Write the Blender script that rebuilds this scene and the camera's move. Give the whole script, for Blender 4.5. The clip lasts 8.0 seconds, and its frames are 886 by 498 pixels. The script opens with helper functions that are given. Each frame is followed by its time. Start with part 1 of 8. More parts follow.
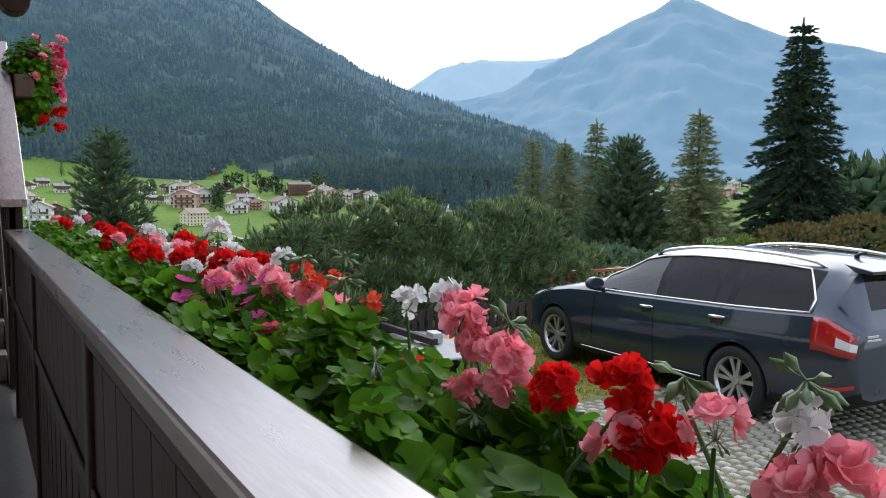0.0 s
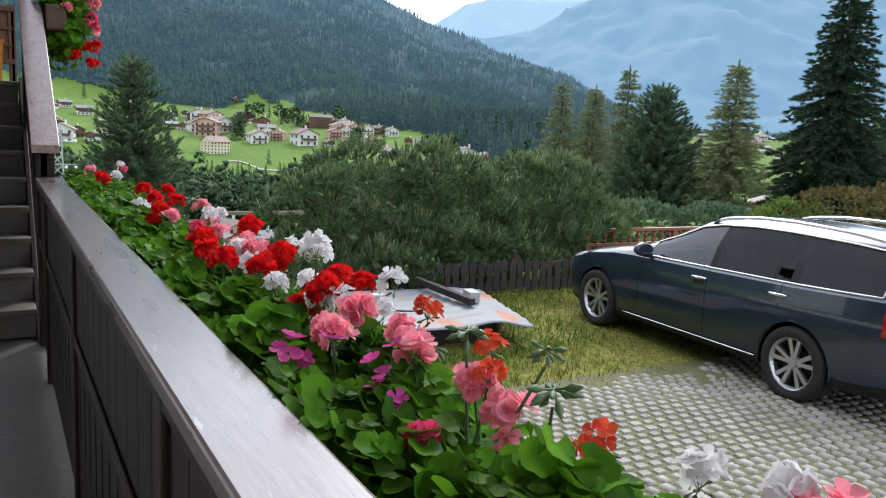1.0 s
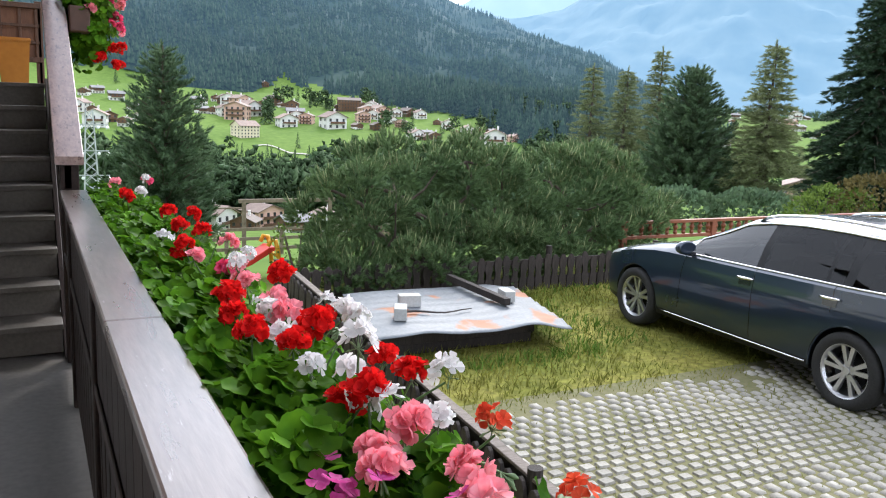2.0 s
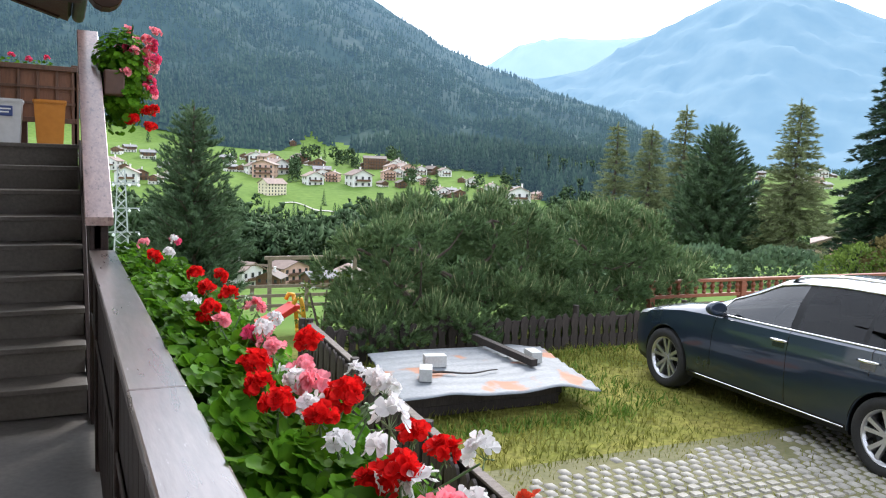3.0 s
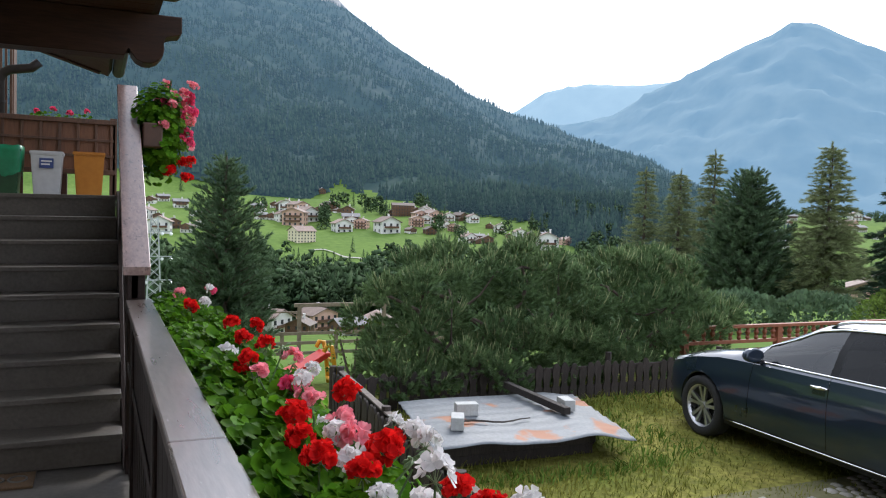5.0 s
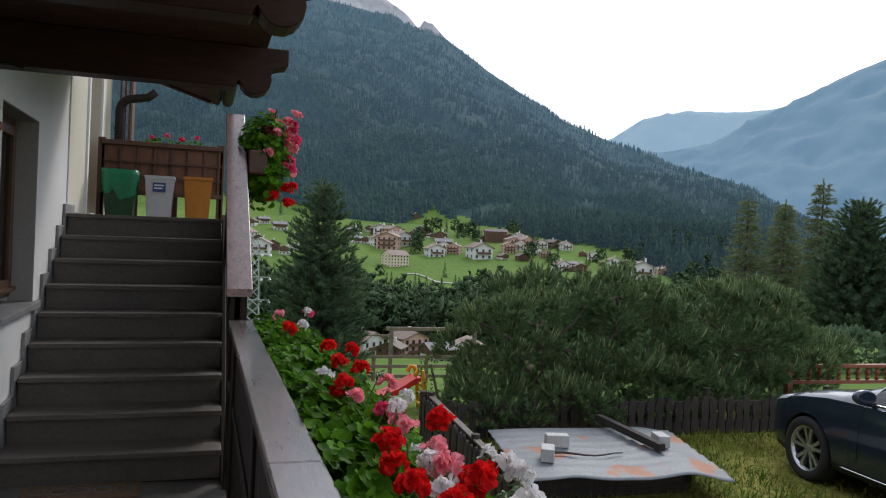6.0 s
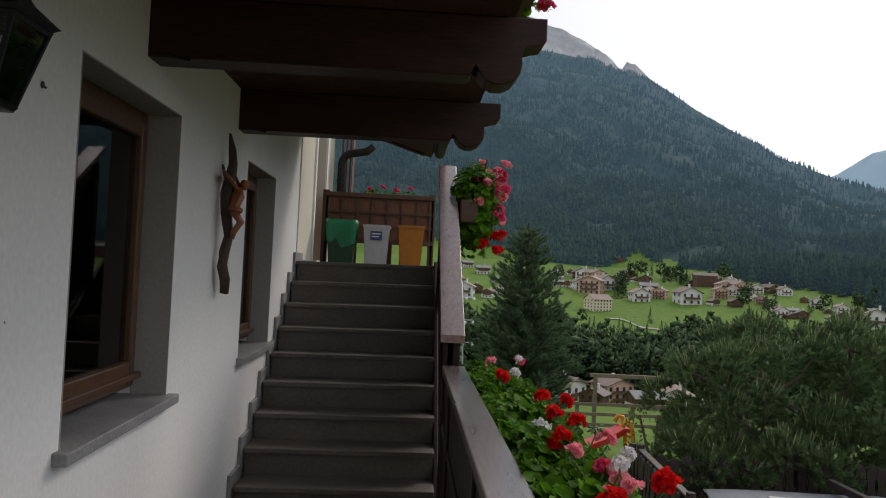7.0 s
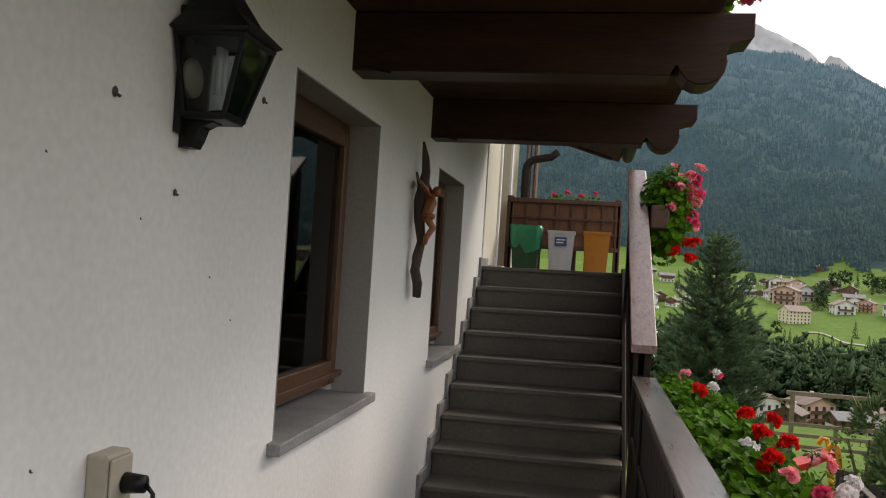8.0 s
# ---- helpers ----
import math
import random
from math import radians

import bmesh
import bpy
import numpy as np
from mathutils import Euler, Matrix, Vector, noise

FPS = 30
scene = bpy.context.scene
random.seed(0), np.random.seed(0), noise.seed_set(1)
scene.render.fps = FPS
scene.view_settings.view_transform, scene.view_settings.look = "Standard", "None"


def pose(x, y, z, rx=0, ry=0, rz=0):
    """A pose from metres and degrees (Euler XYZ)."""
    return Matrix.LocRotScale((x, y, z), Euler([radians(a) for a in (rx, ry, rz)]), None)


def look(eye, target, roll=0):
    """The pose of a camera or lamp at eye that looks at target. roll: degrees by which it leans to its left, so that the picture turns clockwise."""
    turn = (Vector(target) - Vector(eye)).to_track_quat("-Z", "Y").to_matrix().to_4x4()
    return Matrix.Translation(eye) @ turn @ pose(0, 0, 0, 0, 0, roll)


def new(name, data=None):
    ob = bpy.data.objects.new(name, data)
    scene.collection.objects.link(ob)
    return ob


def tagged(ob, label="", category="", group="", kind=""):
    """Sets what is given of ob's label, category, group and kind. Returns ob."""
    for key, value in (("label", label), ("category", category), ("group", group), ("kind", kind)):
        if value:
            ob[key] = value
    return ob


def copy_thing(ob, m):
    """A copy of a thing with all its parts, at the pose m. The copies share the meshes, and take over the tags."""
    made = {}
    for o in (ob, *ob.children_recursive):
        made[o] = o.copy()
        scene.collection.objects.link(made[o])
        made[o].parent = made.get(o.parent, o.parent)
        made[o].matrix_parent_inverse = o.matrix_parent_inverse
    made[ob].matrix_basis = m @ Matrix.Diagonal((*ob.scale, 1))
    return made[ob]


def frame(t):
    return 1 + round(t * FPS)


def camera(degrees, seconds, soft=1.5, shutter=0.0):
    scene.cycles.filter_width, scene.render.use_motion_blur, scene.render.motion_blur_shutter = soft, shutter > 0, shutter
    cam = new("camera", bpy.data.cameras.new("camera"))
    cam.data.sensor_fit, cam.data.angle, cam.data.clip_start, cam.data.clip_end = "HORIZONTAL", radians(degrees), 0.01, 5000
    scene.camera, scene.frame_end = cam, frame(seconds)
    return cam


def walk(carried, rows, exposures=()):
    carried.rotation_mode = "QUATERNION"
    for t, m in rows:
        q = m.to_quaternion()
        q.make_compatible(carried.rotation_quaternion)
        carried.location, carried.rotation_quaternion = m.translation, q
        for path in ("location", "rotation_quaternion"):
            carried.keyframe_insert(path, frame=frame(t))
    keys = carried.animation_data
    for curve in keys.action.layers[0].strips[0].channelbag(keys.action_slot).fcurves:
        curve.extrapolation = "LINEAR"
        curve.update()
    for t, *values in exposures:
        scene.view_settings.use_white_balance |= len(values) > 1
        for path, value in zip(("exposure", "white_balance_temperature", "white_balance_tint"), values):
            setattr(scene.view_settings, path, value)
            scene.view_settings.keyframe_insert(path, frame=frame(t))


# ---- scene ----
cam = camera(58.1, 8.0, soft=1.1)
PATH = [
    (0, (1.068, -0.695, 1.214), (2.086, 1.021, 1.071), 0.2),
    (0.5, (1.081, -0.51, 1.298), (2.012, 1.24, 1.028), 3.0),
    (1, (1.046, -0.222, 1.348), (2.022, 1.499, 1.053), 2.8),
    (1.2, (1.049, -0.179, 1.411), (1.992, 1.551, 1.069), 2.4),
    (2.3, (1.124, 0.055, 1.48), (2.002, 1.819, 1.136), 2.4),
    (2.5, (1.117, 0.034, 1.472), (1.922, 1.825, 1.092), 2.0),
    (3, (1.12, 0.078, 1.495), (1.98, 1.872, 1.292), 2.2),
    (3.5, (1.108, 0.09, 1.497), (1.984, 1.877, 1.302), 3.0),
    (4, (1.101, 0.069, 1.501), (1.971, 1.862, 1.331), 2.1),
    (4.2, (1.099, 0.07, 1.503), (1.973, 1.862, 1.347), 2.0),
    (5.3, (1.096, 0.092, 1.503), (1.827, 1.952, 1.436), 1.6),
    (5.5, (1.093, 0.092, 1.504), (1.776, 1.971, 1.449), 1.6),
    (6, (1.083, 0.083, 1.516), (1.661, 1.997, 1.482), 2.7),
    (6.5, (1.058, 0.083, 1.527), (1.417, 2.05, 1.551), 3.3),
    (7, (1.03, 0.073, 1.54), (1.109, 2.07, 1.591), 2.8),
    (7.5, (0.995, 0.087, 1.546), (0.838, 2.08, 1.603), 3.1),
    (8, (0.975, 0.084, 1.54), (0.609, 2.05, 1.58), 3.6),
]
SUN, SKY = 1.8, 0.15
EXPOSURES = ((0, 0.15, 5900, 12), (0.5, 0.12, 5900, 12), (1.0, 0.38, 5900, 12), (2.5, 0.80, 6000, 12), (3.5, 0.74, 5950, 12), (4.2, 0.56, 5950, 12), (5.5, -0.06, 5950, 12), (6.5, -0.62, 6200, 12), (7.0, -0.68, 6400, 13), (7.5, -0.55, 6600, 13), (8, -0.12, 6900, 13))


def gazes(rows):
    return [(t, look(eye, target, roll)) for t, eye, target, roll in rows]


walk(cam, gazes(PATH), exposures=EXPOSURES)

# ---------------------------------------------------------------- world and sun
SUN_AZ, SUN_EL = 38.0, 36.0          # degrees from +y towards +x, degrees up
world = bpy.data.worlds.new("world")
scene.world = world
world.use_nodes = True
wn, wl = world.node_tree.nodes, world.node_tree.links
wn.clear()
sky = wn.new("ShaderNodeTexSky")
sky.sky_type = "NISHITA"
sky.sun_disc = False
sky.sun_elevation, sky.sun_rotation = radians(SUN_EL), radians(SUN_AZ)
sky.dust_density, sky.ozone_density = 3.0, 1.0
cloud_noise = wn.new("ShaderNodeTexNoise")
cloud_noise.inputs["Scale"].default_value = 2.2
cloud_noise.inputs["Detail"].default_value = 6
cloud_ramp = wn.new("ShaderNodeMapRange")
cloud_ramp.inputs[1].default_value, cloud_ramp.inputs[2].default_value = 0.3, 0.7
cloud_ramp.inputs[3].default_value, cloud_ramp.inputs[4].default_value = 0.55, 0.95
coords = wn.new("ShaderNodeTexCoord")
cloud = wn.new("ShaderNodeMix")
cloud.data_type = "RGBA"
cloud.inputs[7].default_value = (10.6, 10.9, 11.4, 1)
back = wn.new("ShaderNodeBackground")
back.inputs["Strength"].default_value = SKY
wo = wn.new("ShaderNodeOutputWorld")
wl.new(coords.outputs["Generated"], cloud_noise.inputs["Vector"])
wl.new(cloud_noise.outputs["Fac"], cloud_ramp.inputs[0])
wl.new(cloud_ramp.outputs[0], cloud.inputs[0])
wl.new(sky.outputs[0], cloud.inputs[6])
wl.new(cloud.outputs[2], back.inputs["Color"])
wl.new(back.outputs[0], wo.inputs["Surface"])
sun = new("sun", bpy.data.lights.new("sun", "SUN"))
sun.data.energy, sun.data.angle, sun.data.color = SUN, radians(14), (1.0, 0.95, 0.86)
az, el = radians(SUN_AZ), radians(SUN_EL)
sun.matrix_world = look((math.sin(az) * math.cos(el) * 60, math.cos(az) * math.cos(el) * 60, math.sin(el) * 60), (0, 0, 0))


# ---------------------------------------------------------------- materials
def material(name, dark, light, rough=0.6, grain=20.0, coarse=2.5, bump=0.1, metal=0.0, stretch=(1, 1, 1),
             coat=0.0, vary=0.0, island=0.0, spec=0.5, rough_var=0.1, space="Object", translucent=0.0, haze_glow=None, coat_rough=0.05):
    """Two-scale mottled surface between two colours, with fine relief."""
    m = bpy.data.materials.new(name)
    m.use_nodes = True
    n, l = m.node_tree.nodes, m.node_tree.links
    b = n["Principled BSDF"]
    tc = n.new("ShaderNodeTexCoord")
    mp = n.new("ShaderNodeMapping")
    mp.inputs["Scale"].default_value = stretch
    l.new(tc.outputs[space], mp.inputs["Vector"])
    n1, n2 = n.new("ShaderNodeTexNoise"), n.new("ShaderNodeTexNoise")
    n1.inputs["Scale"].default_value, n1.inputs["Detail"].default_value = grain, 5
    n2.inputs["Scale"].default_value, n2.inputs["Detail"].default_value = coarse, 3
    l.new(mp.outputs[0], n1.inputs["Vector"])
    l.new(mp.outputs[0], n2.inputs["Vector"])
    mix = n.new("ShaderNodeMath")
    mix.operation = "MULTIPLY_ADD"
    mix.inputs[1].default_value, mix.inputs[2].default_value = 0.5, 0.0
    l.new(n1.outputs["Fac"], mix.inputs[0])
    half = n.new("ShaderNodeMath")
    half.operation = "MULTIPLY"
    half.inputs[1].default_value = 0.5
    l.new(n2.outputs["Fac"], half.inputs[0])
    l.new(half.outputs[0], mix.inputs[2])
    ramp = n.new("ShaderNodeValToRGB")
    ramp.color_ramp.elements[0].position, ramp.color_ramp.elements[1].position = 0.32, 0.68
    ramp.color_ramp.elements[0].color, ramp.color_ramp.elements[1].color = (*dark, 1), (*light, 1)
    l.new(mix.outputs[0], ramp.inputs[0])
    colour = ramp.outputs[0]
    if vary or island:
        hsv = n.new("ShaderNodeHueSaturation")
        src = n.new("ShaderNodeObjectInfo").outputs["Random"] if vary else n.new("ShaderNodeNewGeometry").outputs["Random Per Island"]
        rng = n.new("ShaderNodeMapRange")
        amount = vary or island
        rng.inputs[3].default_value, rng.inputs[4].default_value = 1 - amount, 1 + amount
        l.new(src, rng.inputs[0])
        l.new(rng.outputs[0], hsv.inputs["Value"])
        l.new(colour, hsv.inputs["Color"])
        colour = hsv.outputs[0]
    l.new(colour, b.inputs["Base Color"])
    rr = n.new("ShaderNodeMapRange")
    rr.inputs[3].default_value, rr.inputs[4].default_value = max(0.02, rough - rough_var), min(1, rough + rough_var)
    l.new(n2.outputs["Fac"], rr.inputs[0])
    l.new(rr.outputs[0], b.inputs["Roughness"])
    b.inputs["Metallic"].default_value = metal
    b.inputs["Coat Weight"].default_value = coat
    b.inputs["Coat Roughness"].default_value = coat_rough
    b.inputs["Specular IOR Level"].default_value = spec
    if bump:
        bp = n.new("ShaderNodeBump")
        bp.inputs["Strength"].default_value = bump
        bp.inputs["Distance"].default_value = 0.01
        l.new(n1.outputs["Fac"], bp.inputs["Height"])
        l.new(bp.outputs[0], b.inputs["Normal"])
    if translucent:
        t = n.new("ShaderNodeBsdfTranslucent")
        l.new(colour, t.inputs["Color"])
        ms = n.new("ShaderNodeMixShader")
        ms.inputs[0].default_value = translucent
        l.new(b.outputs[0], ms.inputs[1])
        l.new(t.outputs[0], ms.inputs[2])
        l.new(ms.outputs[0], n["Material Output"].inputs["Surface"])
    # distance haze is put into the surface as bluish emission
    if haze_glow:
        b.inputs["Emission Color"].default_value = (*haze_glow[:3], 1)
        b.inputs["Emission Strength"].default_value = haze_glow[3]
        if len(haze_glow) > 4:          # five values: the glow painted in for haze grows with y, the farther off the slope lies
            sep, glow_by_y = n.new("ShaderNodeSeparateXYZ"), n.new("ShaderNodeMapRange")
            glow_by_y.inputs[1].default_value, glow_by_y.inputs[2].default_value = 550, 1700
            glow_by_y.inputs[3].default_value, glow_by_y.inputs[4].default_value = haze_glow[3], haze_glow[4]
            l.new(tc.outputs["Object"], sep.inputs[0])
            l.new(sep.outputs[1], glow_by_y.inputs[0])
            l.new(glow_by_y.outputs[0], b.inputs["Emission Strength"])
    return m


def glass_material(name, tint=(1, 1, 1), rough=0.0):
    m = bpy.data.materials.new(name)
    m.use_nodes = True
    b = m.node_tree.nodes["Principled BSDF"]
    b.inputs["Base Color"].default_value = (*tint, 1)
    b.inputs["Transmission Weight"].default_value = 1.0
    b.inputs["Roughness"].default_value = rough
    b.inputs["IOR"].default_value = 1.45
    return m


def thin_glass(name, tint, gloss=0.12):
    """A pane: mostly see-through, with a mirror-like skin."""
    m = bpy.data.materials.new(name)
    m.use_nodes = True
    n, l = m.node_tree.nodes, m.node_tree.links
    n.remove(n["Principled BSDF"])
    t, g, f, ms = (n.new("ShaderNodeBsdfTransparent"), n.new("ShaderNodeBsdfGlossy"), n.new("ShaderNodeLayerWeight"), n.new("ShaderNodeMixShader"))
    t.inputs[0].default_value = (*tint, 1)
    g.inputs["Roughness"].default_value = 0.02
    f.inputs["Blend"].default_value = gloss
    l.new(f.outputs["Fresnel"], ms.inputs[0])
    l.new(t.outputs[0], ms.inputs[1])
    l.new(g.outputs[0], ms.inputs[2])
    l.new(ms.outputs[0], n["Material Output"].inputs["Surface"])
    return m


M_PLASTER = material("white_plaster", (0.74, 0.725, 0.69), (0.87, 0.855, 0.82), 0.9, 45, 1.3, 0.14, spec=0.15)
M_CREAM = material("cream_plaster", (0.60, 0.55, 0.43), (0.70, 0.65, 0.53), 0.9, 60, 1.6, 0.3)
M_REVEAL = material("grey_reveal_plaster", (0.30, 0.275, 0.25), (0.37, 0.345, 0.315), 0.9, 50, 2, 0.25)
M_STONE = material("grey_stone_slab", (0.16, 0.155, 0.15), (0.36, 0.35, 0.34), 0.55, 90, 6, 0.15)
M_STEP = material("brown_grey_stone_steps", (0.085, 0.072, 0.06), (0.15, 0.13, 0.11), 0.55, 45, 2.5, 0.15)
M_FLOOR = material("porch_floor_slabs", (0.10, 0.09, 0.08), (0.17, 0.155, 0.14), 0.5, 30, 1.5, 0.12)
M_WOOD_DARK = material("dark_stained_wood", (0.011, 0.006, 0.005), (0.034, 0.018, 0.013), 0.55, 14, 3, 0.25, stretch=(6, 1, 6), vary=0.15, spec=0.25)
M_WOOD_BOARD = material("dark_stained_boards", (0.009, 0.005, 0.004), (0.028, 0.016, 0.012), 0.6, 14, 3, 0.25, stretch=(8, 8, 1), vary=0.2, spec=0.25)
M_BEAM = material("dark_brown_beams", (0.018, 0.008, 0.005), (0.052, 0.022, 0.012), 0.5, 12, 2, 0.2, stretch=(1, 8, 8), vary=0.1, spec=0.22)
M_CEIL = material("brown_ceiling_boards", (0.03, 0.013, 0.008), (0.07, 0.032, 0.017), 0.55, 12, 2, 0.2, stretch=(8, 1, 8), island=0.2, spec=0.22)
M_WINWOOD = material("brown_window_wood", (0.06, 0.026, 0.011), (0.14, 0.066, 0.03), 0.4, 14, 3, 0.15, stretch=(6, 6, 1))
M_DRAIN = material("dark_brown_drainpipe", (0.012, 0.009, 0.008), (0.024, 0.018, 0.016), 0.5, 20, 2, 0.03, spec=0.2)
M_BLACK = material("black_metal", (0.006, 0.006, 0.007), (0.014, 0.014, 0.015), 0.45, 60, 4, 0.15, spec=0.25)
# near-black base colour carries the dimness of the unlit room
M_ROOM_SHADE = material("room_shade", (0.02, 0.018, 0.016), (0.035, 0.03, 0.028), 0.9, 6, 1, 0)
M_ASPH = material("tarmac", (0.04, 0.04, 0.04), (0.07, 0.07, 0.068), 0.9, 60, 1, 0.2)


def rail_cap_material(name, paint, bare, amount, rough):
    """Varnished or painted rail cap: paint worn through to bare wood in flakes and cracks along the grain."""
    m = material(name, *paint, rough, 8, 3, 0.12, stretch=(9, 1.2, 9), coat=1.0, coat_rough=0.22)
    m.node_tree.nodes["Principled BSDF"].inputs["Coat IOR"].default_value = 1.7
    n, l = m.node_tree.nodes, m.node_tree.links
    b = n["Principled BSDF"]
    src = b.inputs["Base Color"].links[0].from_socket
    tc = n.new("ShaderNodeTexCoord")
    mp = n.new("ShaderNodeMapping")
    mp.inputs["Scale"].default_value = (14, 2.2, 14)
    wear = n.new("ShaderNodeTexNoise")
    wear.inputs["Scale"].default_value, wear.inputs["Detail"].default_value, wear.inputs["Roughness"].default_value = 3.0, 8, 0.65
    step = n.new("ShaderNodeMapRange")
    step.inputs[1].default_value, step.inputs[2].default_value = 0.62 - amount, 0.68 - amount
    mx = n.new("ShaderNodeMix")
    mx.data_type = "RGBA"
    mx.inputs[7].default_value = (*bare, 1)
    l.new(tc.outputs["Object"], mp.inputs[0])
    l.new(mp.outputs[0], wear.inputs["Vector"])
    l.new(wear.outputs["Fac"], step.inputs[0])
    l.new(step.outputs[0], mx.inputs[0])
    l.new(src, mx.inputs[6])
    l.new(mx.outputs[2], b.inputs["Base Color"])
    return m


M_CAP = rail_cap_material("worn_rail_cap", ((0.10, 0.07, 0.06), (0.19, 0.145, 0.125)), (0.34, 0.31, 0.29), -0.03, 0.3)
M_CAP_UP = rail_cap_material("flaking_stair_rail_cap", ((0.13, 0.062, 0.05), (0.26, 0.15, 0.125)), (0.06, 0.022, 0.018), 0.04, 0.4)


# ---------------------------------------------------------------- mesh helpers
def thing(name, base=(0, 0, 0), label="", category="", group="", kind="", turn=0.0):
    e = new(name)
    e.empty_display_size = 0.1
    e.location = base
    e.rotation_euler = (0, 0, radians(turn))
    return tagged(e, label, category, group, kind)


def part(name, bm, mat, parent=None, label="", smooth=False, local=False):
    """Links bm as one mesh object under parent. Unless local, bm is in world metres and is shifted to the parent's base."""
    if parent is not None and not local:
        off, up = Vector((0, 0, 0)), parent
        while up is not None:
            off, up = off + up.location, up.parent
        bmesh.ops.translate(bm, verts=bm.verts, vec=-off)
    me = bpy.data.meshes.new(name)
    bmesh.ops.recalc_face_normals(bm, faces=bm.faces)
    bm.to_mesh(me)
    bm.free()
    return link(name, me, mat, parent, label, smooth)


def link(name, me, mat, parent=None, label="", smooth=False):
    for m in (mat if isinstance(mat, (list, tuple)) else (mat,)):
        if m is not None and m.name not in me.materials:
            me.materials.append(m)
    if smooth:
        me.shade_smooth()
    ob = new(name, me)
    ob.parent = parent
    if label:
        tagged(ob, label)
    return ob


def raw(name, verts, faces, mat, parent=None, label="", smooth=False):
    me = bpy.data.meshes.new(name)
    me.from_pydata(verts, [], faces)
    me.update()
    return link(name, me, mat, parent, label, smooth)


def box(bm, x0, x1, y0, y1, z0, z1, bevel=0.0):
    vs = [bm.verts.new(p) for p in ((x0, y0, z0), (x1, y0, z0), (x1, y1, z0), (x0, y1, z0), (x0, y0, z1), (x1, y0, z1), (x1, y1, z1), (x0, y1, z1))]
    fs = [bm.faces.new([vs[i] for i in f]) for f in ((3, 2, 1, 0), (4, 5, 6, 7), (0, 1, 5, 4), (1, 2, 6, 5), (2, 3, 7, 6), (3, 0, 4, 7))]
    if bevel:
        bmesh.ops.bevel(bm, geom=list({e for f in fs for e in f.edges}), offset=bevel, segments=2, affect="EDGES", profile=0.5)
    return vs


def prism(bm, outline, a0, a1, axis="y", bevel=0.0):
    """A 2D outline extruded between a0 and a1 along an axis. Outline is (x, z) for y, (y, z) for x, (x, y) for z."""
    put = {"y": lambda p, a: (p[0], a, p[1]), "x": lambda p, a: (a, p[0], p[1]), "z": lambda p, a: (p[0], p[1], a)}[axis]
    lo, hi = [bm.verts.new(put(p, a0)) for p in outline], [bm.verts.new(put(p, a1)) for p in outline]
    n = len(outline)
    fs = [bm.faces.new(lo), bm.faces.new(hi[::-1])] + [bm.faces.new((lo[i], hi[i], hi[(i + 1) % n], lo[(i + 1) % n])) for i in range(n)]
    if bevel:
        bmesh.ops.bevel(bm, geom=list({e for f in fs[:2] for e in f.edges}), offset=bevel, segments=1, affect="EDGES")
    return lo + hi


def tube(bm, pts, radius, seg=8, closed=False, cap=True):
    """A round bar along pts; radius is a number or one per point."""
    pts = [Vector(p) for p in pts]
    rad = radius if isinstance(radius, (list, tuple)) else [radius] * len(pts)
    rings, up = [], None
    for i, p in enumerate(pts):
        a = pts[i - 1] if (i > 0 or closed) else p
        b = pts[(i + 1) % len(pts)] if (i < len(pts) - 1 or closed) else p
        d = (b - a).normalized() if (b - a).length > 1e-9 else Vector((0, 0, 1))
        if up is None:
            up = d.orthogonal()
        up = (up - up.dot(d) * d)
        up = up.normalized() if up.length > 1e-6 else d.orthogonal().normalized()
        side = d.cross(up)
        rings.append([bm.verts.new(p + rad[i] * (math.cos(k * math.tau / seg) * up + math.sin(k * math.tau / seg) * side)) for k in range(seg)])
    pairs = list(zip(rings, rings[1:])) + ([(rings[-1], rings[0])] if closed else [])
    for r0, r1 in pairs:
        for k in range(seg):
            bm.faces.new((r0[k], r0[(k + 1) % seg], r1[(k + 1) % seg], r1[k]))
    if cap and not closed:
        bm.faces.new(rings[0][::-1])
        bm.faces.new(rings[-1])
    return rings


def lathe(bm, profile, seg=24, centre=(0, 0, 0), axis="z"):
    """Turns (radius, height) points round an axis."""
    rings = []
    for r, hgt in profile:
        ring = []
        for k in range(seg):
            c, s = r * math.cos(k * math.tau / seg), r * math.sin(k * math.tau / seg)
            p = {"z": (c, s, hgt), "x": (hgt, c, s), "y": (c, hgt, s)}[axis]
            ring.append(bm.verts.new(Vector(p) + Vector(centre)))
        rings.append(ring)
    for r0, r1 in zip(rings, rings[1:]):
        for k in range(seg):
            bm.faces.new((r0[k], r0[(k + 1) % seg], r1[(k + 1) % seg], r1[k]))
    return rings


def ramp_at(table, x):
    """Smooth value from a short table of (x, y)."""
    xs, ys = zip(*table)
    if x <= xs[0]:
        return ys[0]
    for i in range(len(xs) - 1):
        if x <= xs[i + 1]:
            f = (x - xs[i]) / (xs[i + 1] - xs[i])
            return ys[i] + (ys[i + 1] - ys[i]) * f
    return ys[-1]


def smooth01(f):
    f = min(1.0, max(0.0, f))
    return f * f * (3 - 2 * f)


B = bmesh.new

# ---------------------------------------------------------------- land
G = -0.765       # level of the yard
FENCE_Y = 8.45   # far fence of the yard


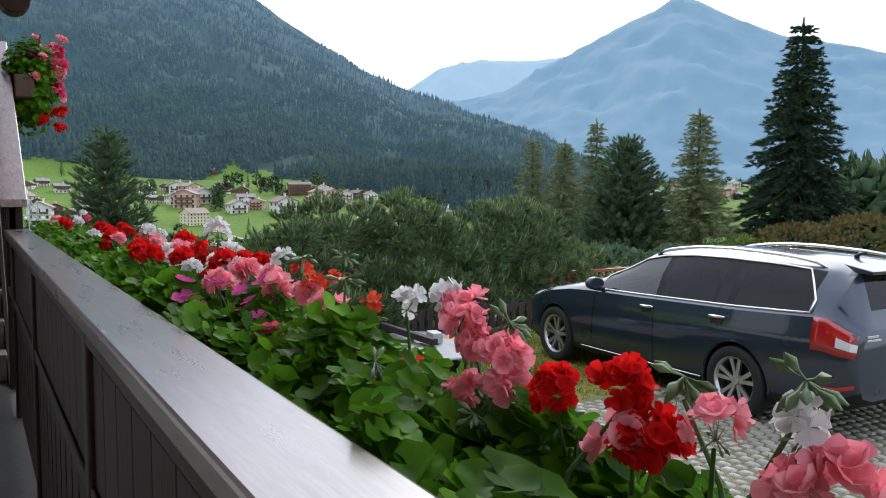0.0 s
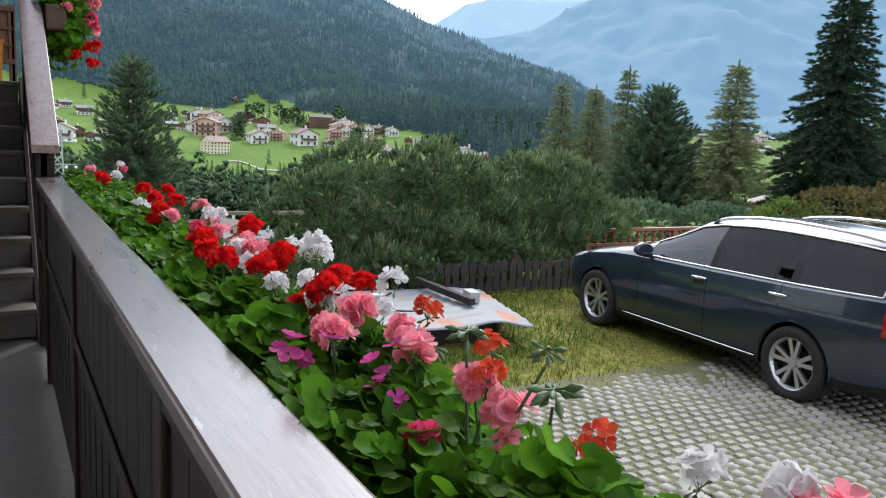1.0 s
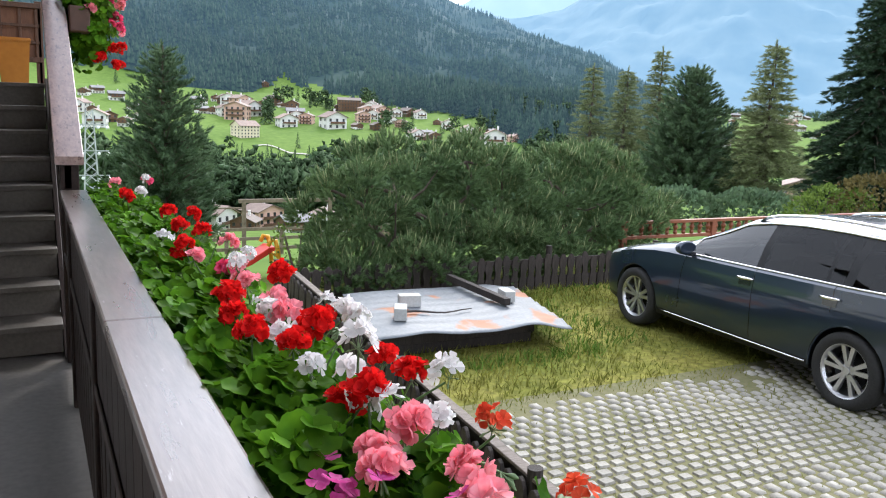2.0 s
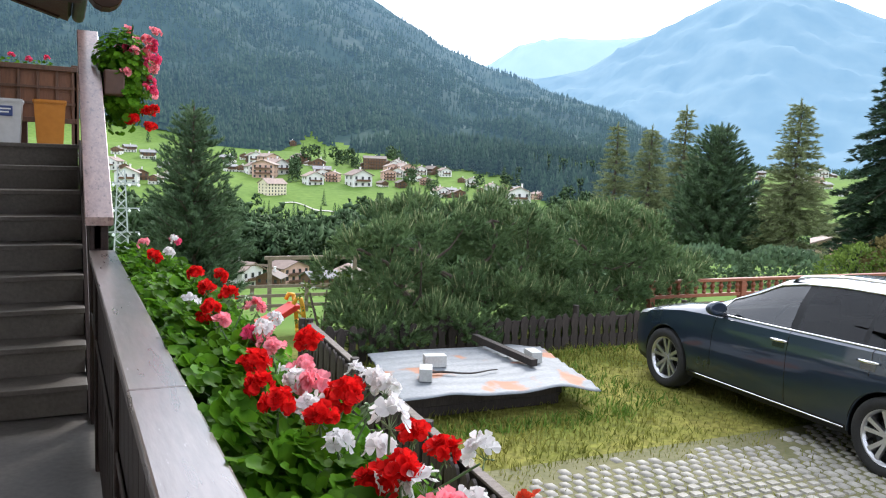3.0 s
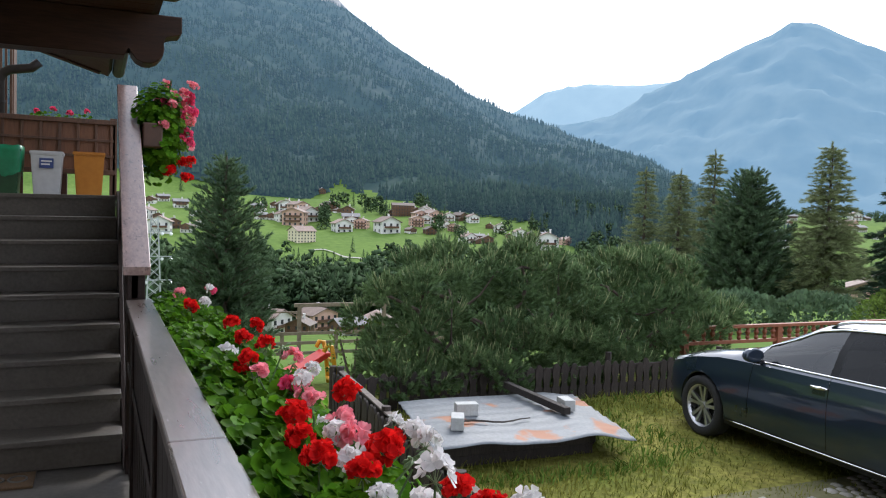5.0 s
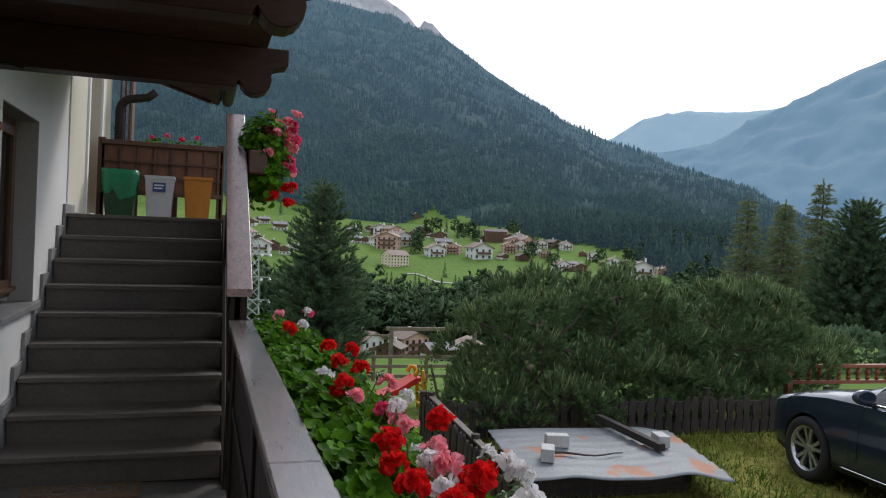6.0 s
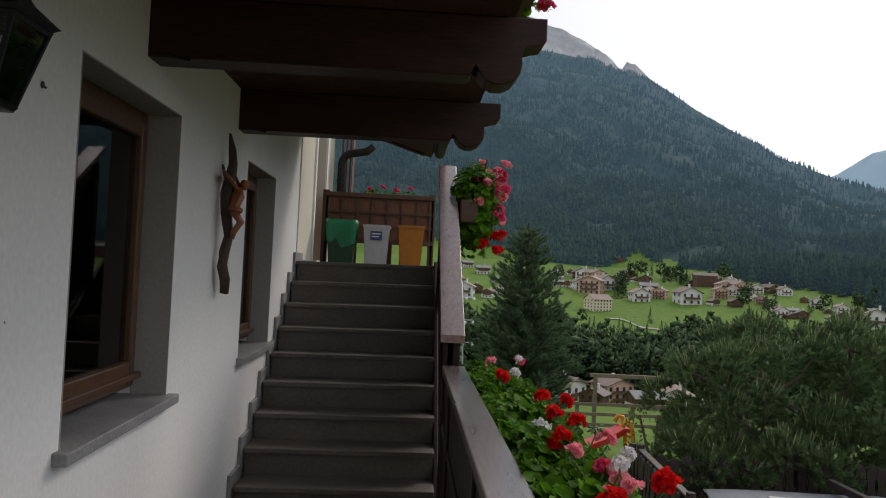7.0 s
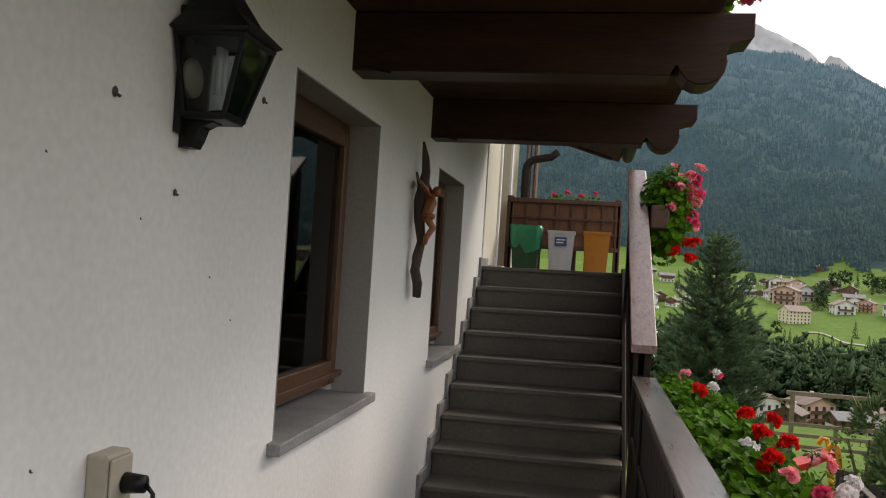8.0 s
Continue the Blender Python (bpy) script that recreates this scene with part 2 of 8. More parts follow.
def base_height(x, y):
    """Height of the open land: flat yard, slope to the stream, meadows rising on the far side."""
    r = math.hypot(x - 1, y)
    a = math.degrees(math.atan2(x - 1, y))
    if y < 9.3 and r < 40:
        past = max(0.0, x - 16) * 0.15
        return G - past
    low = ramp_at(((9, G), (14, -1.25), (22, -2.6), (50, -8), (90, -14.5), (150, -22), (200, -27), (280, -25), (330, -21.5), (400, -14), (500, -4.5), (640, 10), (700, 8), (1000, 0), (5000, -20)), r)
    side = ramp_at(((9, G), (30, -1.6), (60, -5), (120, -12), (300, -24), (600, -16), (900, 4), (1300, 12), (5000, 20)), r)
    f = smooth01((a - 36) / 8)
    left = smooth01((-12 - a) / 20)
    h = low * (1 - f) + side * f
    h = h * (1 - left) + (G + 0.05 * max(0, r - 9)) * left
    blend = smooth01((y - 9.3) / 3) if r < 40 else 1.0
    n = noise.noise((x * 0.012, y * 0.012, 0)) * min(4.0, r * 0.008) + noise.noise((x * 0.05, y * 0.05, 3)) * min(0.6, r * 0.004)
    return (h + n) * blend + (G - max(0.0, x - 16) * 0.15) * (1 - blend)


M1_EL = ((-60, 12), (-30, 15), (0, 16.9), (7, 15.9), (10, 15.4), (12.2, 14.9), (14.0, 14.3), (15.0, 14.1), (16.2, 13.9), (18.2, 12.6),
         (20.6, 11.1), (23, 9.7), (25, 8.3), (28.2, 7.2), (32.2, 5.7), (35, 4.8), (38, 3.9), (41, 2.3), (44, 1.2), (47, 0.3), (52, -0.6), (70, -1))
ROCK_EL = ((-30, 17), (0, 19.6), (6.8, 18.3), (8.4, 17.6), (10.1, 17.2), (12.2, 16.0), (13.6, 15.2), (14.15, 14.6), (14.35, 14.5), (14.7, 15.05), (15.3, 14.9), (16.0, 14.3), (17, 13.2), (19, 11.5))
M2_EL = ((20, 3), (26, 5.6), (29, 6.6), (31.7, 6.4), (35.3, 7.2), (37.6, 8.7), (40.2, 9.8), (43, 11.3), (45.3, 12.2), (46.4, 12.9), (48.2, 12.6), (51, 11.1), (53.8, 10.0), (56.5, 9.4), (59.5, 8.6), (66, 9), (80, 11), (110, 8))
M3_EL = ((18, 4), (26, 6.2), (28.3, 7.4), (30.5, 8.7), (33.5, 9.3), (37, 9.1), (40, 9.5), (50, 8))


# upper edge of the meadows, as bearing and elevation: forest stands above it
MEADOW_EL = ((-30, 2.6), (2.0, 2.33), (4.4, 2.15), (6.9, 1.9), (9.7, 1.1), (11, 0.77), (13, 0.6), (14.0, 1.0), (14.6, 1.5), (15.1, 1.4), (15.5, 1.9), (16.0, 2.1),
             (16.5, 1.7), (17.3, 1.4), (18.0, 1.5), (19.0, 1.15), (21, 0.6), (23, 0.25), (24.9, 0.15), (26.8, -0.1), (28.7, -0.4), (30.1, -0.7), (30.6, -1.3), (34, -2.5), (50, -3.5))


def open_meadow(x, y, z):
    """True where the mountain's foot is mown grass rather than forest."""
    a, d = math.degrees(math.atan2(x - 1.1, y)), math.hypot(x - 1.1, y)
    e = math.degrees(math.atan2(z - 1.5, d))
    return e < ramp_at(MEADOW_EL, a) + 0.12 * noise.noise((a * 1.7, 2.0, 0))


def hillside(name, table, r0, r1, a0, a1, da, rings, z_foot, rough, mat, label, curve=1.0, bunch=1.0, grass=None):
    """A mountain as a sheet that climbs from its foot to a ridge of the given elevation angles."""
    nang = int((a1 - a0) / da) + 1
    verts, faces = [], []
    for j in range(rings + 1):
        f = (j / rings) ** bunch
        r = r0 + (r1 - r0) * f
        for i in range(nang):
            a = a0 + i * da
            top = r1 * math.tan(radians(ramp_at(table, a))) + 1.5
            foot = z_foot(a, r0)
            h = foot + (top - foot) * f ** curve
            x, y = 1 + r * math.sin(radians(a)), r * math.cos(radians(a))
            k = rough * min(1, f * 4) * (1 if f < 1 else 0.25)
            ridge = abs(noise.noise((x * 0.0032, y * 0.0032, h * 0.002)))
            h += k * (noise.noise((x * 0.006, y * 0.006, 1)) + 0.5 * noise.noise((x * 0.02, y * 0.02, 2)) + 0.3 * noise.noise((x * 0.06, y * 0.06, 5))) - k * 1.4 * ridge * (1 - f) * 2
            verts.append((x, y, h))
    for i in range(nang):          # back side falls away again
        a = a0 + i * da
        verts.append((1 + (r1 + 150) * math.sin(radians(a)), (r1 + 150) * math.cos(radians(a)), -40))
    for j in range(rings + 1):
        for i in range(nang - 1):
            p = j * nang + i
            faces.append((p, p + 1, p + nang + 1, p + nang))
    ob = raw(name, verts, faces, mat, None, label, smooth=True)
    if grass:
        ob.data.materials.append(grass)
        for p in ob.data.polygons:
            if open_meadow(*p.center):
                p.material_index = 1
    return tagged(ob, label, "mountain", kind="structure"), verts, nang


def ground_material():
    """Meadow grass with paler and browner stretches."""
    m = material("meadow_grass", (0.075, 0.135, 0.026), (0.15, 0.225, 0.05), 0.9, 0.35, 0.012, 0.0, space="Object", spec=0.05)
    n, l = m.node_tree.nodes, m.node_tree.links
    b = n["Principled BSDF"]
    src = b.inputs["Base Color"].links[0].from_socket
    tc = n.new("ShaderNodeTexCoord")
    fine, patch = n.new("ShaderNodeTexNoise"), n.new("ShaderNodeTexNoise")
    fine.inputs["Scale"].default_value, fine.inputs["Detail"].default_value = 14, 8
    patch.inputs["Scale"].default_value, patch.inputs["Detail"].default_value = 0.9, 5
    l.new(tc.outputs["Object"], fine.inputs["Vector"])
    l.new(tc.outputs["Object"], patch.inputs["Vector"])
    r1 = n.new("ShaderNodeValToRGB")
    r1.color_ramp.elements[0].position, r1.color_ramp.elements[1].position = 0.35, 0.7
    r1.color_ramp.elements[0].color, r1.color_ramp.elements[1].color = (0.10, 0.125, 0.02, 1), (0.30, 0.27, 0.075, 1)
    l.new(patch.outputs["Fac"], r1.inputs[0])
    r2 = n.new("ShaderNodeMix")
    r2.data_type, r2.blend_type = "RGBA", "MULTIPLY"
    r2.inputs[0].default_value = 0.8
    ramp = n.new("ShaderNodeValToRGB")
    ramp.color_ramp.elements[0].position, ramp.color_ramp.elements[1].position = 0.3, 0.7
    ramp.color_ramp.elements[0].color, ramp.color_ramp.elements[1].color = (0.45, 0.45, 0.45, 1), (1.3, 1.3, 1.2, 1)
    l.new(fine.outputs["Fac"], ramp.inputs[0])
    l.new(r1.outputs[0], r2.inputs[6])
    l.new(ramp.outputs[0], r2.inputs[7])
    sep = n.new("ShaderNodeSeparateXYZ")
    l.new(tc.outputs["Object"], sep.inputs[0])
    yard = n.new("ShaderNodeMapRange")
    yard.inputs[1].default_value, yard.inputs[2].default_value = 8.5, 12
    l.new(sep.outputs[1], yard.inputs[0])
    mx = n.new("ShaderNodeMix")
    mx.data_type = "RGBA"
    l.new(yard.outputs[0], mx.inputs[0])
    l.new(r2.outputs[2], mx.inputs[6])
    l.new(src, mx.inputs[7])
    l.new(mx.outputs[2], b.inputs["Base Color"])
    return m


M_GROUND = ground_material()
# forest slope: blue emission rising with y imitates haze
M_FOREST = material("forest_slope", (0.010, 0.022, 0.012), (0.03, 0.05, 0.026), 1.0, 0.06, 0.006, 0.0, haze_glow=(0.35, 0.62, 0.95, 0.05, 0.19), spec=0.08)
# rock and far ridges: an even bluish glow stands in for haze
M_ROCK = material("pale_rock", (0.20, 0.195, 0.19), (0.42, 0.41, 0.40), 1.0, 0.03, 0.006, 0.0, haze_glow=(0.42, 0.52, 0.66, 0.18))
M_FAR = material("far_mountain", (0.05, 0.075, 0.06), (0.10, 0.12, 0.09), 1.0, 0.01, 0.0015, 0.0, haze_glow=(0.28, 0.53, 0.86, 0.42), spec=0.08)
M_FARTHER = material("farthest_mountain", (0.06, 0.08, 0.07), (0.10, 0.12, 0.10), 1.0, 0.01, 0.0015, 0.0, haze_glow=(0.45, 0.66, 0.86, 0.65), spec=0.08)


def build_ground():
    radii = [0.0]
    r = 1.5
    while r < 4900:
        radii.append(r)
        r *= 1.06 if r > 12 else 1.15
    angs = [a for a in range(-180, -20, 8)] + [-20 + 0.75 * i for i in range(125)] + [a for a in range(74, 180, 8)]
    verts = [(1.0, 0.0, G)]
    for r in radii[1:]:
        for a in angs:
            x, y = 1 + r * math.sin(radians(a)), r * math.cos(radians(a))
            verts.append((x, y, base_height(x, y)))
    n = len(angs)
    faces = [(0, 1 + (i + 1) % n, 1 + i) for i in range(n)]
    for j in range(len(radii) - 2):
        for i in range(n):
            p, q = 1 + j * n + i, 1 + j * n + (i + 1) % n
            faces.append((p, q, q + n, p + n))
    return tagged(raw("ground", verts, faces, M_GROUND, smooth=True), "mown yard grass and sloping green meadows", "ground", kind="structure")


ground = build_ground()
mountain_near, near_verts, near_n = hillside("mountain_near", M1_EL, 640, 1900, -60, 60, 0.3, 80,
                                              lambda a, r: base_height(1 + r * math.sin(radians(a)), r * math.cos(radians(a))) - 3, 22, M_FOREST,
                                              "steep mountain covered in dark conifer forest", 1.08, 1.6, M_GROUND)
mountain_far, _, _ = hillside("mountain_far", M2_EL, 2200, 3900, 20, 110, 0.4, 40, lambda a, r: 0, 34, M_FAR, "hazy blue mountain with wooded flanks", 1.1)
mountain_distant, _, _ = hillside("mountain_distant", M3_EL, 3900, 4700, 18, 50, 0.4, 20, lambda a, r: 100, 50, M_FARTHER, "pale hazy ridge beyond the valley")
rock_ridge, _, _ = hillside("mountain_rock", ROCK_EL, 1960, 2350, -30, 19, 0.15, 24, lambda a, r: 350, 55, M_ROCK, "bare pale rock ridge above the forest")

# ---------------------------------------------------------------- house and porch
RISE, RUN, NOSE_TOP = 0.1725, 0.274, 7.136      # step height, depth, place of the landing's edge
LAND_Z = 9 * RISE
TILT = 0.011     # the slabs rise a little towards the railing
WALL_END = 10.3
W2 = (2.53, 3.585, 0.94, 2.154)                 # windows: y from, y to, sill, head
W1 = (5.02, 6.033, 0.94, 2.154)
DOOR = (8.42, 9.35)


def slab(name, boxes, mat, parent, label="", bevel=0.0, tilt=0.0):
    bm = B()
    for b in boxes:
        box(bm, *b, bevel=bevel)
    for v in bm.verts:
        v.co.z += tilt * v.co.x
    return part(name, bm, mat, parent, label)


def build_house():
    T = 0.42
    lower = B()
    y = -6.0
    for y0, y1, z0, z1 in (W2, W1):
        box(lower, -T, 0, y, y0, G, 2.9)
        box(lower, -T, 0, y0, y1, G, z0 - 0.04)
        box(lower, -T, 0, y0, y1, z1, 2.9)
        y = y1
    box(lower, -T, 0, y, 7.26, G, 2.9)
    wall = tagged(part("wall_house", lower, M_PLASTER), "white rough-plastered house wall", "wall", kind="structure")
    up = B()
    box(up, -T, -0.01, 7.26, DOOR[0], G, 5.5)
    box(up, -T, -0.01, DOOR[1], WALL_END, G, 5.5)
    box(up, -T, -0.01, DOOR[0], DOOR[1], G, LAND_Z)
    box(up, -T, -0.01, DOOR[0], DOOR[1], LAND_Z + 2.05, 5.5)
    box(up, -T, 0, -6, 7.26, 2.9, 5.5)
    tagged(part("wall_landing", up, M_CREAM), "cream plastered house wall beside the landing", "wall", kind="structure")
    gable = B()
    box(gable, -9, -T, WALL_END - 0.4, WALL_END, G, 5.5)
    box(gable, -9, -T, -6, -5.6, G, 5.5)
    box(gable, -9, -8.6, -5.6, WALL_END - 0.4, G, 5.5)
    tagged(part("wall_back", gable, M_PLASTER), "plain plastered outer walls of the house", "wall", kind="structure")
    # painted rope moulding at the join of the two walls
    bm = B()
    for k in range(30):
        z = 1.60 + k * 0.045
        box(bm, 0.0, 0.012, 7.245 + (0.012 if k % 2 else 0), 7.275 + (0.012 if k % 2 else 0), z, z + 0.043, 0.004)
    tagged(part("trim_corner", bm, M_PLASTER), "white zigzag plaster moulding", "trim", kind="structure")
    bm = B()
    box(bm, -0.02, 0.012, DOOR[0] - 0.09, DOOR[0] - 0.005, LAND_Z, LAND_Z + 2.1, 0.004)
    box(bm, -0.02, 0.012, DOOR[1] + 0.005, DOOR[1] + 0.09, LAND_Z, LAND_Z + 2.1, 0.004)
    tagged(part("trim_door", bm, M_PLASTER), "white plaster band round the landing door", "trim", kind="structure")
    door = thing("door_1", (-0.3, sum(DOOR) / 2, LAND_Z), "dark wooden house door set deep in the wall", "door", kind="structure")
    slab("door_leaf", [(-0.34, -0.29, DOOR[0], DOOR[1], LAND_Z, LAND_Z + 2.05)], M_WINWOOD, door)
    bm = B()
    tube(bm, [(-0.29, DOOR[0] + 0.1, LAND_Z + 1.0), (-0.24, DOOR[0] + 0.1, LAND_Z + 1.0), (-0.24, DOOR[0] + 0.22, LAND_Z + 1.0)], 0.01)
    part("door_handle", bm, M_BLACK, door, smooth=True)
    return wall


wall_house = build_house()


def build_window(tag, spec):
    y0, y1, z0, z1 = spec
    w = thing(tag, (-0.2, (y0 + y1) / 2, z0), "brown wooden casement window deep in a white wall, with a grey stone sill", "window", kind="structure")
    # grey reveal lining
    bm = B()
    d = 0.006
    box(bm, -0.152, 0.0015, y1 - d, y1, z0, z1 - d)
    box(bm, -0.152, 0.0015, y0, y0 + d, z0, z1 - d)
    box(bm, -0.152, 0.0015, y0, y1, z1 - d, z1)
    part("reveal", bm, M_REVEAL, w, "grey plaster reveal")
    f = 0.075
    bm = B()
    a0, a1, b0, b1 = y0 + d, y1 - d, z0 + 0.035, z1 - d
    box(bm, -0.21, -0.14, a0, a0 + f, b0, b1, 0.006)
    box(bm, -0.21, -0.14, a1 - f, a1, b0, b1, 0.006)
    box(bm, -0.21, -0.14, a0 + f, a1 - f, b0, b0 + f, 0.006)
    box(bm, -0.21, -0.14, a0 + f, a1 - f, b1 - f, b1, 0.006)
    part("window_frame", bm, M_WINWOOD, w)
    g = 0.06
    a0, a1, b0, b1 = a0 + f - 0.02, a1 - f + 0.02, b0 + f - 0.02, b1 - f + 0.02
    bm = B()
    box(bm, -0.175, -0.12, a0, a0 + g, b0, b1, 0.006)
    box(bm, -0.175, -0.12, a1 - g, a1, b0, b1, 0.006)
    box(bm, -0.175, -0.12, a0 + g, a1 - g, b0, b0 + g, 0.006)
    box(bm, -0.175, -0.12, a0 + g, a1 - g, b1 - g, b1, 0.006)
    part("sash", bm, M_WINWOOD, w)
    bm = B()
    box(bm, -0.13, -0.095, a0 - 0.02, a1 + 0.02, b0 - 0.012, b0 + 0.012, 0.004)
    part("drip_bar", bm, M_WINWOOD, w)
    p = slab("pane", [(-0.152, -0.146, a0 + g, a1 - g, b0 + g, b1 - g)], M_PANE, w)
    p.visible_shadow = False
    slab("window_sill", [(-0.24, 0.045, y0 - 0.045, y1 + 0.045, z0 - 0.04, z0)], M_STONE, w, "grey speckled stone sill", 0.004)
    return w


M_PANE = thin_glass("window_pane", (0.55, 0.58, 0.58), 0.35)
build_window("window_2", W2)
build_window("window_1", W1)
# closed room shell; its shade is painted in as near-black
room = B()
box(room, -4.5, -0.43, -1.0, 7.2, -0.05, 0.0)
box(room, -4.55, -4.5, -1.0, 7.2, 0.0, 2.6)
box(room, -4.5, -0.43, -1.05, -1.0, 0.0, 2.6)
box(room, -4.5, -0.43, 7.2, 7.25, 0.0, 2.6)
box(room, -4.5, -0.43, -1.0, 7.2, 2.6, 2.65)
tagged(part("wall_room", room, M_ROOM_SHADE), "room behind the windows, its dimness put into near-black surfaces", "wall", kind="structure")


def build_stairs():
    st = thing("staircase", (0.65, NOSE_TOP, 0), "straight outdoor stair of brown-grey stone slabs", "stairs", kind="structure")
    for k in range(1, 10):
        y = NOSE_TOP - (9 - k) * RUN
        slab("riser", [(0.03, 1.235, y + 0.03, y + RUN + 0.0295, 0, k * RISE - 0.032)], M_STEP, st, "", 0.0, TILT)
    for k in range(1, 9):
        y = NOSE_TOP - (9 - k) * RUN
        slab("tread", [(0.032, 1.24, y, y + RUN + 0.028, k * RISE - 0.032, k * RISE)], M_STEP, st, "", 0.004, TILT)
    bm = B()
    for k in range(1, 10):
        y = NOSE_TOP - (9 - k) * RUN
        box(bm, 0.0, 0.022, y - 0.035, y + RUN - 0.035 - 0.001 + (0.2 if k == 9 else 0), max(0, k * RISE - 0.30), k * RISE + 0.075, 0.003)
    part("skirting", bm, M_STONE, st, "stepped grey stone skirting")
    land = slab("landing", [(0.0, 1.4, NOSE_TOP, WALL_END - 0.6, LAND_Z - 0.032, LAND_Z)], M_STEP, None, "", 0.004, TILT)
    tagged(land, "brown-grey stone landing slab at the top of the stairs", "floor", kind="structure")
    bm = B()
    box(bm, 0.03, 1.235, NOSE_TOP + RUN + 0.04, WALL_END - 0.65, 0, LAND_Z - 0.034)
    tagged(part("wall_landing_base", bm, M_PLASTER), "plastered base under the landing", "wall", kind="structure")


build_stairs()
fl = B()
box(fl, 0.0, 1.40, -6, 5.3, -0.12, 0.0)
tagged(part("floor", fl, M_FLOOR), "worn grey-brown slab floor of the porch", "floor", kind="structure")
fb = B()
box(fb, 0.0, 1.32, -6, 10, G - 0.1, -0.121)
tagged(part("wall_porch_base", fb, M_PLASTER), "plastered base under the porch", "wall", kind="structure")

BEAM_Z = (2.29, 2.525)


def build_beam(y):
    b = thing("ceiling_beam", (0.75, y + 0.08, BEAM_Z[0]), "dark brown wooden beam with a carved rounded end", "beam", "beams under the roof", "structure")
    z0, z1 = BEAM_Z
    out = [(-0.2, z0), (1.22, z0), (1.235, z0 + 0.035)]
    for k in range(9):
        a = math.pi + k * math.pi / 8 * 1.15
        out.append((1.335 + 0.088 * math.cos(a), z0 + 0.055 + 0.088 * math.sin(a)))
    out += [(1.425, z0 + 0.105), (1.43, z0 + 0.125), (1.50, z0 + 0.135), (1.512, z0 + 0.15), (1.512, z1), (-0.2, z1)]
    bm = B()
    prism(bm, out, y, y + 0.16, "y", 0.005)
    part("timber", bm, M_BEAM, b)
    bm = B()
    tube(bm, [(0.06, y - 0.004, z0 + 0.012), (0.16, y - 0.004, z0 - 0.008)], 0.006)
    part("bolt", bm, M_BLACK, b)


for by in (-4.9, -3.3, -1.7, -0.09, 1.51, 3.11, 4.70):
    build_beam(by)

ceil = B()
y = -6.0
while y < 4.86:
    box(ceil, -0.1, 1.36, y, min(y + 0.138, 4.87), BEAM_Z[1] + 0.002, BEAM_Z[1] + 0.03, 0.003)
    y += 0.14
box(ceil, -0.1, 1.40, -6, 4.87, BEAM_Z[1] + 0.031, BEAM_Z[1] + 0.12)
tagged(part("ceiling", ceil, M_CEIL), "dark brown boarded ceiling of the porch", "ceiling", kind="structure")

# ---------------------------------------------------------------- lower railing
CAP = (1.243, 1.374, 0.945, 0.98)
RAIL_Y = (-3.0, 4.74)


def build_lower_rail():
    r = thing("porch_railing", (1.31, 1.0, 0), "dark stained wooden porch railing with a worn pale cap", "railing")
    bm = B()
    box(bm, CAP[0], CAP[1], RAIL_Y[0], 1.92, CAP[2], CAP[3], 0.006)
    part("cap", bm, M_CAP, r, "worn grey-brown wooden cap")
    bm = B()
    box(bm, CAP[0], CAP[1], 1.923, RAIL_Y[1], CAP[2], CAP[3], 0.006)
    part("cap", bm, M_CAP, r, "worn grey-brown wooden cap")
    slab("top_rail", [(1.284, 1.33, RAIL_Y[0], RAIL_Y[1], 0.80, 0.943)], M_WOOD_DARK, r, "", 0.004)
    slab("moulding", [(1.25, 1.264, RAIL_Y[0], RAIL_Y[1], 0.918, 0.944)], M_WOOD_DARK, r, "", 0.003)
    slab("middle_rail", [(1.252, 1.261, RAIL_Y[0], RAIL_Y[1], 0.60, 0.64)], M_WOOD_DARK, r, "", 0.004)
    slab("bottom_rail", [(1.284, 1.33, RAIL_Y[0], RAIL_Y[1], 0.10, 0.18)], M_WOOD_DARK, r, "", 0.004)
    for py in (-2.2, -0.6, 0.95, 2.5, 4.05):
        slab("post", [(1.248, 1.335, py, py + 0.06, 0.0, 0.944)], M_WOOD_DARK, r, "", 0.006)
    # boards with a slot cut between neighbours
    me = None
    y = RAIL_Y[0]
    while y < RAIL_Y[1] - 0.1:
        if me is None:
            bm = B()
            w = 0.142
            side = [(0, 0.05), (0, 0.30), (0.013, 0.33), (0.013, 0.52), (0, 0.55), (0, 0.90)]
            out = [(a, z) for a, z in side] + [(w - a, z) for a, z in side[::-1]]
            prism(bm, out, 1.262, 1.282, "x", 0.002)
            ob = part("board", bm, M_WOOD_BOARD, r)
            me = ob.data
            y0 = ob.location.y
        else:
            ob = link("board", me, M_WOOD_BOARD, r)
        ob.location.y = y
        y += 0.147
    return r


lower_rail = build_lower_rail()


